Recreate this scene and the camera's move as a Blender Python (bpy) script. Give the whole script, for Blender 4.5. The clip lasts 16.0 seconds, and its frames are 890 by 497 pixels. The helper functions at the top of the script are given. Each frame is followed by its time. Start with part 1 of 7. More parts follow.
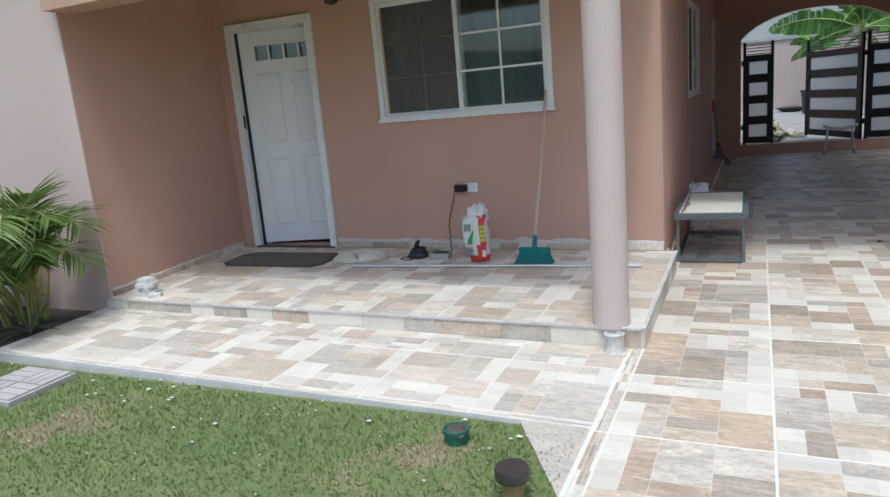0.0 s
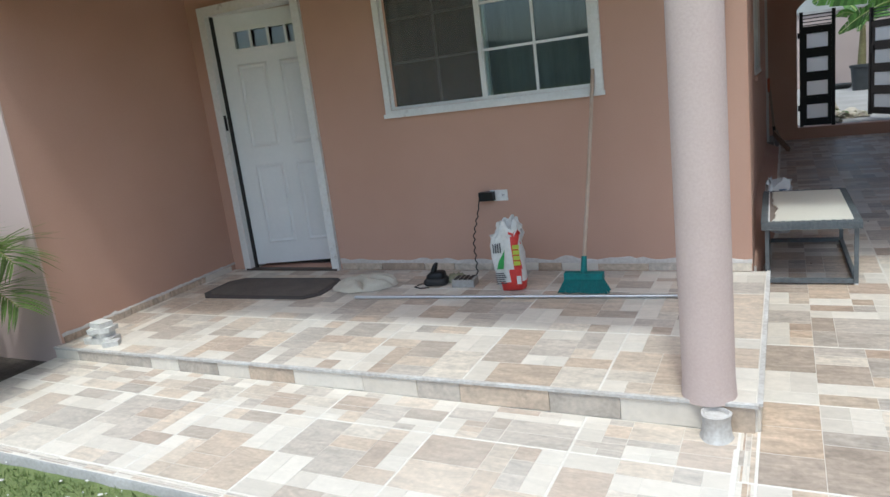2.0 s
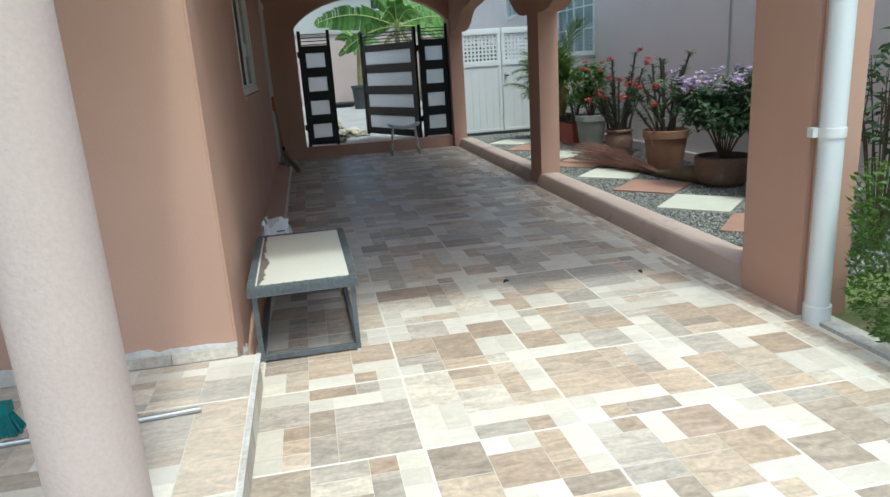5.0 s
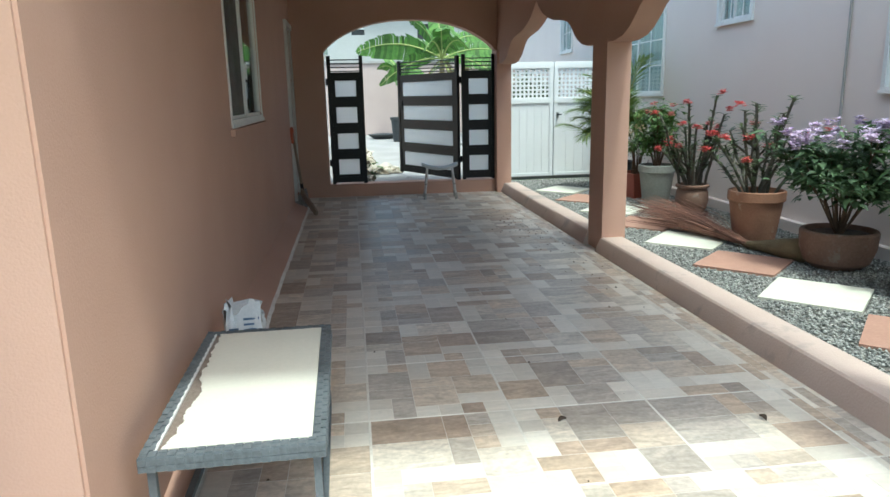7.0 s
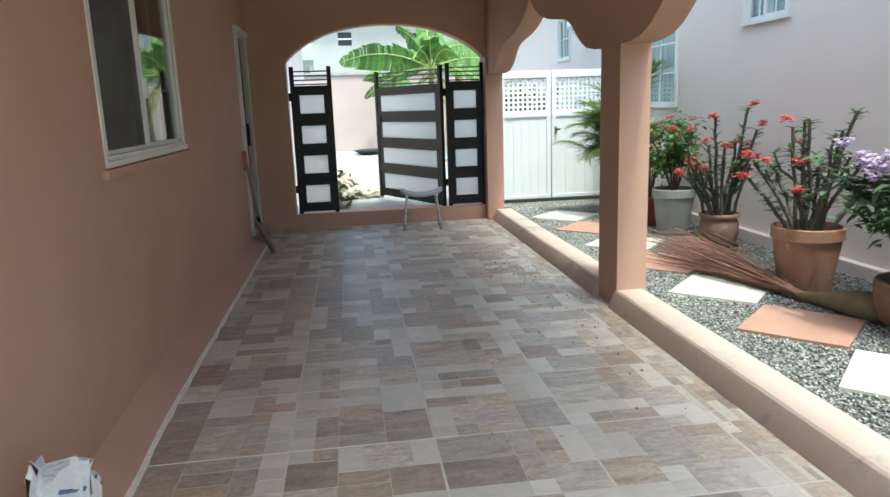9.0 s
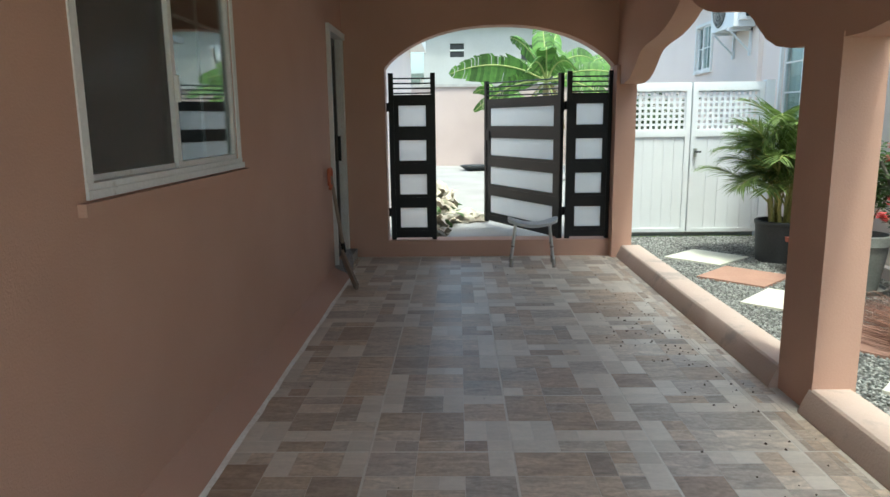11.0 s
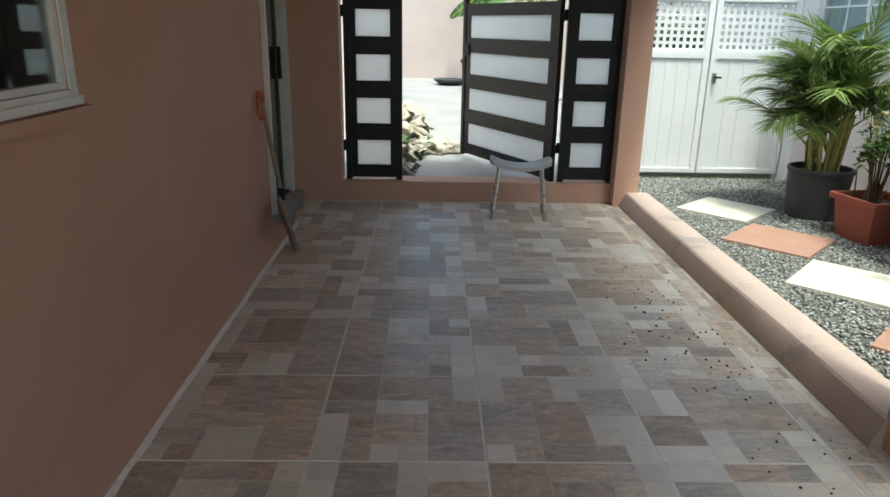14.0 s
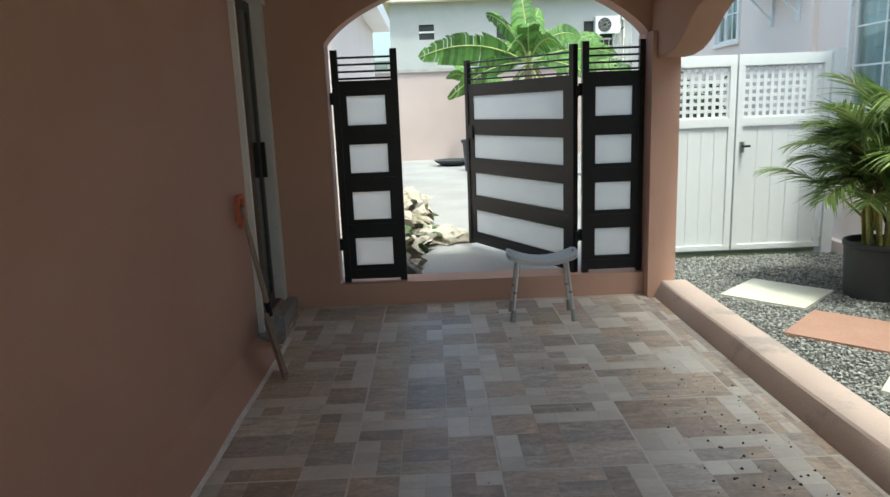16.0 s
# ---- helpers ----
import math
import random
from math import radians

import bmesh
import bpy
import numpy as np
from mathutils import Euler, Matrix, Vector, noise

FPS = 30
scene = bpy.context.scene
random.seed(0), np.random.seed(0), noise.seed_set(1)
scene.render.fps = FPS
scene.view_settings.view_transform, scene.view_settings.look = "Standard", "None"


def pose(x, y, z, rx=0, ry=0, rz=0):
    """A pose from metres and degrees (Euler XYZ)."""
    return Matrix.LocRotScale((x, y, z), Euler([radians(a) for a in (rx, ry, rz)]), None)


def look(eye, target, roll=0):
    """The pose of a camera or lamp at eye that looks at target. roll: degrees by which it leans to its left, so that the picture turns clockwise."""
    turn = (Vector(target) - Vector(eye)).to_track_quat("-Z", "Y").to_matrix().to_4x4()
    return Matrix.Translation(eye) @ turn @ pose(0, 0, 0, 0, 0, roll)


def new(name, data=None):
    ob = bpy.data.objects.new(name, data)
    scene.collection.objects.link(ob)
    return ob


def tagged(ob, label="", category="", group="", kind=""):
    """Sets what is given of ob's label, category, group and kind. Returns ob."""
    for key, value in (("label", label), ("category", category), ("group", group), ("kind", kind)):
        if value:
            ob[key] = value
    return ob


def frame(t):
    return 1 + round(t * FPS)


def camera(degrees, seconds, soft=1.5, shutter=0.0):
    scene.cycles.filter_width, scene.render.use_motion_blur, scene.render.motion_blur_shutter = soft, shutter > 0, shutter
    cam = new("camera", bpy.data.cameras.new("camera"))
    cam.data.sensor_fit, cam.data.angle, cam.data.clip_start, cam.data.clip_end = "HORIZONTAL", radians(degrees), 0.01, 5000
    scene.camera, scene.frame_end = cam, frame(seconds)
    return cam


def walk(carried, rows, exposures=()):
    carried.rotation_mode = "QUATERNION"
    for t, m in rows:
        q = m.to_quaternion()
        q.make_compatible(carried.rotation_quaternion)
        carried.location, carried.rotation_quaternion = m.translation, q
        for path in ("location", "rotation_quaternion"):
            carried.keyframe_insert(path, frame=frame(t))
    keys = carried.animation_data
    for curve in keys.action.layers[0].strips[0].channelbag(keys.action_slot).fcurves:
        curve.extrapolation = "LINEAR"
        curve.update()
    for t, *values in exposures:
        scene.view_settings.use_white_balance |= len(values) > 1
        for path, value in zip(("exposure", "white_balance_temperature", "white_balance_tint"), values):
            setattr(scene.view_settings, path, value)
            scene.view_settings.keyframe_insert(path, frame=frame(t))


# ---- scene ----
cam = camera(65.9, 16.0)
PATH = [
    (0, (0.132, 0.321, 1.406), (-0.695, 2.093, 0.984), -5.0),
    (0.5, (-0.022, 0.606, 1.429), (-1.133, 2.216, 1.012), -8.7),
    (1, (-0.094, 0.823, 1.414), (-1.284, 2.373, 0.99), -7.6),
    (1.5, (-0.284, 1.126, 1.398), (-1.285, 2.809, 0.992), -5.1),
    (2, (-0.319, 1.35, 1.382), (-1.211, 3.086, 0.944), -7.1),
    (2.5, (-0.286, 1.643, 1.386), (-1.138, 3.39, 0.917), -7.8),
    (3, (-0.275, 1.863, 1.374), (-0.863, 3.707, 0.87), -5.9),
    (3.5, (-0.285, 2.1, 1.414), (-0.471, 4.022, 0.892), -4.8),
    (4, (-0.221, 2.281, 1.383), (0.028, 4.185, 0.822), -2.9),
    (4.2, (-0.188, 2.316, 1.386), (0.134, 4.200, 0.822), -2.9),
    (6.3, (0.126, 3.477, 1.379), (0.467, 5.394, 0.920), -4.6),
    (6.5, (0.166, 3.637, 1.399), (0.427, 5.568, 0.945), -2.9),
    (7, (0.194, 3.935, 1.379), (0.444, 5.871, 0.941), -1.2),
    (7.5, (0.262, 4.263, 1.391), (0.642, 6.169, 0.919), -3.7),
    (8, (0.436, 4.592, 1.409), (0.581, 6.535, 0.959), -4.3),
    (8.5, (0.494, 4.845, 1.407), (0.575, 6.801, 0.996), -2.4),
    (9, (0.542, 5.197, 1.427), (0.798, 7.137, 1.017), -2.0),
    (9.5, (0.626, 5.521, 1.409), (0.73, 7.479, 1.017), -5.1),
    (10, (0.649, 5.85, 1.428), (0.542, 7.805, 1.017), -3.0),
    (10.2, (0.628, 5.953, 1.424), (0.592, 7.919, 1.054), -1.2),
    (12.3, (0.571, 7.069, 1.469), (0.511, 9.035, 1.110), 0.1),
    (12.5, (0.546, 7.137, 1.489), (0.514, 9.105, 1.138), -1.1),
    (13, (0.524, 7.384, 1.459), (0.524, 9.319, 0.953), -0.8),
    (13.5, (0.594, 7.629, 1.47), (0.531, 9.539, 0.88), -0.6),
    (14, (0.62, 7.75, 1.462), (0.664, 9.653, 0.848), 1.1),
    (14.5, (0.563, 7.989, 1.468), (0.751, 9.943, 1.081), 0.9),
    (15, (0.522, 8.067, 1.484), (0.713, 10.046, 1.27), 0.6),
    (15.5, (0.540, 8.305, 1.468), (0.555, 10.288, 1.196), -2.3),
    (16, (0.597, 8.48, 1.482), (0.625, 10.439, 1.08), -2.2),
]
# the clip's camera opens up as it goes under the carport roof
EXPOSURES = [(0.0, 0.57, 5600, 0), (3.0, 0.65, 5750, -2), (4.0, 0.67, 5750, -4), (6.4, 1.40, 5650, -11), (7.6, 1.66, 5850, -9), (8.5, 1.92, 5950, -8), (9.2, 1.92, 5950, -8), (10.2, 1.78, 6000, -8), (12.4, 1.70, 6100, -9), (14.2, 1.68, 6150, -8), (15.0, 1.62, 6150, -7), (16.0, 1.56, 6150, -7)]
walk(cam, [(t, look(eye, target, roll)) for t, eye, target, roll in PATH], EXPOSURES)

# ---- light ----
SUN_WAY = Vector((0.26, -0.86, 2.45)).normalized()
world = bpy.data.worlds.new("sky")
scene.world = world
world.use_nodes = True
wn, wl = world.node_tree.nodes, world.node_tree.links
sky = wn.new("ShaderNodeTexSky")
sky.sky_type, sky.sun_disc = "NISHITA", False
sky.sun_elevation, sky.sun_rotation = math.asin(SUN_WAY.z), math.atan2(SUN_WAY.x, SUN_WAY.y)
sky.air_density, sky.dust_density, sky.ozone_density = 1.0, 4.6, 1.6
wn["Background"].inputs["Strength"].default_value = 0.15
wl.new(sky.outputs[0], wn["Background"].inputs["Color"])
sun = new("sun", bpy.data.lights.new("sun", "SUN"))
sun.data.energy, sun.data.angle, sun.data.color = 1.05, radians(4.0), (1.0, 0.97, 0.92)
sun.matrix_world = look(SUN_WAY * 30, (0, 0, 0))

# ---- materials ----
def material(name, base, other=None, rough=0.7, scale=4.0, fine=60.0, bump=0.15, depth=0.004, metal=0.0, blotch=0.5,
             vary=0.0, stain=None, stain_at=0.62, stain_scale=2.0, stretch=None, clear=0.0, thin=0.0):
    """A surface of two colours at two scales, with relief. vary: change of value from one object or island to the next."""
    m = bpy.data.materials.new(name)
    m.use_nodes = True
    n, l = m.node_tree.nodes, m.node_tree.links
    b = n["Principled BSDF"]
    tc = n.new("ShaderNodeTexCoord")
    mp = n.new("ShaderNodeMapping")
    l.new(tc.outputs["Object"], mp.inputs[0])
    if stretch:
        mp.inputs["Scale"].default_value = stretch
    big, small = n.new("ShaderNodeTexNoise"), n.new("ShaderNodeTexNoise")
    big.inputs["Scale"].default_value, big.inputs["Detail"].default_value = scale, 5
    small.inputs["Scale"].default_value, small.inputs["Detail"].default_value = fine, 4
    l.new(mp.outputs[0], big.inputs["Vector"])
    l.new(mp.outputs[0], small.inputs["Vector"])
    other = other or tuple(c * 0.82 for c in base)
    add = n.new("ShaderNodeMath")
    add.operation = "MULTIPLY_ADD"
    l.new(small.outputs["Fac"], add.inputs[0])
    add.inputs[1].default_value = 1 - blotch
    mul = n.new("ShaderNodeMath")
    mul.operation, mul.inputs[1].default_value = "MULTIPLY", blotch
    l.new(big.outputs["Fac"], mul.inputs[0])
    l.new(mul.outputs[0], add.inputs[2])
    ramp = n.new("ShaderNodeValToRGB")
    ramp.color_ramp.elements[0].position, ramp.color_ramp.elements[1].position = 0.36, 0.66
    ramp.color_ramp.elements[0].color, ramp.color_ramp.elements[1].color = (*other, 1), (*base, 1)
    l.new(add.outputs[0], ramp.inputs[0])
    out = ramp.outputs[0]
    if stain:
        sn = n.new("ShaderNodeTexNoise")
        sn.inputs["Scale"].default_value, sn.inputs["Detail"].default_value = stain_scale, 8
        sn.inputs["Roughness"].default_value = 0.65
        l.new(mp.outputs[0], sn.inputs["Vector"])
        sr = n.new("ShaderNodeValToRGB")
        sr.color_ramp.elements[0].position, sr.color_ramp.elements[1].position = stain_at, stain_at + 0.09
        l.new(sn.outputs["Fac"], sr.inputs[0])
        mx = n.new("ShaderNodeMix")
        mx.data_type = "RGBA"
        l.new(sr.outputs[0], mx.inputs["Factor"])
        l.new(out, mx.inputs["A"])
        mx.inputs["B"].default_value = (*stain, 1)
        out = mx.outputs["Result"]
    if vary:
        oi, ge = n.new("ShaderNodeObjectInfo"), n.new("ShaderNodeNewGeometry")
        sm = n.new("ShaderNodeMath")
        sm.operation = "ADD"
        l.new(oi.outputs["Random"], sm.inputs[0])
        l.new(ge.outputs["Random Per Island"], sm.inputs[1])
        fr = n.new("ShaderNodeMath")
        fr.operation = "FRACT"
        l.new(sm.outputs[0], fr.inputs[0])
        mr = n.new("ShaderNodeMapRange")
        mr.inputs["To Min"].default_value, mr.inputs["To Max"].default_value = 1 - vary, 1 + vary
        l.new(fr.outputs[0], mr.inputs[0])
        hs = n.new("ShaderNodeHueSaturation")
        l.new(mr.outputs[0], hs.inputs["Value"])
        l.new(out, hs.inputs["Color"])
        out = hs.outputs[0]
    l.new(out, b.inputs["Base Color"])
    b.inputs["Roughness"].default_value, b.inputs["Metallic"].default_value = rough, metal
    b.inputs["Coat Weight"].default_value = clear
    if thin:
        b.inputs["Subsurface Weight"].default_value = 0.0
        tr, ms = n.new("ShaderNodeBsdfTranslucent"), n.new("ShaderNodeMixShader")
        l.new(out, tr.inputs["Color"])
        ms.inputs[0].default_value = thin
        l.new(b.outputs[0], ms.inputs[1])
        l.new(tr.outputs[0], ms.inputs[2])
        l.new(ms.outputs[0], n["Material Output"].inputs["Surface"])
    if bump:
        bp = n.new("ShaderNodeBump")
        bp.inputs["Strength"].default_value, bp.inputs["Distance"].default_value = bump, depth
        l.new(small.outputs["Fac"], bp.inputs["Height"])
        l.new(bp.outputs[0], b.inputs["Normal"])
    return m


def tile_material(name, pale=False, film=0.14):
    """Glazed stone-print floor tile: each printed patch takes a tone of its own, with veins running across it."""
    m = bpy.data.materials.new(name)
    m.use_nodes = True
    n, l = m.node_tree.nodes, m.node_tree.links
    b = n["Principled BSDF"]
    ge, oi, tc = n.new("ShaderNodeNewGeometry"), n.new("ShaderNodeObjectInfo"), n.new("ShaderNodeTexCoord")
    ma = n.new("ShaderNodeMath")
    ma.operation, ma.inputs[1].default_value = "MULTIPLY_ADD", 1.0
    l.new(oi.outputs["Random"], ma.inputs[0])
    l.new(ge.outputs["Random Per Island"], ma.inputs[2])
    fr = n.new("ShaderNodeMath")
    fr.operation = "FRACT"
    l.new(ma.outputs[0], fr.inputs[0])
    ramp = n.new("ShaderNodeValToRGB")
    ramp.color_ramp.interpolation = "CONSTANT"
    tones = [(0.0, (0.60, 0.52, 0.425)), (0.10, (0.53, 0.42, 0.315)), (0.24, (0.475, 0.41, 0.345)), (0.38, (0.42, 0.315, 0.235)),
             (0.50, (0.545, 0.445, 0.345)), (0.63, (0.42, 0.36, 0.30)), (0.75, (0.485, 0.37, 0.27)), (0.88, (0.385, 0.31, 0.245))]
    if pale:
        tones = [(0.0, (0.665, 0.605, 0.52)), (0.4, (0.635, 0.57, 0.485)), (0.7, (0.61, 0.545, 0.46))]
    e = ramp.color_ramp.elements
    e[0].position, e[0].color = 0.0, (*tones[0][1], 1)
    e[1].position, e[1].color = tones[1][0], (*tones[1][1], 1)
    for p, c in tones[2:]:
        k = e.new(p)
        k.color = (*c, 1)
    l.new(fr.outputs[0], ramp.inputs[0])
    # veins: stretched noise whose course shifts from patch to patch
    sc = n.new("ShaderNodeVectorMath")
    sc.operation = "SCALE"
    cx = n.new("ShaderNodeCombineXYZ")
    l.new(fr.outputs[0], cx.inputs[0])
    l.new(fr.outputs[0], cx.inputs[2])
    l.new(cx.outputs[0], sc.inputs[0])
    sc.inputs["Scale"].default_value = 37.0
    av = n.new("ShaderNodeVectorMath")
    l.new(tc.outputs["Object"], av.inputs[0])
    l.new(sc.outputs[0], av.inputs[1])
    mp = n.new("ShaderNodeMapping")
    mp.inputs["Rotation"].default_value, mp.inputs["Scale"].default_value = (0, 0, 0.32), (0.8, 2.5, 1.0)
    l.new(av.outputs[0], mp.inputs[0])
    vein, cloud = n.new("ShaderNodeTexNoise"), n.new("ShaderNodeTexNoise")
    vein.inputs["Scale"].default_value, vein.inputs["Detail"].default_value, vein.inputs["Distortion"].default_value = 7.0, 9, 1.2
    vein.inputs["Roughness"].default_value = 0.68
    cloud.inputs["Scale"].default_value, cloud.inputs["Detail"].default_value = 48.0, 10
    l.new(mp.outputs[0], vein.inputs["Vector"])
    l.new(av.outputs[0], cloud.inputs["Vector"])
    vr = n.new("ShaderNodeMapRange")
    vr.inputs["From Min"].default_value, vr.inputs["From Max"].default_value = 0.33, 0.67
    vr.inputs["To Min"].default_value, vr.inputs["To Max"].default_value = (0.90, 1.06) if pale else (0.68, 1.20)
    l.new(vein.outputs["Fac"], vr.inputs[0])
    cr = n.new("ShaderNodeMapRange")
    cr.inputs["From Min"].default_value, cr.inputs["From Max"].default_value = 0.3, 0.7
    cr.inputs["To Min"].default_value, cr.inputs["To Max"].default_value = (0.96, 1.03) if pale else (0.86, 1.12)
    l.new(cloud.outputs["Fac"], cr.inputs[0])
    mm = n.new("ShaderNodeMath")
    mm.operation = "MULTIPLY"
    l.new(vr.outputs[0], mm.inputs[0])
    l.new(cr.outputs[0], mm.inputs[1])
    vm = n.new("ShaderNodeVectorMath")
    vm.operation = "SCALE"
    own = n.new("ShaderNodeMath")
    own.operation, own.inputs[1].default_value = "MULTIPLY", 23.0
    l.new(fr.outputs[0], own.inputs[0])
    own2 = n.new("ShaderNodeMath")
    own2.operation = "FRACT"
    l.new(own.outputs[0], own2.inputs[0])
    own3 = n.new("ShaderNodeMapRange")
    own3.inputs["To Min"].default_value, own3.inputs["To Max"].default_value = 0.90, 1.10
    l.new(own2.outputs[0], own3.inputs[0])
    mo = n.new("ShaderNodeMath")
    mo.operation = "MULTIPLY"
    l.new(mm.outputs[0], mo.inputs[0])
    l.new(own3.outputs[0], mo.inputs[1])
    l.new(ramp.outputs[0], vm.inputs[0])
    l.new(mo.outputs[0], vm.inputs["Scale"])
    # cement dust left from the laying, in patches over the whole floor
    dust = n.new("ShaderNodeTexNoise")
    dust.inputs["Scale"].default_value, dust.inputs["Detail"].default_value = 1.1, 7
    l.new(ge.outputs["Position"], dust.inputs["Vector"])
    dr = n.new("ShaderNodeMapRange")
    dr.inputs["From Min"].default_value, dr.inputs["From Max"].default_value = 0.45, 0.8
    dr.inputs["To Min"].default_value, dr.inputs["To Max"].default_value = film * 0.55 - 0.07, film
    l.new(dust.outputs["Fac"], dr.inputs[0])
    mx = n.new("ShaderNodeMix")
    mx.data_type = "RGBA"
    l.new(dr.outputs[0], mx.inputs["Factor"])
    l.new(vm.outputs[0], mx.inputs["A"])
    mx.inputs["B"].default_value = (0.655, 0.61, 0.545, 1)
    l.new(mx.outputs["Result"], b.inputs["Base Color"])
    rr = n.new("ShaderNodeMapRange")
    rr.inputs["To Min"].default_value, rr.inputs["To Max"].default_value = 0.27 + film * 0.3, 0.44 + film * 0.3
    b.inputs["Specular IOR Level"].default_value = 0.34
    l.new(dust.outputs["Fac"], rr.inputs[0])
    l.new(rr.outputs[0], b.inputs["Roughness"])
    bp = n.new("ShaderNodeBump")
    bp.inputs["Strength"].default_value, bp.inputs["Distance"].default_value = 0.25, 0.003
    l.new(vein.outputs["Fac"], bp.inputs["Height"])
    l.new(bp.outputs[0], b.inputs["Normal"])
    return m


def glass_material(name, tint=(0.86, 0.92, 0.92), rough=0.02, most=1.0):
    """A window pane: clear glass with the mirror of its surface."""
    m = bpy.data.materials.new(name)
    m.use_nodes = True
    n, l = m.node_tree.nodes, m.node_tree.links
    n.remove(n["Principled BSDF"])
    tr, gl, mx, fr = n.new("ShaderNodeBsdfTransparent"), n.new("ShaderNodeBsdfGlossy"), n.new("ShaderNodeMixShader"), n.new("ShaderNodeFresnel")
    tr.inputs[0].default_value = (*tint, 1)
    gl.inputs["Roughness"].default_value = rough
    fr.inputs[0].default_value = 1.75
    cap = n.new("ShaderNodeMath")
    cap.operation, cap.inputs[1].default_value = "MINIMUM", most
    l.new(fr.outputs[0], cap.inputs[0])
    l.new(cap.outputs[0], mx.inputs[0])
    l.new(tr.outputs[0], mx.inputs[1])
    l.new(gl.outputs[0], mx.inputs[2])
    l.new(mx.outputs[0], n["Material Output"].inputs["Surface"])
    return m


PLASTER = material("salmon_plaster", (0.52, 0.323, 0.243), (0.485, 0.295, 0.218), 0.85, 1.6, 130, 0.35, 0.004, blotch=0.7,
                   stain=(0.44, 0.275, 0.205), stain_at=0.70, stain_scale=1.3)
LOW_PLASTER = material("soiled_salmon_plaster", (0.52, 0.405, 0.345), (0.47, 0.36, 0.30), 0.88, 2.2, 90, 0.4, 0.005, blotch=0.7, stain=(0.36, 0.30, 0.265), stain_at=0.56, stain_scale=2.6)
ROUGHCAST = material("roughcast_plaster", (0.56, 0.45, 0.41), (0.51, 0.40, 0.36), 0.9, 5, 95, 0.42, 0.004, blotch=0.4)
# salmon plaster made paler and greyer: daylight on the block's front, put into colour
LIT_PLASTER = material("lit_salmon_plaster", (0.58, 0.445, 0.40), (0.545, 0.41, 0.365), 0.85, 1.4, 130, 0.35, 0.004, blotch=0.7)
PALE_PLASTER = material("pale_pink_plaster", (0.77, 0.675, 0.615), (0.73, 0.635, 0.575), 0.88, 1.1, 110, 0.35, 0.004, blotch=0.7)
CEILING = material("ceiling_paint", (0.43, 0.315, 0.25), (0.40, 0.285, 0.225), 0.9, 2, 90, 0.2, 0.003)
WHITE_CEMENT = material("white_cement", (0.62, 0.60, 0.57), (0.42, 0.38, 0.34), 0.9, 9, 60, 0.5, 0.006)
CEMENT = material("grey_cement", (0.40, 0.385, 0.36), (0.30, 0.285, 0.265), 0.9, 3, 70, 0.5, 0.006)
YARD = material("yard_concrete", (0.34, 0.325, 0.305), (0.25, 0.24, 0.225), 0.9, 0.9, 30, 0.3, 0.006, blotch=0.7,
                stain=(0.34, 0.32, 0.29), stain_at=0.62, stain_scale=0.8)
YARD_PLASTER = material("pink_boundary_plaster", (0.50, 0.405, 0.37), (0.45, 0.36, 0.325), 0.9, 0.8, 40, 0.3, 0.006, blotch=0.7)
RAW_BLOCK = material("raw_cement_wall", (0.46, 0.455, 0.44), (0.37, 0.365, 0.35), 0.92, 0.7, 25, 0.4, 0.01, blotch=0.7)
TILE = tile_material("stone_print_tile")
PALE_TILE = tile_material("pale_stone_print_tile", True)
DUSTY_TILE = tile_material("cement_filmed_tile", film=0.52)
DUSTY_PALE_TILE = tile_material("pale_cement_filmed_tile", True, film=0.52)
PORCH_TILE = tile_material("trodden_stone_print_tile", film=0.38)
PORCH_PALE_TILE = tile_material("pale_trodden_stone_print_tile", True, film=0.38)
GROUT_LINE = material("smeared_white_grout", (0.86, 0.83, 0.78), (0.66, 0.61, 0.55), 0.85, 9, 60, 0.3)
GROUT = material("pale_grout", (0.74, 0.70, 0.63), (0.62, 0.57, 0.50), 0.9, 6, 60, 0.3)
SOIL = material("garden_soil", (0.13, 0.105, 0.085), (0.07, 0.055, 0.045), 0.95, 9, 70, 1.0, 0.02)
GRIT = material("dark_grit", (0.17, 0.165, 0.15), (0.09, 0.085, 0.075), 0.95, 20, 120, 1.0, 0.01)
TURF = material("turf_ground", (0.18, 0.21, 0.075), (0.115, 0.155, 0.048), 0.95, 1.7, 60, 0.8, 0.015, blotch=0.6,
                stain=(0.25, 0.205, 0.12), stain_at=0.54, stain_scale=1.4)
WHITE = material("white_enamel", (0.80, 0.81, 0.80), (0.74, 0.75, 0.745), 0.38, 3, 40, 0.06, 0.002, blotch=0.7)
VINYL = material("white_vinyl", (0.72, 0.735, 0.735), (0.68, 0.695, 0.695), 0.45, 1.6, 30, 0.05, 0.002, blotch=0.8)
DIRTY_WHITE = material("soiled_white_paint", (0.76, 0.755, 0.73), (0.66, 0.65, 0.62), 0.55, 4, 50, 0.15, 0.003, stain=(0.48, 0.44, 0.40), stain_at=0.64, stain_scale=9)
BLACK = material("black_gate_paint", (0.008, 0.008, 0.009), (0.014, 0.014, 0.015), 0.36, 6, 70, 0.12, 0.002)
PANEL = material("frosted_white_panel", (0.94, 0.925, 0.89), (0.91, 0.89, 0.86), 0.55, 5, 160, 0.25, 0.002, thin=0.85)
BLACK.node_tree.nodes["Principled BSDF"].inputs["Specular IOR Level"].default_value = 0.25
RUBBER = material("black_rubber", (0.02, 0.02, 0.02), (0.035, 0.033, 0.03), 0.7, 10, 80, 0.3)
GLASS = glass_material("window_glass", most=0.75)
CLEAR_GLASS = glass_material("clear_window_glass", most=0.16)

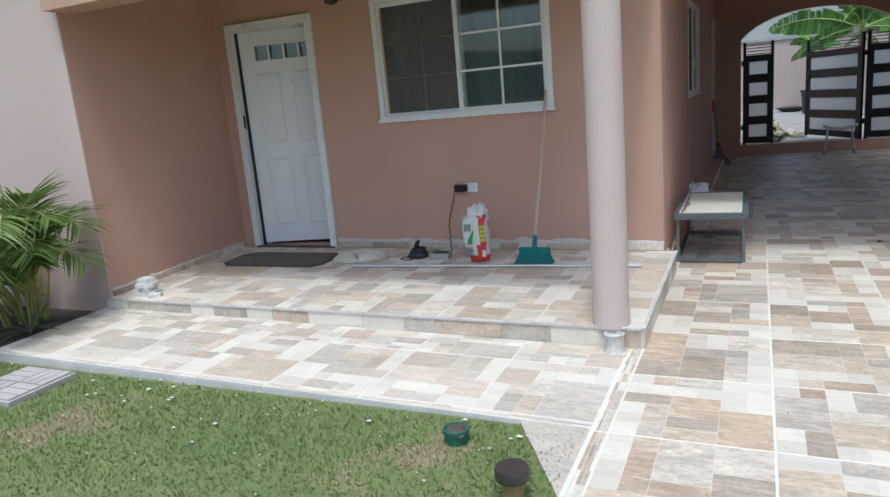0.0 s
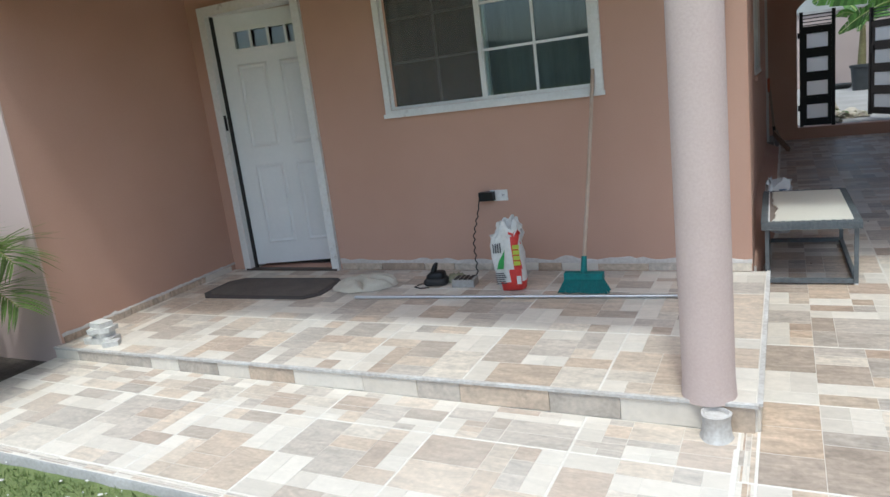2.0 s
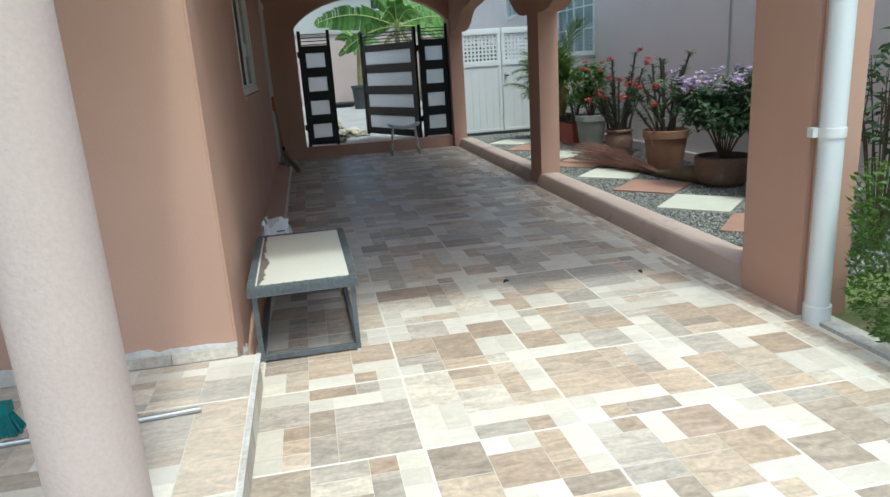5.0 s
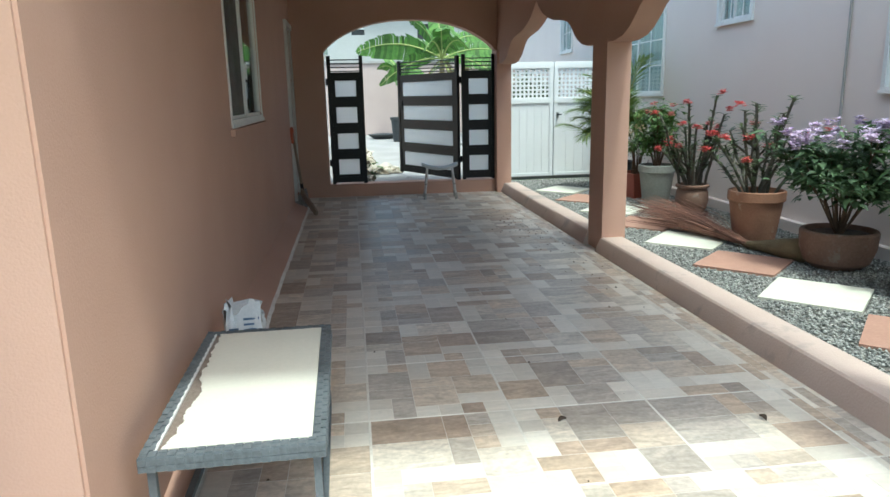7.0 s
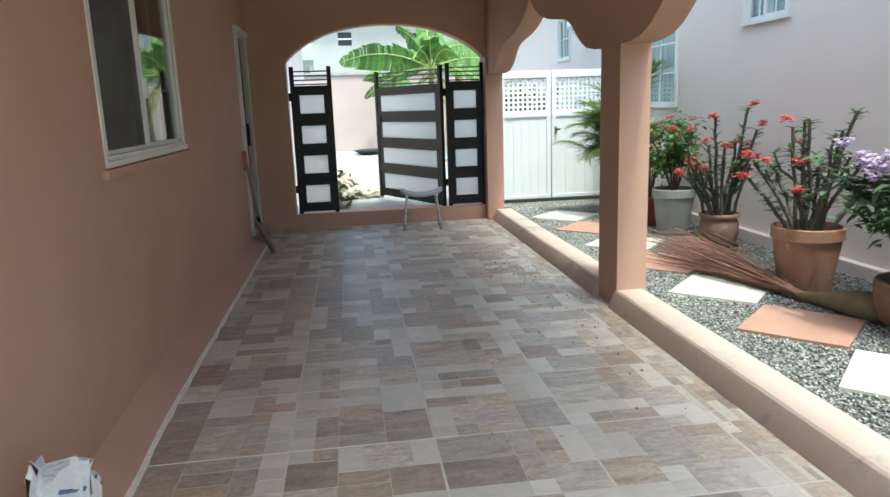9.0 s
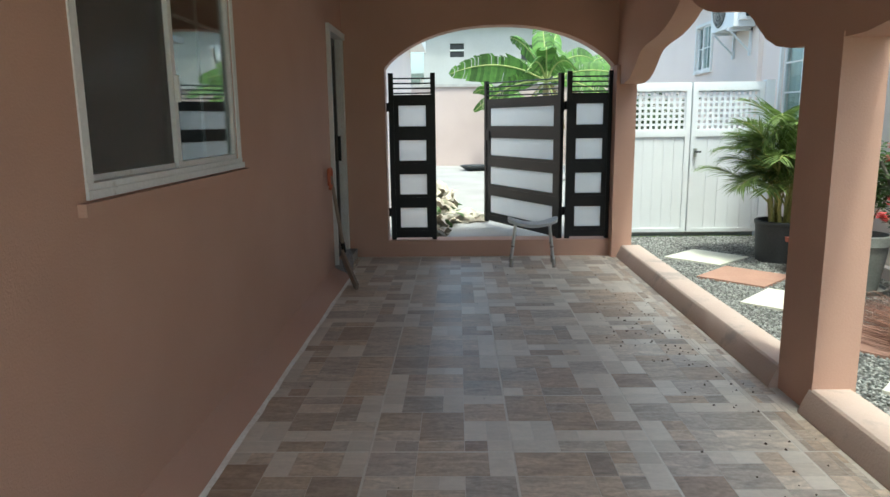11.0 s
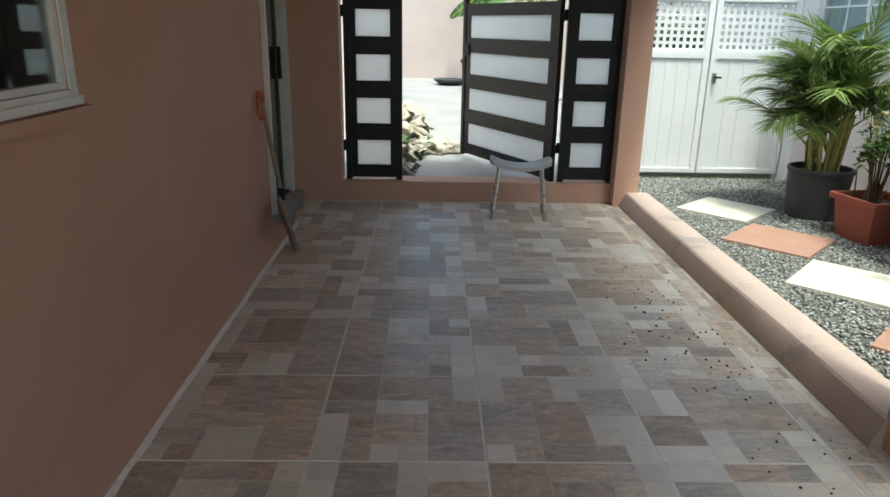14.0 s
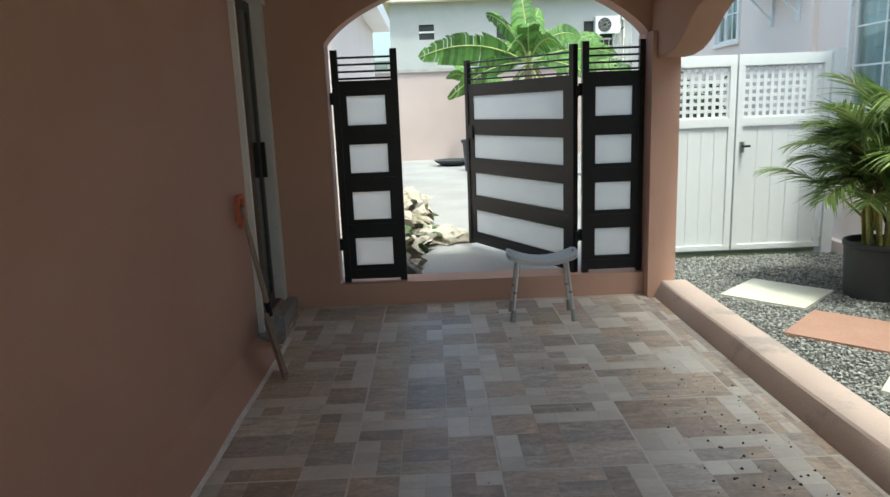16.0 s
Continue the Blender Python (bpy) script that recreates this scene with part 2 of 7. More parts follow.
# ---- building helpers ----
def finish(bm, mat, name, smooth=40, bevel=0.0):
    if bevel:
        bmesh.ops.bevel(bm, geom=[e for e in bm.edges if e.is_manifold and e.calc_face_angle(0) > 0.5], offset=bevel, segments=2, profile=0.7, affect="EDGES", clamp_overlap=True)
    me = bpy.data.meshes.new(name)
    bm.to_mesh(me)
    bm.free()
    for k in (mat if isinstance(mat, (list, tuple)) else [mat]):
        me.materials.append(k)
    if smooth:
        me.polygons.foreach_set("use_smooth", [True] * len(me.polygons))
        me.set_sharp_from_angle(angle=radians(smooth))
    return me


def part(name, bm, mat, parent=None, label="", smooth=40, bevel=0.0, at=None):
    """Links a bmesh as one mesh object, under a thing or a part."""
    ob = new(name, finish(bm, mat, name, smooth, bevel))
    if at is not None:
        ob.matrix_basis = at
    if parent is not None:
        ob.parent = parent
    if label:
        ob["label"] = label
    return ob


def thing(name, at, label, category, group="", kind=""):
    ob = new(name)
    ob.empty_display_size = 0.1
    ob.matrix_basis = at if isinstance(at, Matrix) else Matrix.Translation(at)
    return tagged(ob, label, category, group, kind)


def structure(name, bm, mat, label, category="", smooth=40, bevel=0.0):
    return tagged(part(name, bm, mat, None, "", smooth, bevel), label, category or name.split("_")[0], kind="structure")


def box(bm, x0, x1, y0, y1, z0, z1, m=None, mi=0):
    v = [bm.verts.new((x, y, z)) for z in (z0, z1) for y in (y0, y1) for x in (x0, x1)]
    if m is not None:
        for k in v:
            k.co = m @ k.co
    for q in ((0, 2, 3, 1), (4, 5, 7, 6), (0, 1, 5, 4), (2, 6, 7, 3), (0, 4, 6, 2), (1, 3, 7, 5)):
        bm.faces.new([v[i] for i in q]).material_index = mi
    return v


def boxed(*a, **k):
    bm = bmesh.new()
    box(bm, *a, **k)
    return bm


def tube(bm, points, radius, sides=8, cap=True, mi=0):
    """A round bar along points; radius is a number, or one for each point."""
    pts = [Vector(p) for p in points]
    rs = radius if isinstance(radius, (list, tuple)) else [radius] * len(pts)
    rings, ref = [], None
    for i, p in enumerate(pts):
        d = (pts[min(i + 1, len(pts) - 1)] - pts[max(i - 1, 0)]).normalized()
        if ref is None:
            ref = d.orthogonal().normalized()
        ref = (ref - d * ref.dot(d)).normalized()
        side = d.cross(ref)
        rings.append([bm.verts.new(p + (ref * math.cos(a) + side * math.sin(a)) * rs[i]) for a in (2 * math.pi * k / sides for k in range(sides))])
    for a, b in zip(rings, rings[1:]):
        for k in range(sides):
            bm.faces.new((a[k], a[(k + 1) % sides], b[(k + 1) % sides], b[k])).material_index = mi
    if cap:
        bm.faces.new(rings[0][::-1]).material_index = mi
        bm.faces.new(rings[-1]).material_index = mi


def lathe(bm, profile, sides=32, wobble=0.0):
    """Turns (radius, height) points round z."""
    rings = []
    for r, z in profile:
        rings.append([bm.verts.new((r * math.cos(a) * (1 + wobble * math.sin(3 * a + z * 9)), r * math.sin(a), z)) for a in (2 * math.pi * k / sides for k in range(sides))])
    for a, b in zip(rings, rings[1:]):
        for k in range(sides):
            bm.faces.new((a[k], a[(k + 1) % sides], b[(k + 1) % sides], b[k]))
    bm.faces.new(rings[0][::-1])
    bm.faces.new(rings[-1])


def sheet_wall(axis, face, back, u0, u1, z0, z1, holes=()):
    """A wall in the plane axis = face, as thick as back lies behind it, with rectangular holes (u0, u1, z0, z1) right through."""
    us = sorted({u0, u1, *(h[0] for h in holes), *(h[1] for h in holes)})
    zs = sorted({z0, z1, *(h[2] for h in holes), *(h[3] for h in holes)})
    solid = {(i, j): not any(h[0] <= us[i] < h[1] and h[2] <= zs[j] < h[3] for h in holes) for i in range(len(us) - 1) for j in range(len(zs) - 1)}
    bm = bmesh.new()
    cache = {}

    def vert(u, z, d):
        key = (round(u, 4), round(z, 4), d)
        if key not in cache:
            cache[key] = bm.verts.new((u, d, z) if axis == "y" else (d, u, z))
        return cache[key]

    def quad(*c):
        bm.faces.new([vert(*k) for k in c])
    for (i, j), full in solid.items():
        if not full:
            continue
        a, b, c, d = us[i], us[i + 1], zs[j], zs[j + 1]
        quad((a, c, face), (b, c, face), (b, d, face), (a, d, face))
        quad((a, c, back), (a, d, back), (b, d, back), (b, c, back))
        for di, dj, e in ((-1, 0, ((a, c), (a, d))), (1, 0, ((b, d), (b, c))), (0, -1, ((b, c), (a, c))), (0, 1, ((a, d), (b, d)))):
            if not solid.get((i + di, j + dj), False):
                (p, q), (r, s) = e
                quad((p, q, face), (r, s, face), (r, s, back), (p, q, back))
    bmesh.ops.recalc_face_normals(bm, faces=bm.faces)
    return bm


def hung_wall(axis, face, back, lower, top):
    """A wall whose lower edge follows the points (u, z), up to the height top."""
    bm = bmesh.new()
    rows = []
    for u, z in lower:
        rows.append([bm.verts.new((u, d, h) if axis == "y" else (d, u, h)) for d in (face, back) for h in (z, top)])
    for a, b in zip(rows, rows[1:]):
        for i, j in ((0, 1), (3, 2), (2, 0), (1, 3)):
            bm.faces.new((a[i], b[i], b[j], a[j]))
    for r in (rows[0], rows[-1]):
        bm.faces.new((r[0], r[1], r[3], r[2]))
    bmesh.ops.recalc_face_normals(bm, faces=bm.faces)
    return bm


def arch_points(u0, u1, spring, rise, n=28, squash=2.3):
    mid, half = (u0 + u1) / 2, (u1 - u0) / 2
    return [(mid + half * s, spring + rise * (1 - abs(s) ** squash) ** (1 / 1.25)) for s in (-math.cos(math.pi * i / n) for i in range(n + 1))]


WALL_Y, SIDE_X, GATE_Y, ROOF_Z = 5.57, -0.575, 13.65, 2.69
PORCH_FALL, PATH_RISE, PATH_FALL = 0.024, 0.0115, 0.014


def porch_z(y):
    """The porch floor falls a little towards its step."""
    return 0.16 - PORCH_FALL * (WALL_Y - y)


def path_z(x, y):
    """The front path climbs towards the house block and falls towards the lawn."""
    return PATH_RISE * (-0.5 - x) - PATH_FALL * (3.91 - y)


def follow(bm, rise, above=-0.1):
    """Lifts the upper part of a mesh by rise(x, y)."""
    for v in bm.verts:
        if v.co.z > above:
            v.co.z += rise(v.co.x, v.co.y)
    return bm


def porch_dip(x, y):
    return porch_z(y) - 0.16


LOW_X0, LOW_X1, LOW_Z = 2.265, 2.505, 0.13

# ---- large structure ----
# ground: one sheet to the horizon, with far wooded hills all round
bm = bmesh.new()
box(bm, -400, 400, -400, 400, -0.4, -0.024)
structure("ground", bm, TURF, "mown green lawn ground reaching the horizon", "ground")

# house walls
front_holes = [(-4.28, -3.47, 0.16, 2.17), (-2.72, -1.33, 1.31, 2.22)]
structure("wall_front", sheet_wall("y", WALL_Y, WALL_Y + 0.2, -4.5, -0.775, -0.1, ROOF_Z, front_holes), PLASTER, "salmon plaster porch wall with a door and a window", "wall")
side_holes = [(8.60, 10.08, 1.24, 2.22), (12.82, 13.56, 0.10, 2.25)]
bm = sheet_wall("x", SIDE_X, SIDE_X - 0.2, WALL_Y, GATE_Y, -0.1, ROOF_Z, side_holes)
for v in bm.verts:
    if v.co.y < WALL_Y + 0.01 and v.co.x > SIDE_X - 0.05:
        v.co.x = -0.50
bmesh.ops.bevel(bm, geom=[e for e in bm.edges if all(v.co.x == -0.50 or abs(v.co.x + 0.5) < 1e-4 for v in e.verts)], offset=0.010, segments=4, affect="EDGES")
structure("wall_side", bm, PLASTER, "salmon plaster side wall of the carport", "wall", smooth=0)
# thin skin that carries the daylight-paled colour to the corner, over the salmon wall
structure("wall_block_corner", boxed(-4.70, -4.478, 3.95, 3.962, -0.1, 3.4), LIT_PLASTER, "thin salmon plaster skin at the block corner, daylight put into its paler colour", "wall")
structure("wall_porch", sheet_wall("x", -4.48, -4.7, 3.962, WALL_Y + 0.2, -0.1, ROOF_Z), PLASTER, "salmon plaster end wall of the porch", "wall")
# block beside the porch, with its arched window opening
FW0, FW1, FWB, FWS, FWM = -7.08, -5.72, 1.30, 2.27, -6.40
bm = sheet_wall("y", 3.95, 4.12, -9.3, -4.70, -0.1, FWS, [(FW0, FW1, FWB, FWS)])
arch = [(FWM + (FW1 - FWM) * math.sin(a), FWS + 0.62 * math.cos(a)) for a in (math.pi * (k / 24 - 0.5) for k in range(25))]
structure("wall_block", bm, LIT_PLASTER, "salmon plaster front wall of the house block, daylight put into its paler colour", "wall")
bm = hung_wall("y", 3.95, 4.12, [(-9.3, FWS)] + arch + [(-4.70, FWS)], 3.4)
structure("wall_block_head", bm, LIT_PLASTER, "salmon plaster over the arched window, daylight put into its paler colour", "wall")
structure("wall_block_end", sheet_wall("x", -9.3, -9.1, 4.12, GATE_Y, -0.1, 3.4), PLASTER, "plain plaster end wall of the house", "wall")
structure("wall_rear", sheet_wall("y", GATE_Y + 0.2, GATE_Y + 0.4, -9.3, SIDE_X - 0.2, -0.1, ROOF_Z), PLASTER, "plain plaster rear wall of the house", "wall")
structure("wall_inner", sheet_wall("y", 8.3, 8.42, -9.1, -2.6, 0.1, ROOF_Z), PALE_PLASTER, "plain inner wall of the house", "wall")
bm = boxed(-9.1, SIDE_X - 0.2, WALL_Y + 0.2, GATE_Y + 0.2, 0.02, 0.14)
box(bm, -9.1, -4.7, 4.12, WALL_Y + 0.2, 0.02, 0.14)
structure("floor_inside", bm, WHITE_CEMENT, "pale tiled floor inside the house", "floor")

# porch beam and round the roof
structure("porch_beam", boxed(-4.48, -0.48, 3.84, 4.10, 2.255, ROOF_Z), PLASTER, "salmon plaster beam along the porch front", "beam", bevel=0.012)
structure("porch_beam_end", boxed(-0.72, -0.50, 4.10, WALL_Y, 2.45, ROOF_Z), PLASTER, "salmon plaster beam at the porch end", "beam", bevel=0.012)
structure("ceiling", boxed(-9.3, -0.50, 4.12, GATE_Y + 0.25, ROOF_Z, ROOF_Z + 0.16), CEILING, "salmon painted flat ceiling slab", "ceiling")
structure("ceiling_carport", boxed(-0.50, 2.6, 5.50, GATE_Y + 0.25, ROOF_Z, ROOF_Z + 0.16), CEILING, "salmon painted flat carport ceiling slab", "ceiling")
structure("roof", boxed(-9.45, 2.62, 5.50, GATE_Y + 0.35, ROOF_Z + 0.164, ROOF_Z + 0.28), CEMENT, "grey flat concrete roof slab", "roof")
structure("roof_porch", boxed(-9.45, -0.49, 3.80, 5.50, ROOF_Z + 0.164, ROOF_Z + 0.28), CEMENT, "grey flat concrete porch roof slab", "roof")

# gate wall with its arch
A0, A1, SILL = -0.15, 2.21, 0.175
bm = hung_wall("y", GATE_Y, GATE_Y + 0.2, [(SIDE_X - 0.2, 1.96)] + arch_points(A0, A1, 1.96, 0.42) + [(2.45, 1.96)], ROOF_Z)
structure("wall_gate_head", bm, PLASTER, "salmon plaster wall with a flat arch", "wall", smooth=30)
structure("wall_gate_jamb", boxed(SIDE_X - 0.2, A0, GATE_Y, GATE_Y + 0.2, -0.1, 1.96), PLASTER, "salmon plaster jamb of the arch", "wall")
structure("wall_gate_pier", boxed(A1 - 0.01, 2.405, GATE_Y - 0.14, GATE_Y + 0.2, -0.1, 1.96), PLASTER, "salmon plaster pier of the arch", "wall", bevel=0.01)
structure("gate_sill", boxed(A0, A1, GATE_Y - 0.02, GATE_Y + 0.22, -0.1, SILL), PLASTER, "salmon plaster sill under the gate", "sill", bevel=0.012)

# low wall, pillars and scalloped beams on the garden side
def low_wall(y0, y1):
    bm = bmesh.new()
    n = max(2, int((y1 - y0) / 0.16))
    rows = []
    for i in range(n + 1):
        y = y0 + (y1 - y0) * i / n
        w = noise.noise((y * 0.9, 3, 0)) * 0.008
        prof = [(LOW_X0 - 0.012, -0.1), (LOW_X0 - 0.010, 0.02), (LOW_X0 + 0.034 + w, LOW_Z - 0.010), (LOW_X0 + 0.046 + w, LOW_Z + w * 0.5), (LOW_X1 - 0.015, LOW_Z + w * 0.4), (LOW_X1, LOW_Z - 0.015), (LOW_X1, -0.1)]
        rows.append([bm.verts.new((x, y, z)) for x, z in prof])
    for a, b in zip(rows, rows[1:]):
        for k in range(6):
            bm.faces.new((a[k], a[k + 1], b[k + 1], b[k]))
    bm.faces.new(rows[0][::-1])
    bm.faces.new(rows[-1])
    bmesh.ops.recalc_face_normals(bm, faces=bm.faces)
    return bm


structure("low_wall_1", low_wall(9.92, GATE_Y - 0.13), LOW_PLASTER, "low soiled salmon plaster kerb wall beside the gravel garden", "low wall", smooth=24)
structure("low_wall_2", low_wall(5.96, 9.60), LOW_PLASTER, "low soiled salmon plaster kerb wall beside the gravel garden", "low wall", smooth=24)
structure("pillar_1", boxed(2.305, 2.515, 9.58, 9.93, -0.1, 1.80), PLASTER, "square salmon plaster carport pillar", "pillar", bevel=0.012)
structure("pillar_2", boxed(LOW_X0 - 0.004, 2.545, 5.50, 5.97, -0.1, 1.80), PLASTER, "square salmon plaster carport pillar", "pillar", bevel=0.012)
SCALLOP = [(0, 1.772), (0.15, 1.775), (0.3, 1.80), (0.42, 1.85), (0.52, 1.92), (0.6, 1.985), (0.68, 2.03), (0.8, 2.06), (0.95, 2.08), (1.12, 2.10),
           (1.28, 2.135), (1.42, 2.18), (1.54, 2.235), (1.64, 2.30), (1.72, 2.375)]


def scallop_beam(y0, y1):
    mid, k = (y0 + y1) / 2, (y1 - y0) / 2 / 1.72
    low = [(y0 + u * k, z) for u, z in SCALLOP] + [(y1 - u * k, z) for u, z in SCALLOP[-2::-1]]
    bm = hung_wall("x", 2.31, 2.51, low, ROOF_Z)
    for v in bm.verts:
        v.co.x -= max(0.0, v.co.y - 9.92) * 0.021
    return bm


structure("scallop_beam_1", scallop_beam(9.92, GATE_Y - 0.13), PLASTER, "salmon plaster beam with a scalloped edge", "beam", smooth=28)
structure("scallop_beam_2", scallop_beam(5.96, 9.585), PLASTER, "salmon plaster beam with a scalloped edge", "beam", smooth=28)
structure("beam_joint_1", boxed(2.31, 2.51, 9.585, 9.92, 1.79, ROOF_Z), PLASTER, "salmon plaster beam over a pillar", "beam")
structure("beam_joint_2", boxed(LOW_X0 + 0.004, 2.535, 5.50, 5.96, 1.79, ROOF_Z), PLASTER, "salmon plaster beam over a pillar", "beam")
structure("beam_joint_3", boxed(2.235, 2.435, GATE_Y - 0.13, GATE_Y, 1.962, ROOF_Z), PLASTER, "salmon plaster beam over the gate pier", "beam")

# sloping mortar fillet along the foot of the side wall
bm = bmesh.new()
rows = []
for i in range(40):
    y = 5.62 + (12.72 - 5.62) * i / 39
    j = noise.noise((y * 2.1, 0, 7)) * 0.012
    g = min(1, max(0, (y - 6.0) / 1.4))
    w = SIDE_X + 0.07 * max(0.0, (8.6 - y) / 3.0)
    rows.append([bm.verts.new(p) for p in ((w - 0.01, y, 0.035 + 0.055 * g + j), (w + 0.035, y, 0.03 + 0.035 * g + j), (w + 0.045 + 0.13 * g + j, y, 0.004), (w - 0.01, y, -0.02))])
for a, b in zip(rows, rows[1:]):
    for k in range(4):
        bm.faces.new((a[k], a[(k + 1) % 4], b[(k + 1) % 4], b[k]))
bm.faces.new(rows[0])
bm.faces.new(rows[-1][::-1])
bmesh.ops.recalc_face_normals(bm, faces=bm.faces)
edge = bmesh.new()
rows = []
for i in range(90):
    y = 5.9 + (12.9 - 5.9) * i / 89
    g = min(1, max(0, (y - 6.0) / 1.4))
    w = SIDE_X + 0.07 * max(0.0, (8.6 - y) / 3.0) + 0.045 + 0.13 * g + noise.noise((y * 2.1, 0, 7)) * 0.012
    k = 0.013 + 0.010 * noise.noise((y * 6, 2, 2))
    rows.append((edge.verts.new((w - 0.012, y, 0.0125)), edge.verts.new((w + k, y, 0.0055))))
for a, b in zip(rows, rows[1:]):
    edge.faces.new((a[0], a[1], b[1], b[0]))
structure("grout_edge", edge, GROUT_LINE, "smeared pale grout along the foot of the wall", "trim", smooth=60)
structure("wall_fillet", bm, PLASTER, "painted mortar fillet along the wall foot", "trim", smooth=60)

# neighbour's house
NX = 4.5
nholes = [(13.28, 14.95, 1.34, 2.44), (17.36, 18.02, 2.17, 2.85), (11.16, 11.83, 2.13, 2.75), (7.7, 9.12, 1.36, 2.44), (4.0, 4.95, 1.42, 2.3)]
structure("neighbour_wall", sheet_wall("x", NX, NX + 0.2, 2.5, 22, -0.3, 3.2, nholes), PALE_PLASTER, "pale pink plaster wall of the neighbouring house", "wall")
structure("neighbour_plinth", boxed(NX - 0.08, NX, 2.5, 22, -0.3, 0.09), PALE_PLASTER, "pale plaster plinth along the neighbouring wall", "plinth", bevel=0.015)
structure("neighbour_room", boxed(NX + 1.6, NX + 1.7, 2.5, 22, -0.3, 3.2), CEMENT, "plain inner wall of the neighbouring house", "wall")
structure("neighbour_roof", boxed(NX - 0.18, NX + 4, 2.2, 22.3, 3.2, 3.32), WHITE_CEMENT, "flat roof eave of the neighbouring house", "roof")

# yard behind the gate
structure("yard", boxed(-9, 2.53, GATE_Y + 0.21, 29, -0.1, 0.10), YARD, "bright bare concrete yard behind the gate", "yard")
structure("yard_2", boxed(2.53, 12, 22.2, 29, -0.1, 0.10), YARD, "bright bare concrete yard behind the gate", "yard")
structure("yard_wall", boxed(-1.2, 12, 27.3, 27.5, 0.1, 2.42), YARD_PLASTER, "pink plaster boundary wall of the yard", "wall")
structure("yard_wall_cap", boxed(-1.2, 12, 27.25, 27.55, 2.42, 2.50), CEMENT, "grey cap on the boundary wall", "wall cap", bevel=0.01)

# floor beds under the tiles
structure("drive_bed", boxed(-0.50, 2.42, -5.0, GATE_Y - 0.02, -0.2, 0.0022), GROUT, "grouted bed of the carport floor", "floor")
structure("path_bed", follow(boxed(-4.50, -0.50, 2.985, 3.911, -0.2, 0.0022), path_z), GROUT, "grouted bed of the front path", "floor")
structure("porch_bed", follow(boxed(-4.50, -0.425, 3.925, WALL_Y, -0.2, 0.1572), porch_dip), GROUT, "grouted bed of the raised porch", "floor")
structure("gravel_bed", boxed(LOW_X1, NX - 0.08, 5.97, 14.86, -0.2, -0.018), GRIT, "dark soil under the garden gravel", "bed")
bm = bmesh.new()
outline = [(-4.50, 2.99), (-4.50, 3.95), (-5.95, 3.95), (-5.88, 3.62), (-5.46, 3.42), (-5.16, 3.22), (-4.86, 3.12)]
lo, hi = ([bm.verts.new((x, y, z)) for x, y in outline] for z in (-0.2, -0.006))
bm.faces.new(hi)
for k in range(len(outline)):
    bm.faces.new((lo[k], lo[(k + 1) % len(outline)], hi[(k + 1) % len(outline)], hi[k]))
bmesh.ops.recalc_face_normals(bm, faces=bm.faces)
structure("bed_soil", bm, SOIL, "bare dark soil of the palm bed", "bed")

# ---- doors and windows ----
GRID = material("muntin_white", (0.80, 0.80, 0.78), (0.72, 0.72, 0.70), 0.45, 5, 50, 0.08)
SCREEN = material("insect_screen", (0.035, 0.036, 0.036), (0.055, 0.055, 0.055), 0.8, 4, 300, 0.4, 0.001)
SCREEN_MESH = material("insect_screen_mesh", (0.15, 0.14, 0.125), (0.11, 0.105, 0.095), 0.8, 3, 300, 0.2, 0.001)
mesh_n, mesh_l = SCREEN_MESH.node_tree.nodes, SCREEN_MESH.node_tree.links
mesh_clear, mesh_mix = mesh_n.new("ShaderNodeBsdfTransparent"), mesh_n.new("ShaderNodeMixShader")
mesh_mix.inputs[0].default_value = 0.55
mesh_l.new(mesh_clear.outputs[0], mesh_mix.inputs[1])
mesh_l.new(mesh_n["Principled BSDF"].outputs[0], mesh_mix.inputs[2])
mesh_l.new(mesh_mix.outputs[0], mesh_n["Material Output"].inputs["Surface"])
CURTAIN = material("dim_curtain", (0.16, 0.17, 0.165), (0.10, 0.11, 0.105), 0.9, 2, 30, 0.4, 0.01, stretch=(14, 14, 0.6))
LACE = material("pale_blind", (0.50, 0.56, 0.56), (0.40, 0.46, 0.46), 0.85, 2, 30, 0.3, 0.01)
DARKWOOD = material("dark_threshold", (0.05, 0.04, 0.035), (0.09, 0.07, 0.055), 0.7, 8, 60, 0.4)
STEEL = material("brushed_steel", (0.55, 0.55, 0.54), (0.45, 0.45, 0.44), 0.35, 8, 90, 0.1, metal=1.0)


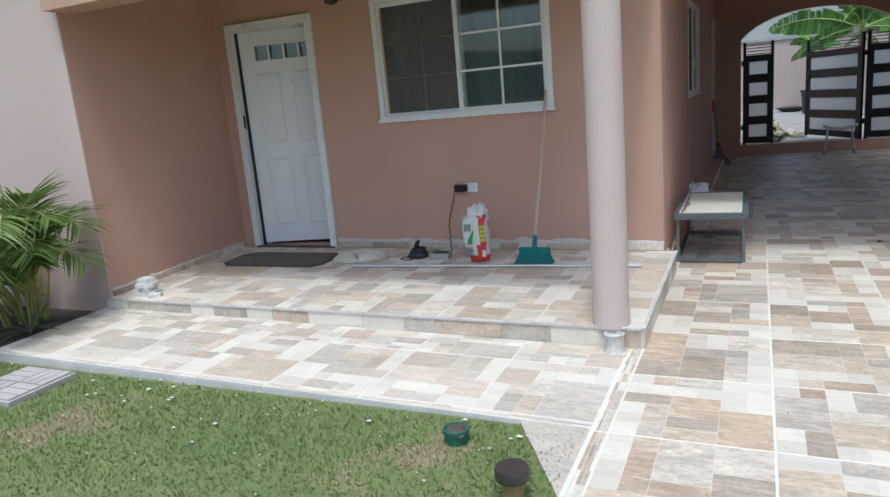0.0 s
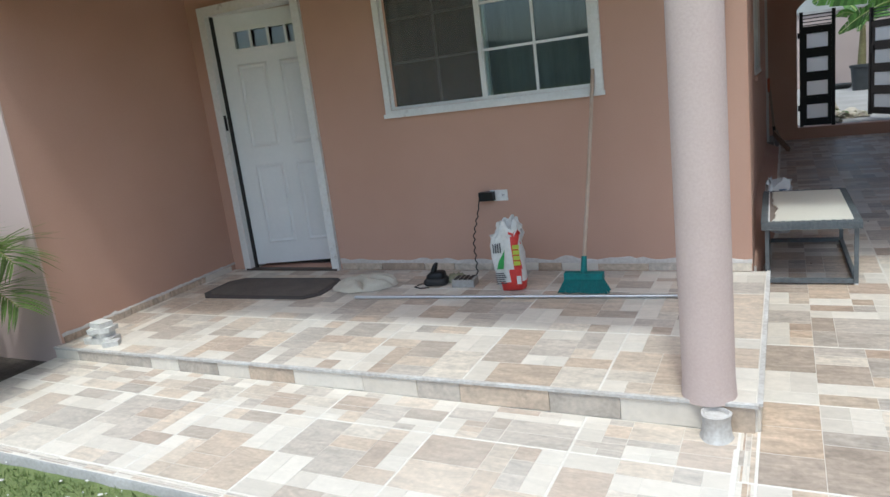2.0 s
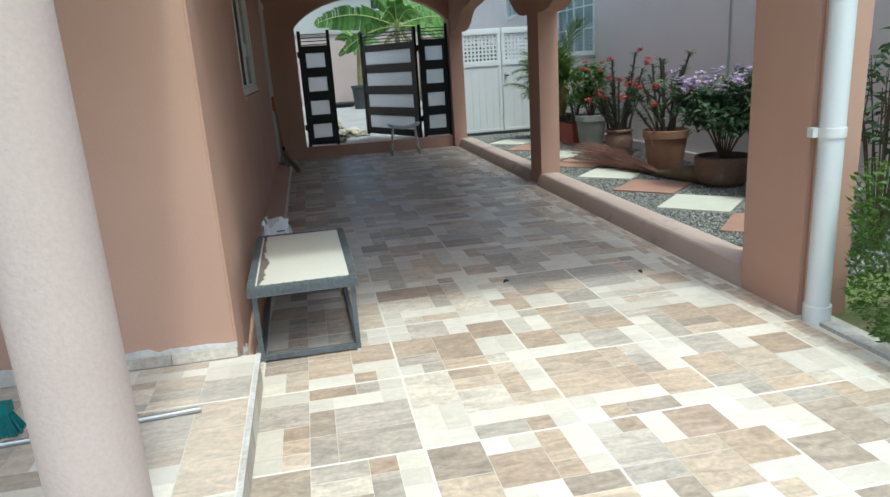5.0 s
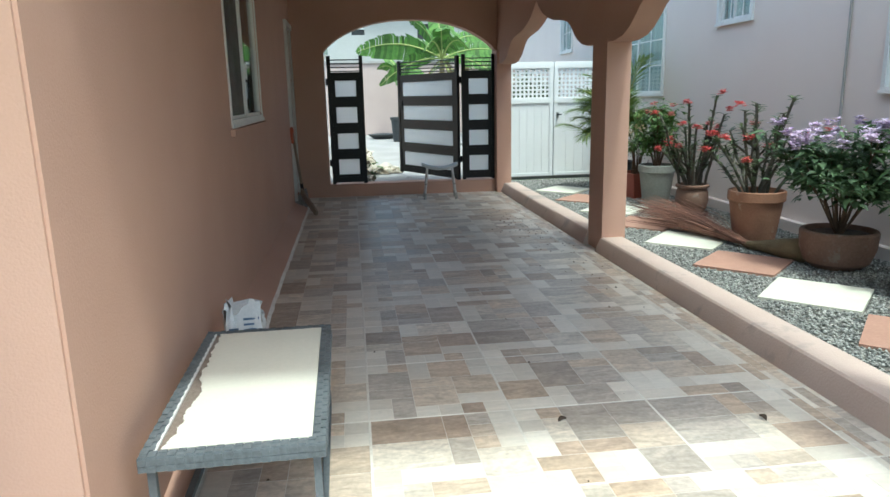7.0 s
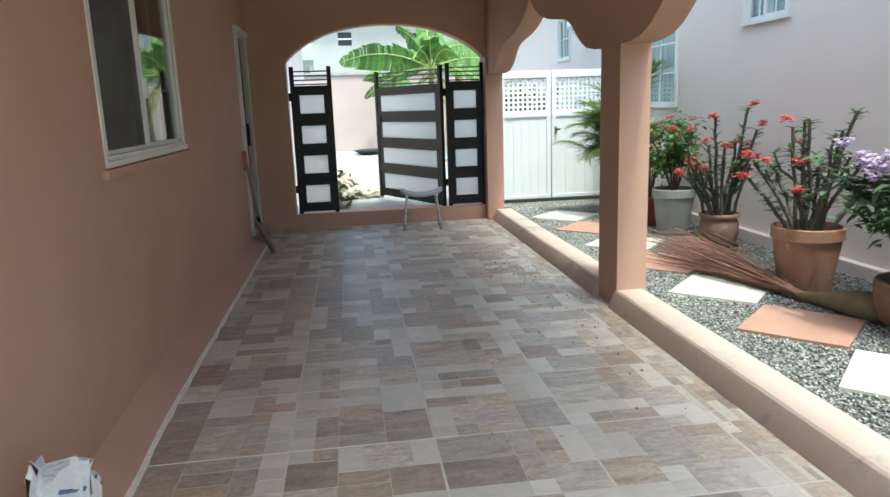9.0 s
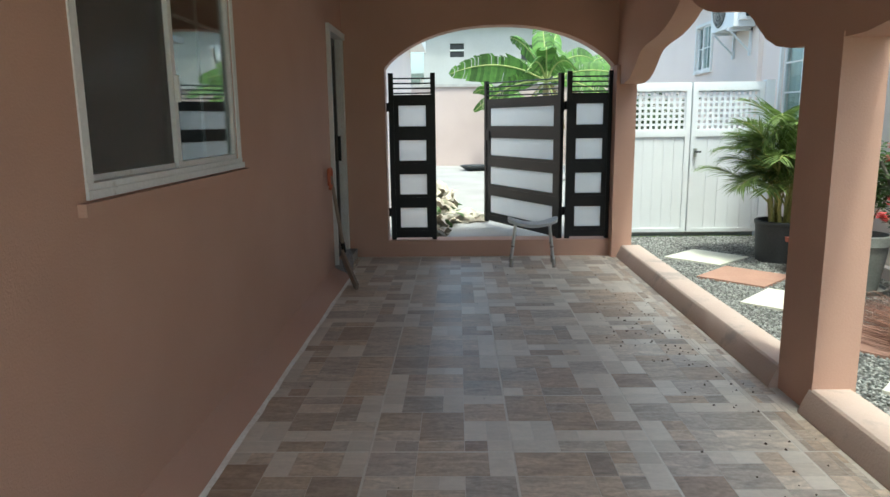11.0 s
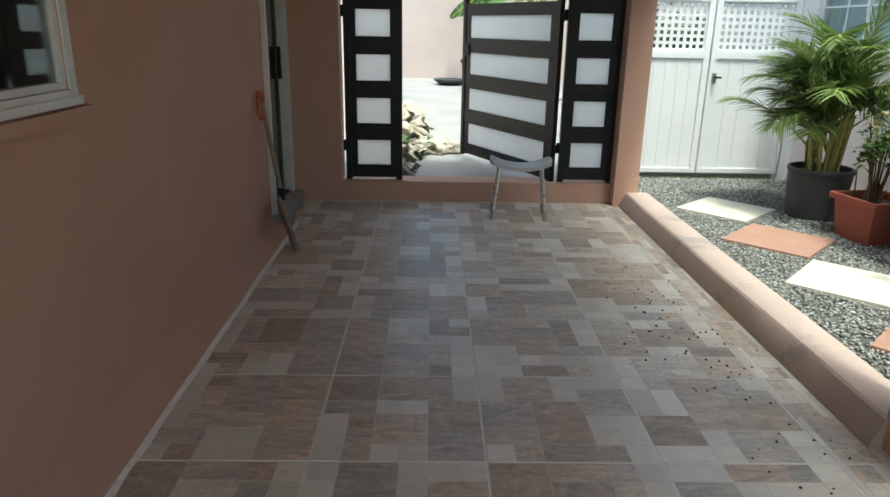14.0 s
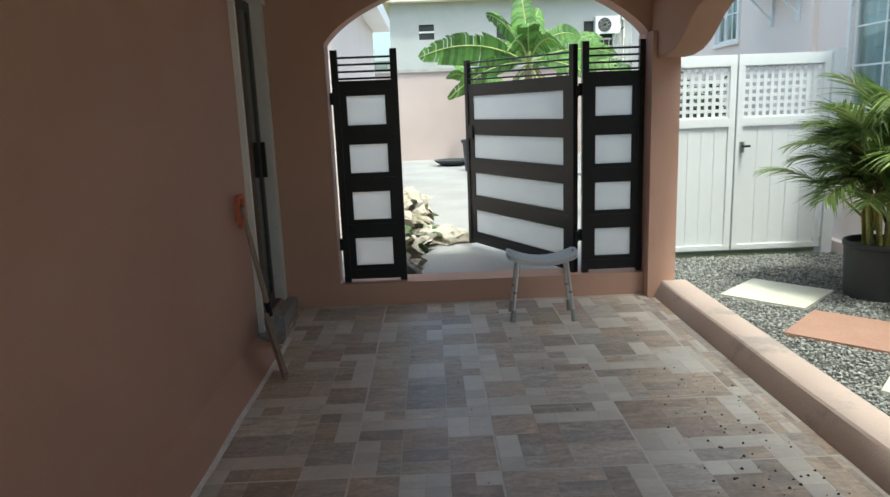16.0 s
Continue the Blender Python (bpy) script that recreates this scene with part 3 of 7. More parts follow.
def sliding_window(name, at, width, height, rows, label, screen_left=False, blind=None, sill=None, cols=2, inside=False, depth=0.16, glass=None):
    """A sliding window seen from its outside: local x to the right, z up from the sill, y into the wall."""
    w = thing(name, at, label, "window", kind="structure")
    fr = 0.044
    bm = bmesh.new()
    box(bm, 0, width, -0.028, 0.06, 0, fr)
    box(bm, 0, width, -0.028, 0.06, height - fr, height)
    box(bm, 0, fr, -0.026, 0.06, fr, height - fr)
    box(bm, width - fr, width, -0.026, 0.06, fr, height - fr)
    part("window_frame", bm, DIRTY_WHITE, w, bevel=0.004)
    part("window_sill", boxed(-0.012, width + 0.012, -0.036, -0.026, -0.006, 0.022), DIRTY_WHITE, w, bevel=0.004)
    mid = width / 2
    for k, (a, b, y) in enumerate(((fr, mid + 0.025, 0.03), (mid - 0.025, width - fr, 0.0))):
        s = 0.024
        bm = bmesh.new()
        box(bm, a, b, y - 0.012, y + 0.02, fr + 0.001, fr + s)
        box(bm, a, b, y - 0.012, y + 0.02, height - fr - s, height - fr - 0.001)
        box(bm, a, a + s + 0.012, y - 0.014, y + 0.022, fr + s, height - fr - s)
        box(bm, b - s, b, y - 0.014, y + 0.022, fr + s, height - fr - s)
        sash = part("sash", bm, DIRTY_WHITE, w, bevel=0.003)
        a2, b2, z0, z1 = a + s + 0.012, b - s, fr + s, height - fr - s
        pane = part("pane", boxed(a2 - 0.004, b2 + 0.004, y + 0.004, y + 0.009, z0 - 0.004, z1 + 0.004), glass or GLASS, sash, smooth=0)
        pane.visible_shadow = False
        o = 0.017 if inside else 0.0
        for i in range(1, cols):
            x = a2 + (b2 - a2) * i / cols
            part("muntin", boxed(x - 0.008, x + 0.008, y - 0.007 + o, y + 0.002 + o, z0, z1), GRID, sash, bevel=0.002)
        for j in range(1, rows):
            z = z0 + (z1 - z0) * j / rows
            part("muntin", boxed(a2, b2, y - 0.0065 + o, y + 0.0015 + o, z - 0.008, z + 0.008), GRID, sash, bevel=0.002)
        if screen_left and k == 0:
            bm = bmesh.new()
            for f in ((a, b, 0.0, 0.014, fr + 0.002, fr + 0.022), (a, b, 0.0, 0.014, height - fr - 0.022, height - fr - 0.002), (a, a + 0.02, 0.0, 0.014, fr + 0.022, height - fr - 0.022), (b - 0.045, b - 0.026, 0.0, 0.014, fr + 0.022, height - fr - 0.022)):
                box(bm, *f)
            net = part("screen_frame", bm, DIRTY_WHITE, w, "thin white screen frame")
            part("screen_net", boxed(a + 0.02, b - 0.045, 0.006, 0.008, fr + 0.022, height - fr - 0.022), SCREEN_MESH, net, "grey-brown insect netting", smooth=0)
        if k == 1:
            bm = bmesh.new()
            box(bm, a + 0.012, a + 0.03, y - 0.03, y - 0.013, height * 0.30, height * 0.30 + 0.11)
            part("latch", bm, DIRTY_WHITE, sash, bevel=0.004)
    if blind is not None:
        bm = bmesh.new()
        n = 60
        top, bot = [], []
        for i in range(n + 1):
            x = fr + (width - 2 * fr) * i / n
            y = depth + 0.018 * math.sin(i * 1.25) + 0.008 * math.sin(i * 0.43)
            top.append(bm.verts.new((x, y, height - 0.04)))
            bot.append(bm.verts.new((x, y * 1.05, 0.05)))
        for i in range(n):
            bm.faces.new((bot[i], bot[i + 1], top[i + 1], top[i]))
        part("curtain", bm, blind, w, smooth=80)
    if sill:
        part("plaster_sill", boxed(-0.06, width + 0.06, -0.05, 0.0, -0.055, -0.014), sill, w, bevel=0.012)
    return w


sliding_window("window_1", pose(-2.80, WALL_Y - 0.004, 1.265), 1.51, 0.99, 3, "white sliding window with a dark screen on the porch wall", True, blind=CURTAIN)
sliding_window("window_2", pose(SIDE_X - 0.018, 8.545, 1.20, 0, 0, 90), 1.58, 1.06, 3, "white sliding window with a dark screen in the carport wall", True, blind=CURTAIN, sill=PLASTER, inside=True)
for nm, y1, wd, z, h, rows in (("window_4", 15.0, 1.77, 1.30, 1.18, 3), ("window_5", 18.06, 0.74, 2.13, 0.76, 2), ("window_6", 11.86, 0.74, 2.09, 0.70, 2), ("window_7", 9.16, 1.5, 1.32, 1.16, 3), ("window_8", 4.98, 1.0, 1.38, 0.95, 3)):
    sliding_window(nm, pose(NX - 0.004, y1, z, 0, 0, -90), wd, h, rows, "white sliding window with pale blinds in the neighbouring wall", blind=LACE, depth=0.085, glass=CLEAR_GLASS)


def arched_window(at):
    w = thing("window_3", at, "white sliding window under a fan light of frosted glass", "window", kind="structure")
    W, H, R = FW1 - FW0 + 0.03, FWS - FWB, 0.62
    bm = bmesh.new()
    for a in ((0, W, 0, 0.06), (0, W, H - 0.045, H + 0.045)):
        box(bm, a[0], a[1], -0.03, 0.06, a[2], a[3])
    for a in ((0, 0.05), (W - 0.05, W), (W * 0.46 - 0.02, W * 0.46 + 0.025)):
        box(bm, a[0], a[1], -0.026, 0.055, 0.06, H - 0.045)
    part("window_frame", bm, WHITE, w, bevel=0.004)
    rim = [(W / 2 + (W / 2 - 0.022) * math.sin(a), 0.01, H + 0.03 + (R - 0.03) * math.cos(a)) for a in (math.pi * (k / 28 - 0.5) for k in range(29))]
    bm = bmesh.new()
    tube(bm, rim, 0.032, 6)
    part("arch_rim", bm, WHITE, w)
    inner = [(W / 2 + W * 0.20 * math.sin(a), 0.012, H + 0.03 + R * 0.45 * math.cos(a)) for a in (math.pi * (k / 20 - 0.5) for k in range(21))]
    bm = bmesh.new()
    tube(bm, inner, 0.011, 5)
    part("fan_ring", bm, WHITE, w)
    for a in (-62, -22, 22, 62):
        s, c = math.sin(radians(a)), math.cos(radians(a))
        bm = bmesh.new()
        tube(bm, [(W / 2 + W * 0.20 * s, 0.012, H + 0.03 + R * 0.45 * c), (W / 2 + (W / 2 - 0.03) * s, 0.012, H + 0.03 + (R - 0.03) * c)], 0.011, 5)
        part("fan_bar", bm, WHITE, w)
    bm = bmesh.new()
    mid = bm.verts.new((W / 2, 0.02, H))
    ring = [bm.verts.new((x, 0.02, z)) for x, _, z in rim]
    for a, b in zip(ring, ring[1:]):
        bm.faces.new((mid, a, b))
    part("fan_pane", bm, LACE, w, "frosted pale green glass", smooth=0)
    for k, (a, b) in enumerate(((0.05, W * 0.46 - 0.02), (W * 0.46 + 0.025, W - 0.05))):
        p = part("pane", boxed(a, b, 0.02, 0.026, 0.06, H - 0.045), GLASS, w, smooth=0)
        p.visible_shadow = False
        if k:
            x = (a + b) / 2
            part("muntin", boxed(x - 0.009, x + 0.009, 0.0, 0.016, 0.06, H - 0.045), WHITE, w)
            for j in (1, 2):
                z = 0.06 + (H - 0.105) * j / 3
                part("muntin", boxed(a, b, 0.001, 0.015, z - 0.009, z + 0.009), WHITE, w)
    part("backing_curtain", boxed(0.05, W - 0.05, 0.22, 0.23, 0.02, H), CURTAIN, w)
    return w


arched_window(pose(FW0 - 0.015, 3.945, FWB - 0.02))


def front_door():
    """The white panelled door, ajar inwards, in its frame."""
    d = thing("door_1", pose(-4.345, WALL_Y, 0.16), "white panelled metal door standing ajar in a white frame", "door", kind="structure")
    W, H = 0.945, 2.075
    for nm, a in (("jamb", (0, 0.066, -0.03, 0.16, 0, H - 0.07)), ("jamb", (W - 0.066, W, -0.03, 0.16, 0, H - 0.07)), ("head", (0, W, -0.03, 0.16, H - 0.07, H))):
        part(nm, boxed(*a), DIRTY_WHITE, d, bevel=0.006)
    # black strip added to draw the dark gap between jamb and leaf
    part("gap_strip", boxed(0.066, 0.072, 0.02, 0.06, 0, H - 0.07), RUBBER, d)
    part("threshold", boxed(0.02, W - 0.02, -0.035, 0.012, -0.002, 0.014), DARKWOOD, d, bevel=0.004)
    lw, lh, t = 0.90, 1.975, 0.045
    leaf_at = pose(0.078, 0.05, 0.03, 0, 0, 15)
    bm = sheet_wall("y", 0, t, 0, lw, 0, lh, [(0.15, 0.71, lh - 0.26, lh - 0.13)])
    leaf = part("door_leaf", bm, WHITE, d, at=leaf_at, bevel=0.002)
    for x0, x1, z0, z1 in ((0.13, 0.38, 0.17, 0.82), (0.48, 0.73, 0.17, 0.82), (0.13, 0.38, 0.95, 1.60), (0.48, 0.73, 0.95, 1.60)):
        bm = bmesh.new()
        rings = []
        for ins, y in ((0, 0.0), (0.016, -0.009), (0.034, -0.001), (0.055, -0.007)):
            rings.append([bm.verts.new(p) for p in ((x0 + ins, y, z0 + ins), (x1 - ins, y, z0 + ins), (x1 - ins, y, z1 - ins), (x0 + ins, y, z1 - ins))])
        for a, b in zip(rings, rings[1:]):
            for k in range(4):
                bm.faces.new((a[k], a[(k + 1) % 4], b[(k + 1) % 4], b[k]))
        bm.faces.new(rings[-1])
        part("raised_panel", bm, WHITE, leaf, smooth=20)
    bm = bmesh.new()
    box(bm, 0.13, 0.73, -0.012, 0, lh - 0.28, lh - 0.26)
    box(bm, 0.13, 0.73, -0.012, 0, lh - 0.13, lh - 0.11)
    for k in range(5):
        x = 0.13 + 0.58 * k / 4
        box(bm, x, x + 0.02, -0.012, 0.0, lh - 0.26, lh - 0.13)
    part("fanlight_bars", bm, WHITE, leaf, bevel=0.003)
    for k in range(4):
        x = 0.15 + 0.145 * k
        part("pane", boxed(x, x + 0.125, 0.018, 0.023, lh - 0.26, lh - 0.13), GLASS, leaf, smooth=0)
    part("strike_plate", boxed(0.064, 0.069, -0.02, 0.006, 1.14, 1.26), BLACK, d)
    return d


front_door()


SASH_GREY = material("dark_bronze_sash", (0.075, 0.07, 0.062), (0.05, 0.047, 0.042), 0.5, 5, 60, 0.1)


def side_door():
    d = thing("door_2", pose(SIDE_X, 12.78, 0.09, 0, 0, 90), "white framed sliding glass door with a dark curtain", "door", kind="structure")
    W, H = 0.865, 2.215
    for nm, a in (("jamb", (0, 0.04, -0.035, 0.14, 0, H - 0.06)), ("jamb", (W - 0.085, W, -0.012, 0.14, 0, H - 0.06)), ("head", (0, W, -0.03, 0.14, H - 0.06, H))):
        part(nm, boxed(*a), DIRTY_WHITE, d, bevel=0.006)
    s = part("sash", sheet_wall("y", 0.045, 0.075, 0.045, 0.70, 0.02, H - 0.07, [(0.085, 0.655, 0.10, H - 0.13)]), SASH_GREY, d, "dark metal sash")
    part("pane", boxed(0.085, 0.655, 0.056, 0.062, 0.10, H - 0.13), GLASS, s, smooth=0)
    part("track", boxed(0.04, W - 0.085, 0.02, 0.11, 0.0, 0.018), SASH_GREY, d)
    part("handle", boxed(0.665, 0.69, 0.015, 0.045, 0.95, 1.2), BLACK, s, bevel=0.006)
    bm = bmesh.new()
    pr = []
    for i in range(31):
        x = 0.05 + 0.72 * i / 30
        y = 0.12 + 0.022 * math.sin(i * 1.4)
        pr.append((bm.verts.new((x, y, 0.03)), bm.verts.new((x, y, H - 0.1))))
    for a, b in zip(pr, pr[1:]):
        bm.faces.new((a[0], b[0], b[1], a[1]))
    part("curtain", bm, CURTAIN, d, smooth=80)
    part("door_step", boxed(0.0, W, -0.09, -0.001, -0.09, 0.0), CEMENT, d, bevel=0.008)


side_door()


# ---- the black gates ----
def gate_leaf(name, at, width, label, top_rise=0.0, lock=False):
    """A black metal leaf with four white panels under a row of thin rails."""
    g = thing(name, at, label, "gate", "black gate leaves")
    H, p = 1.74, 0.05
    for x in (0, width - p):
        part("post", boxed(x, x + p, -0.022, 0.022, 0, H), BLACK, g, bevel=0.004)
    body = 1.50
    rail = 0.075
    pane_h = (body - 5 * rail) / 4
    zs = [0.02 + k * (pane_h + rail) for k in range(5)]
    for k, z in enumerate(zs):
        part("rail", boxed(p, width - p, -0.016, 0.016, z, z + rail), BLACK, g, bevel=0.003)
    for k in range(4):
        z0, z1 = zs[k] + rail, zs[k + 1]
        m = 0.05 if width < 0.7 else 0.085
        bm = sheet_wall("y", -0.012, 0.012, p, width - p, z0, z1, [(p + m, width - p - m, z0 + 0.034, z1 - 0.034)])
        part("panel_frame", bm, BLACK, g)
        part("panel", boxed(p + m, width - p - m, -0.004, 0.004, z0 + 0.034, z1 - 0.034), PANEL, g, "frosted white sheet", smooth=0)
    for k in range(4):
        z = body + 0.035 + k * 0.05
        bm = bmesh.new()
        tube(bm, [(p, 0, z), (width - p, 0, z + top_rise)], 0.008, 6)
        part("top_bar", bm, BLACK, g)
    if lock:
        l = part("lock_box", boxed(width - 0.13, width - 0.04, -0.03, 0.03, 1.02, 1.14), BLACK, g, bevel=0.006)
        bm = bmesh.new()
        tube(bm, [(width - 0.08, -0.03, 1.1), (width - 0.08, -0.07, 1.1), (width - 0.17, -0.07, 1.1)], 0.009, 6)
        part("lock_handle", bm, STEEL, l)
    for z in (0.25, 1.35):
        bm = bmesh.new()
        tube(bm, [(-0.012, 0, z), (-0.012, 0, z + 0.09)], 0.014, 8)
        part("hinge", bm, BLACK, g)
    return g


gate_leaf("metal_gate", pose(-0.115, GATE_Y + 0.05, 0.18), 0.485, "narrow black metal gate leaf with four frosted white panels")
gate_leaf("metal_gate", pose(1.735, GATE_Y + 0.05, 0.18), 0.475, "narrow black metal gate leaf with four frosted white panels")
gm = Vector((0.95, 15.15)) - Vector((1.69, GATE_Y + 0.05))
gate_leaf("metal_gate", pose(1.69, GATE_Y + 0.06, 0.165, 0, 0, math.degrees(math.atan2(gm.y, gm.x))), 1.62, "wide black metal gate leaf standing open into the yard", 0.03, True)
gate_leaf("metal_gate", pose(-11.1, 4.6, -0.03, 0, 0, 0), 1.5, "black metal gate leaf beside the house")


# ---- white vinyl gate ----
def vinyl_gate():
    g = thing("white_gate", pose(2.56, 14.86, 0.0), "white vinyl double gate with a square lattice top", "gate")
    part("post", boxed(-0.02, 0.10, -0.06, 0.06, -0.06, 1.87), VINYL, g, bevel=0.006)
    part("post", boxed(1.70, 1.80, -0.06, 0.06, -0.06, 1.87), VINYL, g, bevel=0.006)
    for x0, x1 in ((0.105, 0.835), (0.85, 1.695)):
        leaf = part("gate_leaf", sheet_wall("y", -0.03, 0.03, x0, x1, 0.05, 1.85, [(x0 + 0.06, x1 - 0.06, 0.10, 1.21), (x0 + 0.06, x1 - 0.06, 1.29, 1.75)]), VINYL, g, bevel=0.003)
        n = 5
        pw = (x1 - x0 - 0.12) / n
        for k in range(n):
            part("plank", boxed(x0 + 0.06 + k * pw + 0.0015, x0 + 0.06 + (k + 1) * pw - 0.0015, -0.012, 0.012, 0.10, 1.21), VINYL, leaf, bevel=0.004)
        nx = int(round((x1 - x0 - 0.12) / 0.068))
        step = (x1 - x0 - 0.12) / nx
        for k in range(nx + 1):
            x = x0 + 0.06 + k * step
            part("lattice_slat", boxed(x - 0.016, x + 0.016, -0.008, 0.0, 1.29, 1.75), VINYL, leaf, smooth=0)
        for k in range(8):
            z = 1.29 + 0.46 * k / 7
            part("lattice_slat", boxed(x0 + 0.06, x1 - 0.06, 0.0005, 0.008, z - 0.015, z + 0.015), VINYL, leaf, smooth=0)
    l = part("lock_plate", boxed(0.885, 0.925, -0.048, -0.03, 0.97, 1.07), STEEL, g, bevel=0.006)
    bm = bmesh.new()
    tube(bm, [(0.905, -0.05, 1.03), (0.905, -0.085, 1.03), (0.96, -0.085, 1.03)], 0.011, 8)
    part("lock_handle", bm, BLACK, l)
    bm = bmesh.new()
    tube(bm, [(1.68, -0.045, 0.15), (1.68, -0.045, 0.6)], 0.012, 6)
    part("drop_bolt", bm, VINYL, g)


vinyl_gate()
bm = bmesh.new()
box(bm, 2.56, 4.42, 14.78, 15.02, -0.2, -0.03)
structure("gate_threshold", bm, CEMENT, "grey cement strip under the white gate", "threshold", bevel=0.01)
structure("alley", boxed(2.53, 4.42, 15.02, 30, -0.2, 0.04), YARD, "concrete alley behind the white gate", "yard")

# ---- column, downpipe ----
def column():
    bm = bmesh.new()
    lathe(bm, [(0.103, 0.112)] + [(0.098 + 0.0025 * noise.noise((0, 0, z * 3)), z) for z in (0.2, 0.5, 0.9, 1.3, 1.7, 2.1)] + [(0.098, 2.256)], 40)
    c = tagged(part("column", bm, ROUGHCAST, at=Matrix.Translation((-0.598, 3.985, 0))), "round porch column with pitted pale pink roughcast plaster", "column", kind="structure")
    return c


column()
bm = bmesh.new()
lathe(bm, [(0.062, 0.002), (0.054, 0.02), (0.050, 0.06), (0.052, 0.09), (0.055, 0.104), (0.046, 0.107), (0.043, 0.09), (0.02, 0.088)], 24, 0.08)
tagged(part("pipe_stub", bm, WHITE_CEMENT, at=Matrix.Translation((-0.565, 3.856, 0))), "white cement-smeared pipe stub at the foot of the column", "pipe")


def downpipe():
    d = thing("downpipe", (2.305, 5.41, 0), "white plastic rainwater downpipe strapped to the pillar", "downpipe")
    bm = bmesh.new()
    tube(bm, [(0, 0, 0.02), (0, 0, ROOF_Z)], 0.056, 20)
    part("pipe", bm, VINYL, d)
    bm = bmesh.new()
    tube(bm, [(0, 0, 0.0), (0, 0, 0.09)], 0.066, 20)
    part("shoe", bm, VINYL, d)
    for z in (0.92, 2.2):
        bm = bmesh.new()
        tube(bm, [(0, 0, z), (0, 0, z + 0.045)], 0.0615, 20)
        box(bm, -0.085, 0.0, 0.02, 0.06, z, z + 0.045)
        part("strap", bm, DIRTY_WHITE, d)


downpipe()
bm = boxed(2.268, 2.335, -5.0, 5.34, -0.2, 0.022)
structure("drive_kerb", bm, WHITE_CEMENT, "narrow pale cement kerb beside the hedge", "kerb", bevel=0.01)
bm = bmesh.new()
tube(bm, [(2.30, 5.485, 0.0), (2.30, 5.485, 2.6)], 0.014, 8)
tagged(part("conduit", bm, PLASTER), "thin painted conduit running up the pillar", "conduit", kind="structure")
bm = bmesh.new()
tube(bm, [(NX - 0.012, 9.62, 0.5), (NX - 0.012, 9.62, 3.4)], 0.012, 6)
tagged(part("wall_cable", bm, CEMENT), "grey cable conduit on the neighbouring wall", "conduit", kind="structure")

# ---- things on the porch ----
TEAL = material("teal_bristle", (0.015, 0.20, 0.19), (0.008, 0.12, 0.12), 0.7, 8, 60, 0.3)
BROOM_WOOD = material("pale_broom_wood", (0.55, 0.42, 0.32), (0.42, 0.31, 0.23), 0.6, 6, 60, 0.2, stretch=(1, 1, 0.15))
MAT_BROWN = material("worn_brown_doormat", (0.15, 0.125, 0.11), (0.10, 0.085, 0.075), 0.95, 7, 160, 1.0, 0.01)
MAT_EDGE = material("black_mat_edge", (0.055, 0.048, 0.045), (0.08, 0.07, 0.065), 0.85, 9, 90, 0.6)
RAG = material("grey_rag_cloth", (0.60, 0.555, 0.46), (0.47, 0.43, 0.35), 0.95, 9, 220, 0.9, 0.004)
SACK_WHITE = material("white_paper_sack", (0.72, 0.71, 0.67), (0.60, 0.59, 0.55), 0.75, 9, 60, 0.4, 0.006)
SACK_RED = material("red_sack_print", (0.62, 0.045, 0.035), (0.52, 0.035, 0.03), 0.6, 9, 60, 0.2)
SACK_GREEN = material("green_sack_print", (0.05, 0.32, 0.07), (0.035, 0.25, 0.05), 0.6, 9, 60, 0.2)
SACK_YELLOW = material("yellow_green_print", (0.50, 0.55, 0.06), (0.42, 0.46, 0.05), 0.6)
INK = material("dark_print", (0.06, 0.06, 0.065), (0.1, 0.1, 0.105), 0.7)
OUTLET = material("white_outlet_plastic", (0.82, 0.81, 0.78), None, 0.35, 6, 50, 0.03)
ALU = material("aluminium_pole", (0.66, 0.66, 0.66), (0.56, 0.56, 0.56), 0.3, 9, 60, 0.1, metal=0.9)
BRICK_DUST = material("dusty_white_brick", (0.68, 0.66, 0.62), (0.54, 0.51, 0.47), 0.95, 8, 60, 0.9, 0.01)
MOSS = material("mossy_rag", (0.22, 0.23, 0.12), (0.30, 0.28, 0.20), 0.95, 20, 90, 0.8)


def doormat():
    d = thing("doormat", pose(-3.70, 5.10, porch_z(5.10) - 0.001, math.degrees(math.atan(PORCH_FALL)), 0, 2), "worn dark brown doormat with clipped corners", "doormat")
    W, D, c = 0.52, 0.225, 0.085

    def plate(w, dd, cc, z0, z1):
        bm = bmesh.new()
        o = [(-w + cc, -dd), (w - cc, -dd), (w, -dd + cc), (w, dd - cc), (w - cc, dd), (-w + cc, dd), (-w, dd - cc), (-w, -dd + cc)]
        lo, hi = [bm.verts.new((x, y, z0)) for x, y in o], [bm.verts.new((x, y, z1)) for x, y in o]
        bm.faces.new(hi)
        bm.faces.new(lo[::-1])
        for k in range(8):
            bm.faces.new((lo[k], lo[(k + 1) % 8], hi[(k + 1) % 8], hi[k]))
        return bm
    part("rubber_edge", plate(W, D, c, 0.001, 0.010), MAT_EDGE, d, bevel=0.003)
    part("mat_surface", plate(W - 0.045, D - 0.045, c - 0.02, 0.008, 0.016), MAT_BROWN, d, bevel=0.003)


doormat()


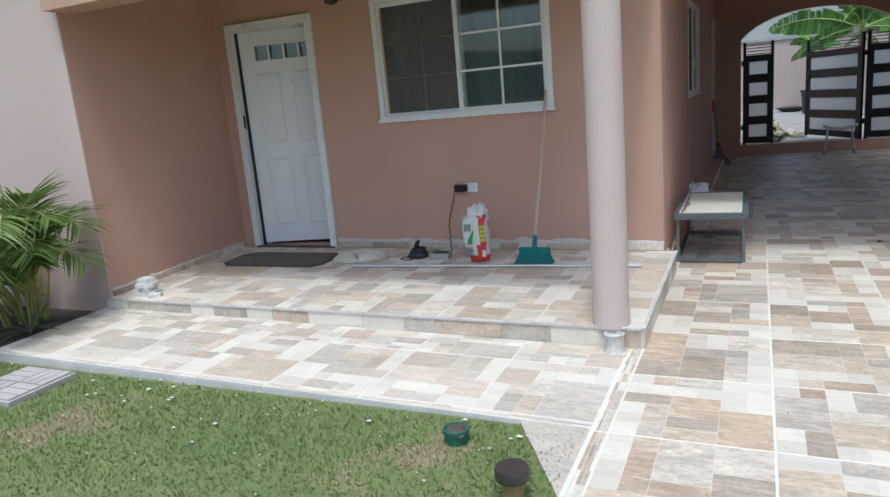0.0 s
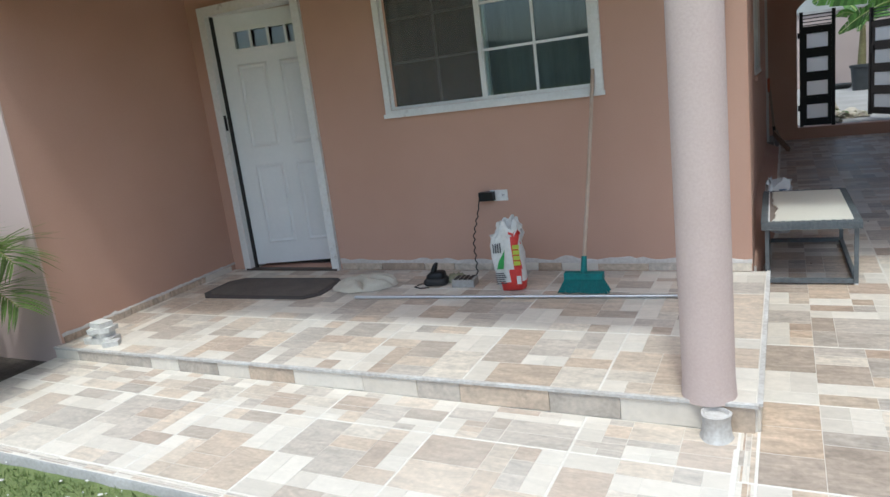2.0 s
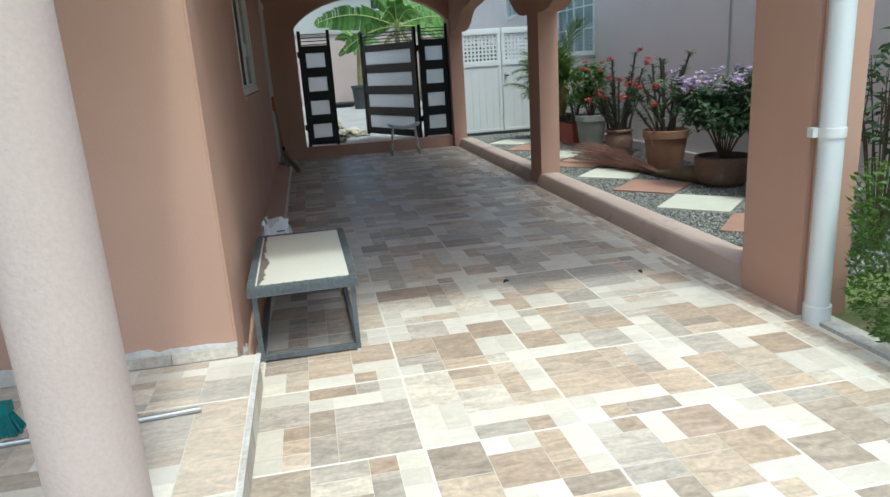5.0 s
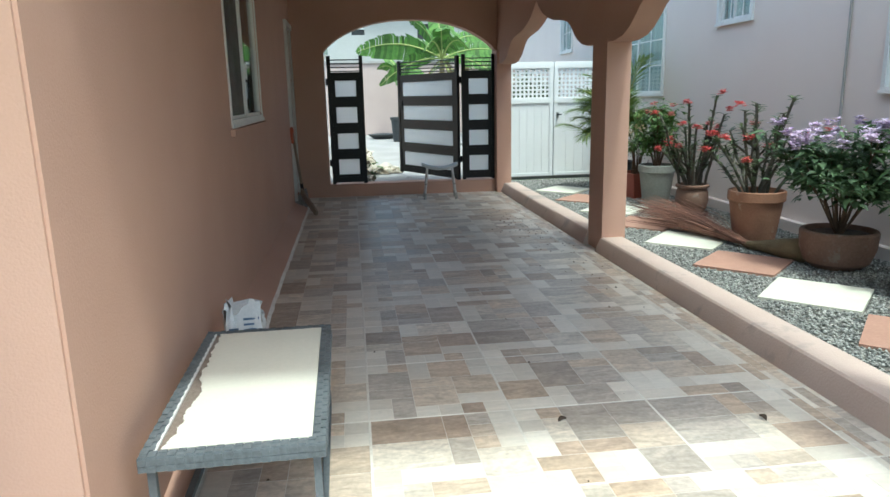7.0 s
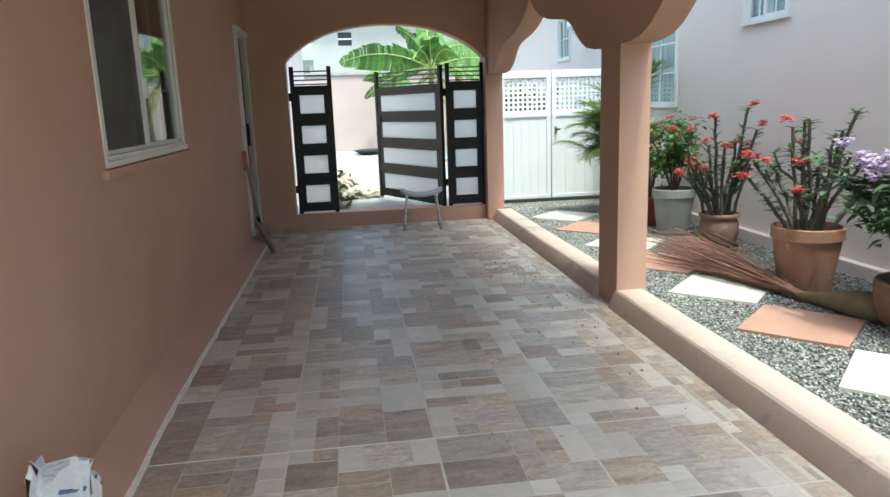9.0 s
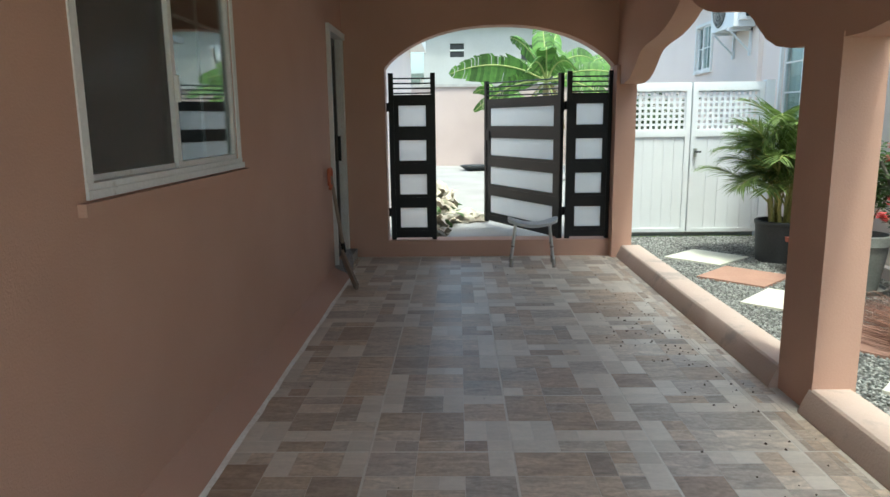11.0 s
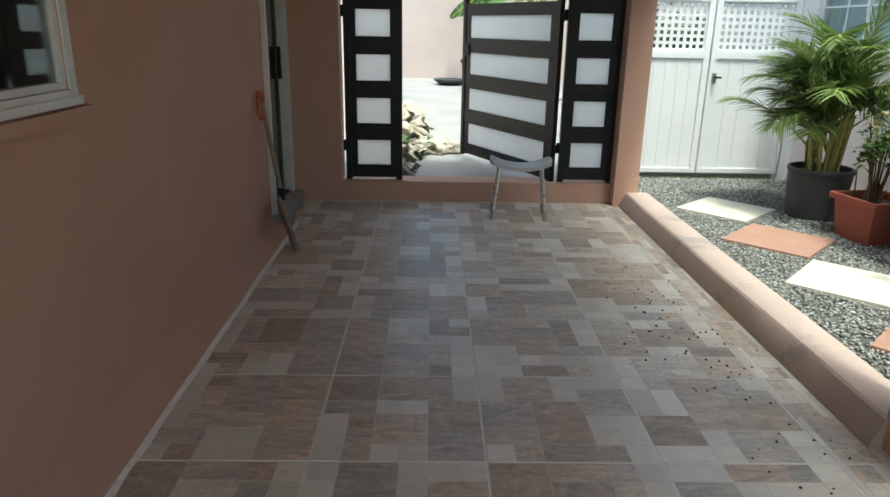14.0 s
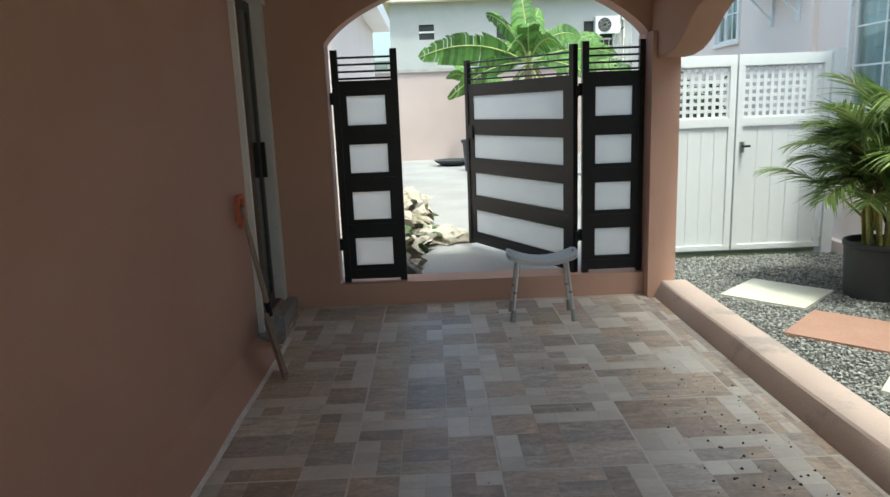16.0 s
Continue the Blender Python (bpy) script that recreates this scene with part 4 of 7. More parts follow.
def crumple(bm, nx, ny, w, d, h, seed, fold=3.0):
    """A crumpled sheet with a hem, lying on z = 0."""
    g = []
    for i in range(nx + 1):
        row = []
        for j in range(ny + 1):
            u, v = i / nx - 0.5, j / ny - 0.5
            e = max(0.0, 1 - (2 * abs(u)) ** 4) * max(0.0, 1 - (2 * abs(v)) ** 4)
            z = (0.35 + 0.65 * abs(noise.noise((u * fold * 1.2 + seed, v * fold * 2.2, seed)))) * h * e + 0.004
            z += 0.25 * h * e * noise.noise((u * fold * 5, v * fold * 5, seed + 4))
            r = 1 + 0.25 * noise.noise((math.atan2(v, u) * 1.3, seed, 1))
            row.append(bm.verts.new((u * w * r, v * d * r, max(0.003, z))))
        g.append(row)
    for i in range(nx):
        for j in range(ny):
            bm.faces.new((g[i][j], g[i + 1][j], g[i + 1][j + 1], g[i][j + 1]))


def folded_cloth(w, d, h):
    """A thrown-down cloth: rounded folds running across it, flattening to an uneven hem."""
    bm = bmesh.new()
    nx, ny = 56, 40
    g = []
    for i in range(nx + 1):
        row = []
        for j in range(ny + 1):
            u, v = 2 * i / nx - 1, 2 * j / ny - 1
            x, y = u * math.sqrt(1 - 0.45 * v * v), v * math.sqrt(1 - 0.45 * u * u)
            e = max(0.0, 1 - (x * x + y * y) ** 1.5)
            bend = 0.5 * noise.noise((x * 1.6, y * 1.6, 3))
            fold = abs(math.sin(6.0 * (y + 0.45 * x + bend))) ** 1.1
            z = h * e ** 0.5 * (0.10 + 0.26 * (x + 1) * 0.5 + 0.74 * fold) + 0.003
            r = 1 + 0.16 * noise.noise((x * 2, y * 2, 8))
            row.append(bm.verts.new((x * w * r, y * d * r, z)))
        g.append(row)
    for i in range(nx):
        for j in range(ny):
            bm.faces.new((g[i][j], g[i + 1][j], g[i + 1][j + 1], g[i][j + 1]))
    return bm


tagged(part("rag", folded_cloth(0.24, 0.165, 0.075), RAG, at=pose(-2.95, 5.20, porch_z(5.16), 0, 0, 14), smooth=80), "folded cream cleaning cloth dropped on the porch tiles", "cloth")


def charger():
    c = thing("battery_charger", pose(-2.42, 5.26, porch_z(5.24), 0, 0, 8), "black tool battery charger on the porch floor", "charger")
    for name, rings, mat in (("base", ((0, 0.076, 0.056, 0), (0.008, 0.084, 0.062, 0), (0.032, 0.082, 0.06, 0), (0.046, 0.072, 0.052, 0.004), (0.05, 0.06, 0.042, 0.006)), RUBBER),
                             ("battery", ((0.044, 0.066, 0.05, 0.0), (0.066, 0.064, 0.05, 0.004), (0.084, 0.05, 0.04, 0.012), (0.09, 0.036, 0.03, 0.014)), BLACK),
                             ("grip", ((0.086, 0.018, 0.03, -0.012), (0.115, 0.017, 0.028, -0.004), (0.138, 0.014, 0.022, 0.006), (0.146, 0.008, 0.014, 0.010)), BLACK)):
        bm = bmesh.new()
        loops = []
        for z, a, b, off in rings:
            loops.append([bm.verts.new((off + a * math.copysign(abs(math.cos(t)) ** 0.6, math.cos(t)), b * math.copysign(abs(math.sin(t)) ** 0.6, math.sin(t)), z)) for t in (6.2832 * k / 24 for k in range(24))])
        for p, q in zip(loops, loops[1:]):
            for k in range(24):
                bm.faces.new((p[k], p[(k + 1) % 24], q[(k + 1) % 24], q[k]))
        bm.faces.new(loops[0][::-1])
        bm.faces.new(loops[-1])
        part(name, bm, mat, c, smooth=50)
    bm = bmesh.new()
    tube(bm, [(-0.08, 0, 0.012), (-0.12, -0.03, 0.005), (-0.13, -0.08, 0.005), (-0.08, -0.11, 0.005), (-0.02, -0.10, 0.005)], 0.004, 6)
    part("lead", bm, RUBBER, c, smooth=60)
    c2 = thing("power_adapter", pose(-2.20, 5.24, porch_z(5.22), 0, 0, 5), "grey ribbed power adapter beside the charger", "adapter")
    part("case", boxed(-0.075, 0.075, -0.05, 0.05, 0, 0.05), CEMENT, c2, bevel=0.012)
    for k in range(4):
        part("rib", boxed(-0.06 + k * 0.032, -0.042 + k * 0.032, -0.045, 0.045, 0.05, 0.056), RUBBER, c2)
    bm = bmesh.new()
    crumple(bm, 14, 12, 0.17, 0.12, 0.07, 5.1)
    tagged(part("green_rag", bm, MOSS, at=pose(-2.31, 5.33, porch_z(5.30)), smooth=80), "small stained green rag beside the charger", "rag")
    o = thing("wall_outlet", pose(-2.035, WALL_Y, 0.68), "white double wall outlet with a black plug", "outlet")
    part("plate", boxed(-0.062, 0.062, -0.008, 0.0, -0.036, 0.036), OUTLET, o, bevel=0.003)
    for x in (0.018,):
        part("socket", boxed(x, x + 0.028, -0.0105, -0.008, -0.017, 0.017), DIRTY_WHITE, o, bevel=0.001)
        for dx in (0.008, 0.018):
            part("slot", boxed(x + dx, x + dx + 0.003, -0.0112, -0.0105, -0.004, 0.008), INK, o)
    p = thing("plug_adapter", pose(-2.11, WALL_Y - 0.008, 0.68), "black plug-in power adapter with a coiled lead", "adapter")
    part("body", boxed(-0.05, 0.05, -0.05, 0, -0.028, 0.03), BLACK, p, bevel=0.01)
    pts = []
    for k in range(61):
        s = k / 60
        z = 0.655 - 0.49 * s
        a = s * 60
        sw = 0.006 * min(1, 4 * s)
        pts.append((-2.165 - 0.035 * math.sin(s * 3.1) + 0.005 * math.sin(s * 9) + sw * math.cos(a) - 0.03 * s, WALL_Y - 0.045 - 0.10 * s ** 2 + sw * math.sin(a), z))
    pts = [(-2.155, WALL_Y - 0.045, 0.68)] + pts + [(-2.24, 5.40, 0.162), (-2.20, 5.36, 0.160), (-2.16, 5.33, 0.159), (-2.17, 5.29, 0.160), (-2.20, 5.27, 0.18)]
    bm = bmesh.new()
    tube(bm, pts, 0.0042, 6)
    part("lead", bm, BLACK, p, at=p.matrix_basis.inverted(), label="thin curly black lead")


charger()


def mortar_sack():
    """A slumped, half-open paper sack: white with a red end panel and a green emblem."""
    s = thing("mortar_sack", pose(-1.86, 5.20, porch_z(5.17), 0, 0, 14), "open white and red paper mortar sack, crumpled at the top", "sack")
    bm = bmesh.new()
    rings = []
    n = 40
    for z, w, d, lean in ((0.0, 0.085, 0.055, 0.012), (0.012, 0.096, 0.068, 0.012), (0.06, 0.108, 0.075, 0.008), (0.14, 0.116, 0.078, 0.0), (0.22, 0.120, 0.076, -0.006), (0.29, 0.116, 0.068, -0.01),
                          (0.34, 0.108, 0.062, -0.004), (0.365, 0.100, 0.060, 0.004), (0.385, 0.078, 0.046, 0.012), (0.400, 0.088, 0.052, 0.016), (0.420, 0.076, 0.044, 0.014), (0.425, 0.060, 0.032, 0.012), (0.395, 0.050, 0.022, 0.012)):
        ring = []
        for k in range(n):
            a = 2 * math.pi * k / n
            c, t = math.cos(a), math.sin(a)
            q = 0.55
            x = w * math.copysign(abs(c) ** q, c)
            y = d * math.copysign(abs(t) ** q, t)
            j = 0.02 * noise.noise((c * 3.2, t * 3.2, z * 22)) * (0.7 + 2.8 * z + (2.6 if z > 0.33 else 0))
            ring.append(bm.verts.new((0.82 * x * (1 + j * 6) + lean, y * (1 + j * 6), z + (0.055 * noise.noise((c * 3.6, t * 3.6, 5)) if z > 0.36 else 0))))
        rings.append(ring)
    for a, b in zip(rings, rings[1:]):
        for k in range(n):
            f = bm.faces.new((a[k], a[(k + 1) % n], b[(k + 1) % n], b[k]))
            c = f.calc_center_median()
            f.material_index = 1 if c.y < 0.03 and ((0.020 < c.x < 0.074 and c.z < 0.36) or (c.z < 0.05 and c.x > -0.05)) else 0
    bm.faces.new(rings[0][::-1])
    bm.faces.new(rings[-1])
    part("paper", bm, [SACK_WHITE, SACK_RED], s, smooth=60)
    bm = bmesh.new()
    y = -0.088
    pts = [(-0.07, 0.15), (-0.03, 0.15), (-0.012, 0.27), (-0.032, 0.235), (-0.055, 0.20)]
    bm.faces.new([bm.verts.new((x, y, z)) for x, z in pts])
    part("emblem", bm, SACK_GREEN, s, "green emblem on the paper", smooth=0)
    for k in range(6):
        part("print_line", boxed(-0.082, -0.018 - 0.006 * (k % 3), y, y + 0.004, 0.055 + k * 0.013, 0.060 + k * 0.013), INK, s)
    for k in range(4):
        part("print_line", boxed(-0.085 + 0.014 * k, -0.078 + 0.014 * k, y + 0.004, y + 0.006, 0.25, 0.31), INK, s)
    # the brand on the red panel is drawn as plain bars
    for k in range(4):
        part("print_mark", boxed(0.036, 0.076, -0.0925, -0.088, 0.168 + k * 0.034, 0.193 + k * 0.034), SACK_YELLOW, s)
    part("print_label", boxed(0.045, 0.072, -0.0915, -0.087, 0.05, 0.10), SACK_WHITE, s)


mortar_sack()


def broom():
    b = thing("broom", (0, 0, -0.010), "teal bristle broom with a wooden stick leaning on the wall", "broom")
    cx, cy = -1.39, 5.17
    top = Vector((-1.345, WALL_Y - 0.02, 1.425))
    foot = Vector((cx, cy, 0.30))
    bm = bmesh.new()
    tube(bm, [foot, foot.lerp(top, 0.5) + Vector((0.004, 0, 0)), top], [0.012, 0.0115, 0.011], 10)
    part("stick", bm, BROOM_WOOD, b)
    bm = bmesh.new()
    tube(bm, [(cx, cy - 0.004, 0.262), foot + (top - foot) * 0.06], [0.02, 0.016], 10)
    part("socket", bm, TEAL, b)
    part("head", boxed(cx - 0.115, cx + 0.115, cy - 0.03, cy + 0.022, 0.235, 0.275), TEAL, b, bevel=0.012)
    bm = bmesh.new()
    rnd = random.Random(4)
    for i in range(46):
        for j in range(5):
            u = (i + rnd.random() * 0.6) / 46 - 0.5
            v = (j + rnd.random() * 0.6) / 5 - 0.5
            p = Vector((cx + u * 0.22, cy - 0.004 + v * 0.045, 0.238))
            q = Vector((cx + u * 0.30 + rnd.uniform(-.004, .004), cy - 0.02 + v * 0.085, 0.160 + rnd.random() * 0.006))
            a = Vector((0.0036, 0.001, 0))
            c = Vector((0, 0.003, 0))
            v1 = [bm.verts.new(t) for t in (p - a, p + a, q + a, q - a)]
            bm.faces.new(v1)
            v2 = [bm.verts.new(t) for t in (p - c, p + c, q + c, q - c)]
            bm.faces.new(v2)
    part("bristles", bm, TEAL, b, smooth=0)


broom()
bm = bmesh.new()
tube(bm, [(-2.86, 4.93, porch_z(4.93) + 0.011), (-1.8, 5.01, porch_z(5.01) + 0.011), (-0.60, 5.10, porch_z(5.10) + 0.011)], 0.0115, 10)
tagged(part("pole", bm, ALU), "long thin aluminium pole lying on the porch", "pole")
for x, y, z, r, w, d, h in ((-4.19, 4.04, 0.0, 6, 0.105, 0.05, 0.038), (-4.20, 4.05, 0.038, -14, 0.085, 0.048, 0.034), (-4.165, 4.035, 0.072, 22, 0.078, 0.045, 0.030), (-4.18, 4.04, 0.102, -5, 0.062, 0.04, 0.034), (-4.06, 4.00, 0.0, 40, 0.045, 0.035, 0.030)):
    bm = boxed(-w, w, -d, d, 0, h)
    for v in bm.verts:
        v.co += Vector((noise.noise((v.co.x * 30 + x, v.co.y * 30, z)), noise.noise((v.co.y * 30, x, z)), 0)) * 0.022
    tagged(part("brick", bm, BRICK_DUST, at=pose(x, y, porch_z(y - 0.05) + z, 0, 0, r), bevel=0.006), "chipped dusty white brick piece in a small stack on the porch", "brick", "stacked bricks")

# ---- things in the carport ----
RATTAN = material("grey_rattan", (0.145, 0.16, 0.17), (0.085, 0.095, 0.10), 0.6, 8, 70, 0.4)
TABLE_TOP = material("ivory_table_tile", (0.72, 0.69, 0.60), (0.67, 0.64, 0.555), 0.4, 2, 60, 0.1, stain=(0.42, 0.38, 0.31), stain_at=0.69, stain_scale=7)
GLUE = material("dried_glue", (0.24, 0.19, 0.155), (0.16, 0.125, 0.10), 0.9, 20, 90, 1.0, 0.006)
PAPER = material("printed_paper_bag", (0.68, 0.68, 0.67), (0.56, 0.57, 0.57), 0.7, 20, 90, 0.5, 0.004)
BLUE_PRINT = material("blue_print", (0.10, 0.17, 0.28), None, 0.7)


def rattan_table():
    t = thing("rattan_table", pose(-0.200, 6.34, 0.0, 0, 0, 0.8), "low grey rattan table with a worn ivory tile top", "table")
    W, L, H, R = 0.264, 0.54, 0.394, 0.040
    # woven rim: each strand a slightly proud pad
    for nm, a in (("rim", (-W, W, -L, -L + R)), ("rim", (-W, W, L - R, L)), ("rim", (-W, -W + R, -L + R, L - R)), ("rim", (W - R, W, -L + R, L - R))):
        bm = boxed(*a, H - 0.046, H - 0.003)
        rim = part(nm, bm, RATTAN, t, bevel=0.009)
        long_x = a[1] - a[0] > a[3] - a[2]
        span = (a[1] - a[0]) if long_x else (a[3] - a[2])
        n = int(span / 0.026)
        bm = bmesh.new()
        for k in range(n):
            u = span * (k + 0.5) / n
            for m in range(2):
                o = 0.0022 if (k + m) % 2 else 0.0
                w2 = 0.011
                if long_x:
                    box(bm, a[0] + u - w2, a[0] + u + w2, a[2] + 0.003 + m * 0.020, a[2] + 0.022 + m * 0.018, H - 0.0035, H - 0.0005 + o)
                    ys = a[2] if a[2] < 0 else a[3]
                    s = -1 if a[2] < 0 else 1
                    y0, y1 = sorted((ys - s * 0.002, ys + s * (0.0015 + o)))
                    box(bm, a[0] + u - w2, a[0] + u + w2, y0, y1, H - 0.046 + m * 0.021, H - 0.027 + m * 0.021)
                else:
                    box(bm, a[0] + 0.003 + m * 0.020, a[0] + 0.022 + m * 0.018, a[2] + u - w2, a[2] + u + w2, H - 0.0035, H - 0.0005 + o)
                    xs = a[0] if a[0] < 0 else a[1]
                    s = -1 if a[0] < 0 else 1
                    x0, x1 = sorted((xs - s * 0.002, xs + s * (0.0015 + o)))
                    box(bm, x0, x1, a[2] + u - w2, a[2] + u + w2, H - 0.046 + m * 0.021, H - 0.027 + m * 0.021)
        part("weave", bm, RATTAN, rim, smooth=0)
    part("table_top", boxed(-W + 0.03, W - 0.03, -L + 0.03, L - 0.03, H - 0.03, H - 0.006), GLUE, t)
    # the tile is broken away along one side and shows the dried glue bed
    bm = bmesh.new()
    n = 150
    lo, hi = [], []
    for k in range(n + 1):
        y = -L + R + 0.002 + (2 * L - 2 * R - 0.004) * k / n
        br = 0.014 + 0.055 * max(0, noise.noise((y * 4.2, 0, 2.1)) + 0.25) * math.sin(math.pi * k / n) ** 0.5 + 0.016 * max(-0.6, noise.noise((y * 26, 1, 1))) + 0.006 * noise.noise((y * 80, 3, 1))
        lo.append(((-W + R + 0.004 + br, y), (W - R - 0.001, y)))
    for (a, b), (c, d) in zip(lo, lo[1:]):
        bm.faces.new([bm.verts.new((p[0], p[1], H + 0.0012)) for p in (a, b, d, c)])
    bmesh.ops.remove_doubles(bm, verts=bm.verts, dist=1e-5)
    e = bmesh.ops.extrude_face_region(bm, geom=list(bm.faces))
    for v in e["geom"]:
        if isinstance(v, bmesh.types.BMVert):
            v.co.z -= 0.007
    bmesh.ops.recalc_face_normals(bm, faces=bm.faces)
    part("top_tile", bm, TABLE_TOP, t, "ivory tile with a chipped edge", smooth=0)
    part("trim_strip", boxed(-W + R - 0.003, -W + R + 0.005, -L + R, L - R, H - 0.007, H + 0.001), DIRTY_WHITE, t)
    for x in (-1, 1):
        for y in (-1, 1):
            part("leg", boxed(x * 0.235 - 0.0115, x * 0.235 + 0.0115, y * 0.51 - 0.0115, y * 0.51 + 0.0115, 0.012, H - 0.046), RATTAN, t, bevel=0.004)
            bm = bmesh.new()
            tube(bm, [(x * 0.235, y * 0.51, 0.0), (x * 0.235, y * 0.51, 0.014)], 0.012, 8)
            part("foot", bm, DIRTY_WHITE, t)
    for y in (-1, 1):
        part("stretcher", boxed(-0.221, 0.221, y * 0.51 - 0.013, y * 0.51 + 0.013, 0.014, 0.040), RATTAN, t, bevel=0.004)
    for x in (-1, 1):
        part("side_rail", boxed(x * 0.235 - 0.012, x * 0.235 + 0.012, -0.496, 0.496, 0.014, 0.038), RATTAN, t, bevel=0.004)


rattan_table()


def paper_bag():
    b = thing("paper_bag", pose(-0.375, 7.22, 0.0, 0, 0, 8), "crumpled printed paper cement bag standing by the wall", "paper bag")
    bm = bmesh.new()
    rings, n = [], 36
    for z, w, d in ((0.003, 0.10, 0.055), (0.05, 0.125, 0.075), (0.14, 0.13, 0.08), (0.23, 0.12, 0.075), (0.30, 0.115, 0.060), (0.36, 0.12, 0.030), (0.395, 0.115, 0.012)):
        ring = []
        for k in range(n):
            a = 2 * math.pi * k / n
            c, s = math.cos(a), math.sin(a)
            j = 1 + 0.62 * noise.noise((c * 4.2, s * 4.2, z * 17)) * (0.3 + z * 1.5)
            ring.append(bm.verts.new((0.74 * w * math.copysign(abs(c) ** 0.6, c) * j, d * math.copysign(abs(s) ** 0.6, s) * j, z + (0.09 * noise.noise((c * 2.6, s * 2.6, 9)) if z > 0.2 else 0))))
        rings.append(ring)
    for a, c in zip(rings, rings[1:]):
        for k in range(n):
            bm.faces.new((a[k], a[(k + 1) % n], c[(k + 1) % n], c[k]))
    bm.faces.new(rings[0][::-1])
    bm.faces.new(rings[-1])
    part("paper", bm, PAPER, b, smooth=45)
    for k in range(7):
        y = -0.086 + 0.0062 * k
        part("print_line", boxed(0.0, 0.072 - 0.012 * (k % 3), y - 0.006, y + 0.01, 0.20 + 0.024 * k, 0.207 + 0.024 * k), BLUE_PRINT, b)
    part("print_mark", boxed(-0.07, -0.025, -0.083, -0.06, 0.24, 0.31), BLUE_PRINT, b)


paper_bag()
ORANGE = material("orange_plastic_grip", (0.50, 0.13, 0.06), (0.40, 0.10, 0.05), 0.6, 9, 60, 0.2)
RUST = material("cement_caked_steel", (0.30, 0.285, 0.27), (0.17, 0.155, 0.145), 0.8, 12, 60, 0.7, 0.005)
OLD_WOOD = material("weathered_plank", (0.33, 0.265, 0.205), (0.22, 0.17, 0.13), 0.85, 5, 60, 0.5, 0.005, stretch=(1, 1, 0.2))


def shovel():
    s = thing("shovel", (0, 0, 0), "old cement-caked shovel with an orange grip leaning on the wall", "shovel")
    top, low = Vector((SIDE_X + 0.045, 12.47, 1.01)), Vector((-0.475, 12.66, 0.33))
    bm = bmesh.new()
    tube(bm, [top - (top - low) * 0.08, low], [0.015, 0.017], 10)
    part("shaft", bm, OLD_WOOD, s)
    g = top
    bm = bmesh.new()
    tube(bm, [g + Vector((0, -0.05, -0.13)), g + Vector((0, -0.062, -0.02)), g + Vector((0, -0.045, 0.01)), g + Vector((0, 0.045, 0.01)), g + Vector((0, 0.062, -0.02)), g + Vector((0, 0.03, -0.13)), g + Vector((0, -0.02, -0.16))], 0.016, 8)
    part("grip", bm, ORANGE, s)
    bm = bmesh.new()
    tube(bm, [low, low + (low - top) * 0.14], [0.022, 0.02], 10)
    part("socket", bm, BLACK, s)
    d = (low - top).normalized()
    a = low + d * 0.08
    bm = bmesh.new()
    side = Vector((0.30, 0.95, 0)).normalized()
    nrm = d.cross(side)
    rows = []
    for u, w in ((0, 0.09), (0.08, 0.105), (0.16, 0.10), (0.22, 0.075), (0.25, 0.03)):
        rows.append([bm.verts.new(a + d * u + side * (w * v) + nrm * (0.02 * v * v)) for v in (-1, -0.5, 0, 0.5, 1)])
    for r, q in zip(rows, rows[1:]):
        for k in range(4):
            bm.faces.new((r[k], r[k + 1], q[k + 1], q[k]))
    ob = part("blade", bm, RUST, s, smooth=60)
    m = ob.modifiers.new("thickness", "SOLIDIFY")
    m.thickness = 0.004


shovel()
bm = boxed(-0.042, 0.042, -0.011, 0.011, 0, 0.55)
foot, head = Vector((-0.275, 12.15, 0.018)), Vector((-0.47, 12.60, 0.23))
tagged(part("plank", bm, OLD_WOOD, at=Matrix.Translation(foot) @ (head - foot).to_track_quat("Z", "X").to_matrix().to_4x4(), bevel=0.003), "short weathered plank leaning against the shovel", "plank")



SEAT = material("grey_plastic_seat", (0.50, 0.51, 0.51), (0.45, 0.46, 0.46), 0.5, 5, 60, 0.08)


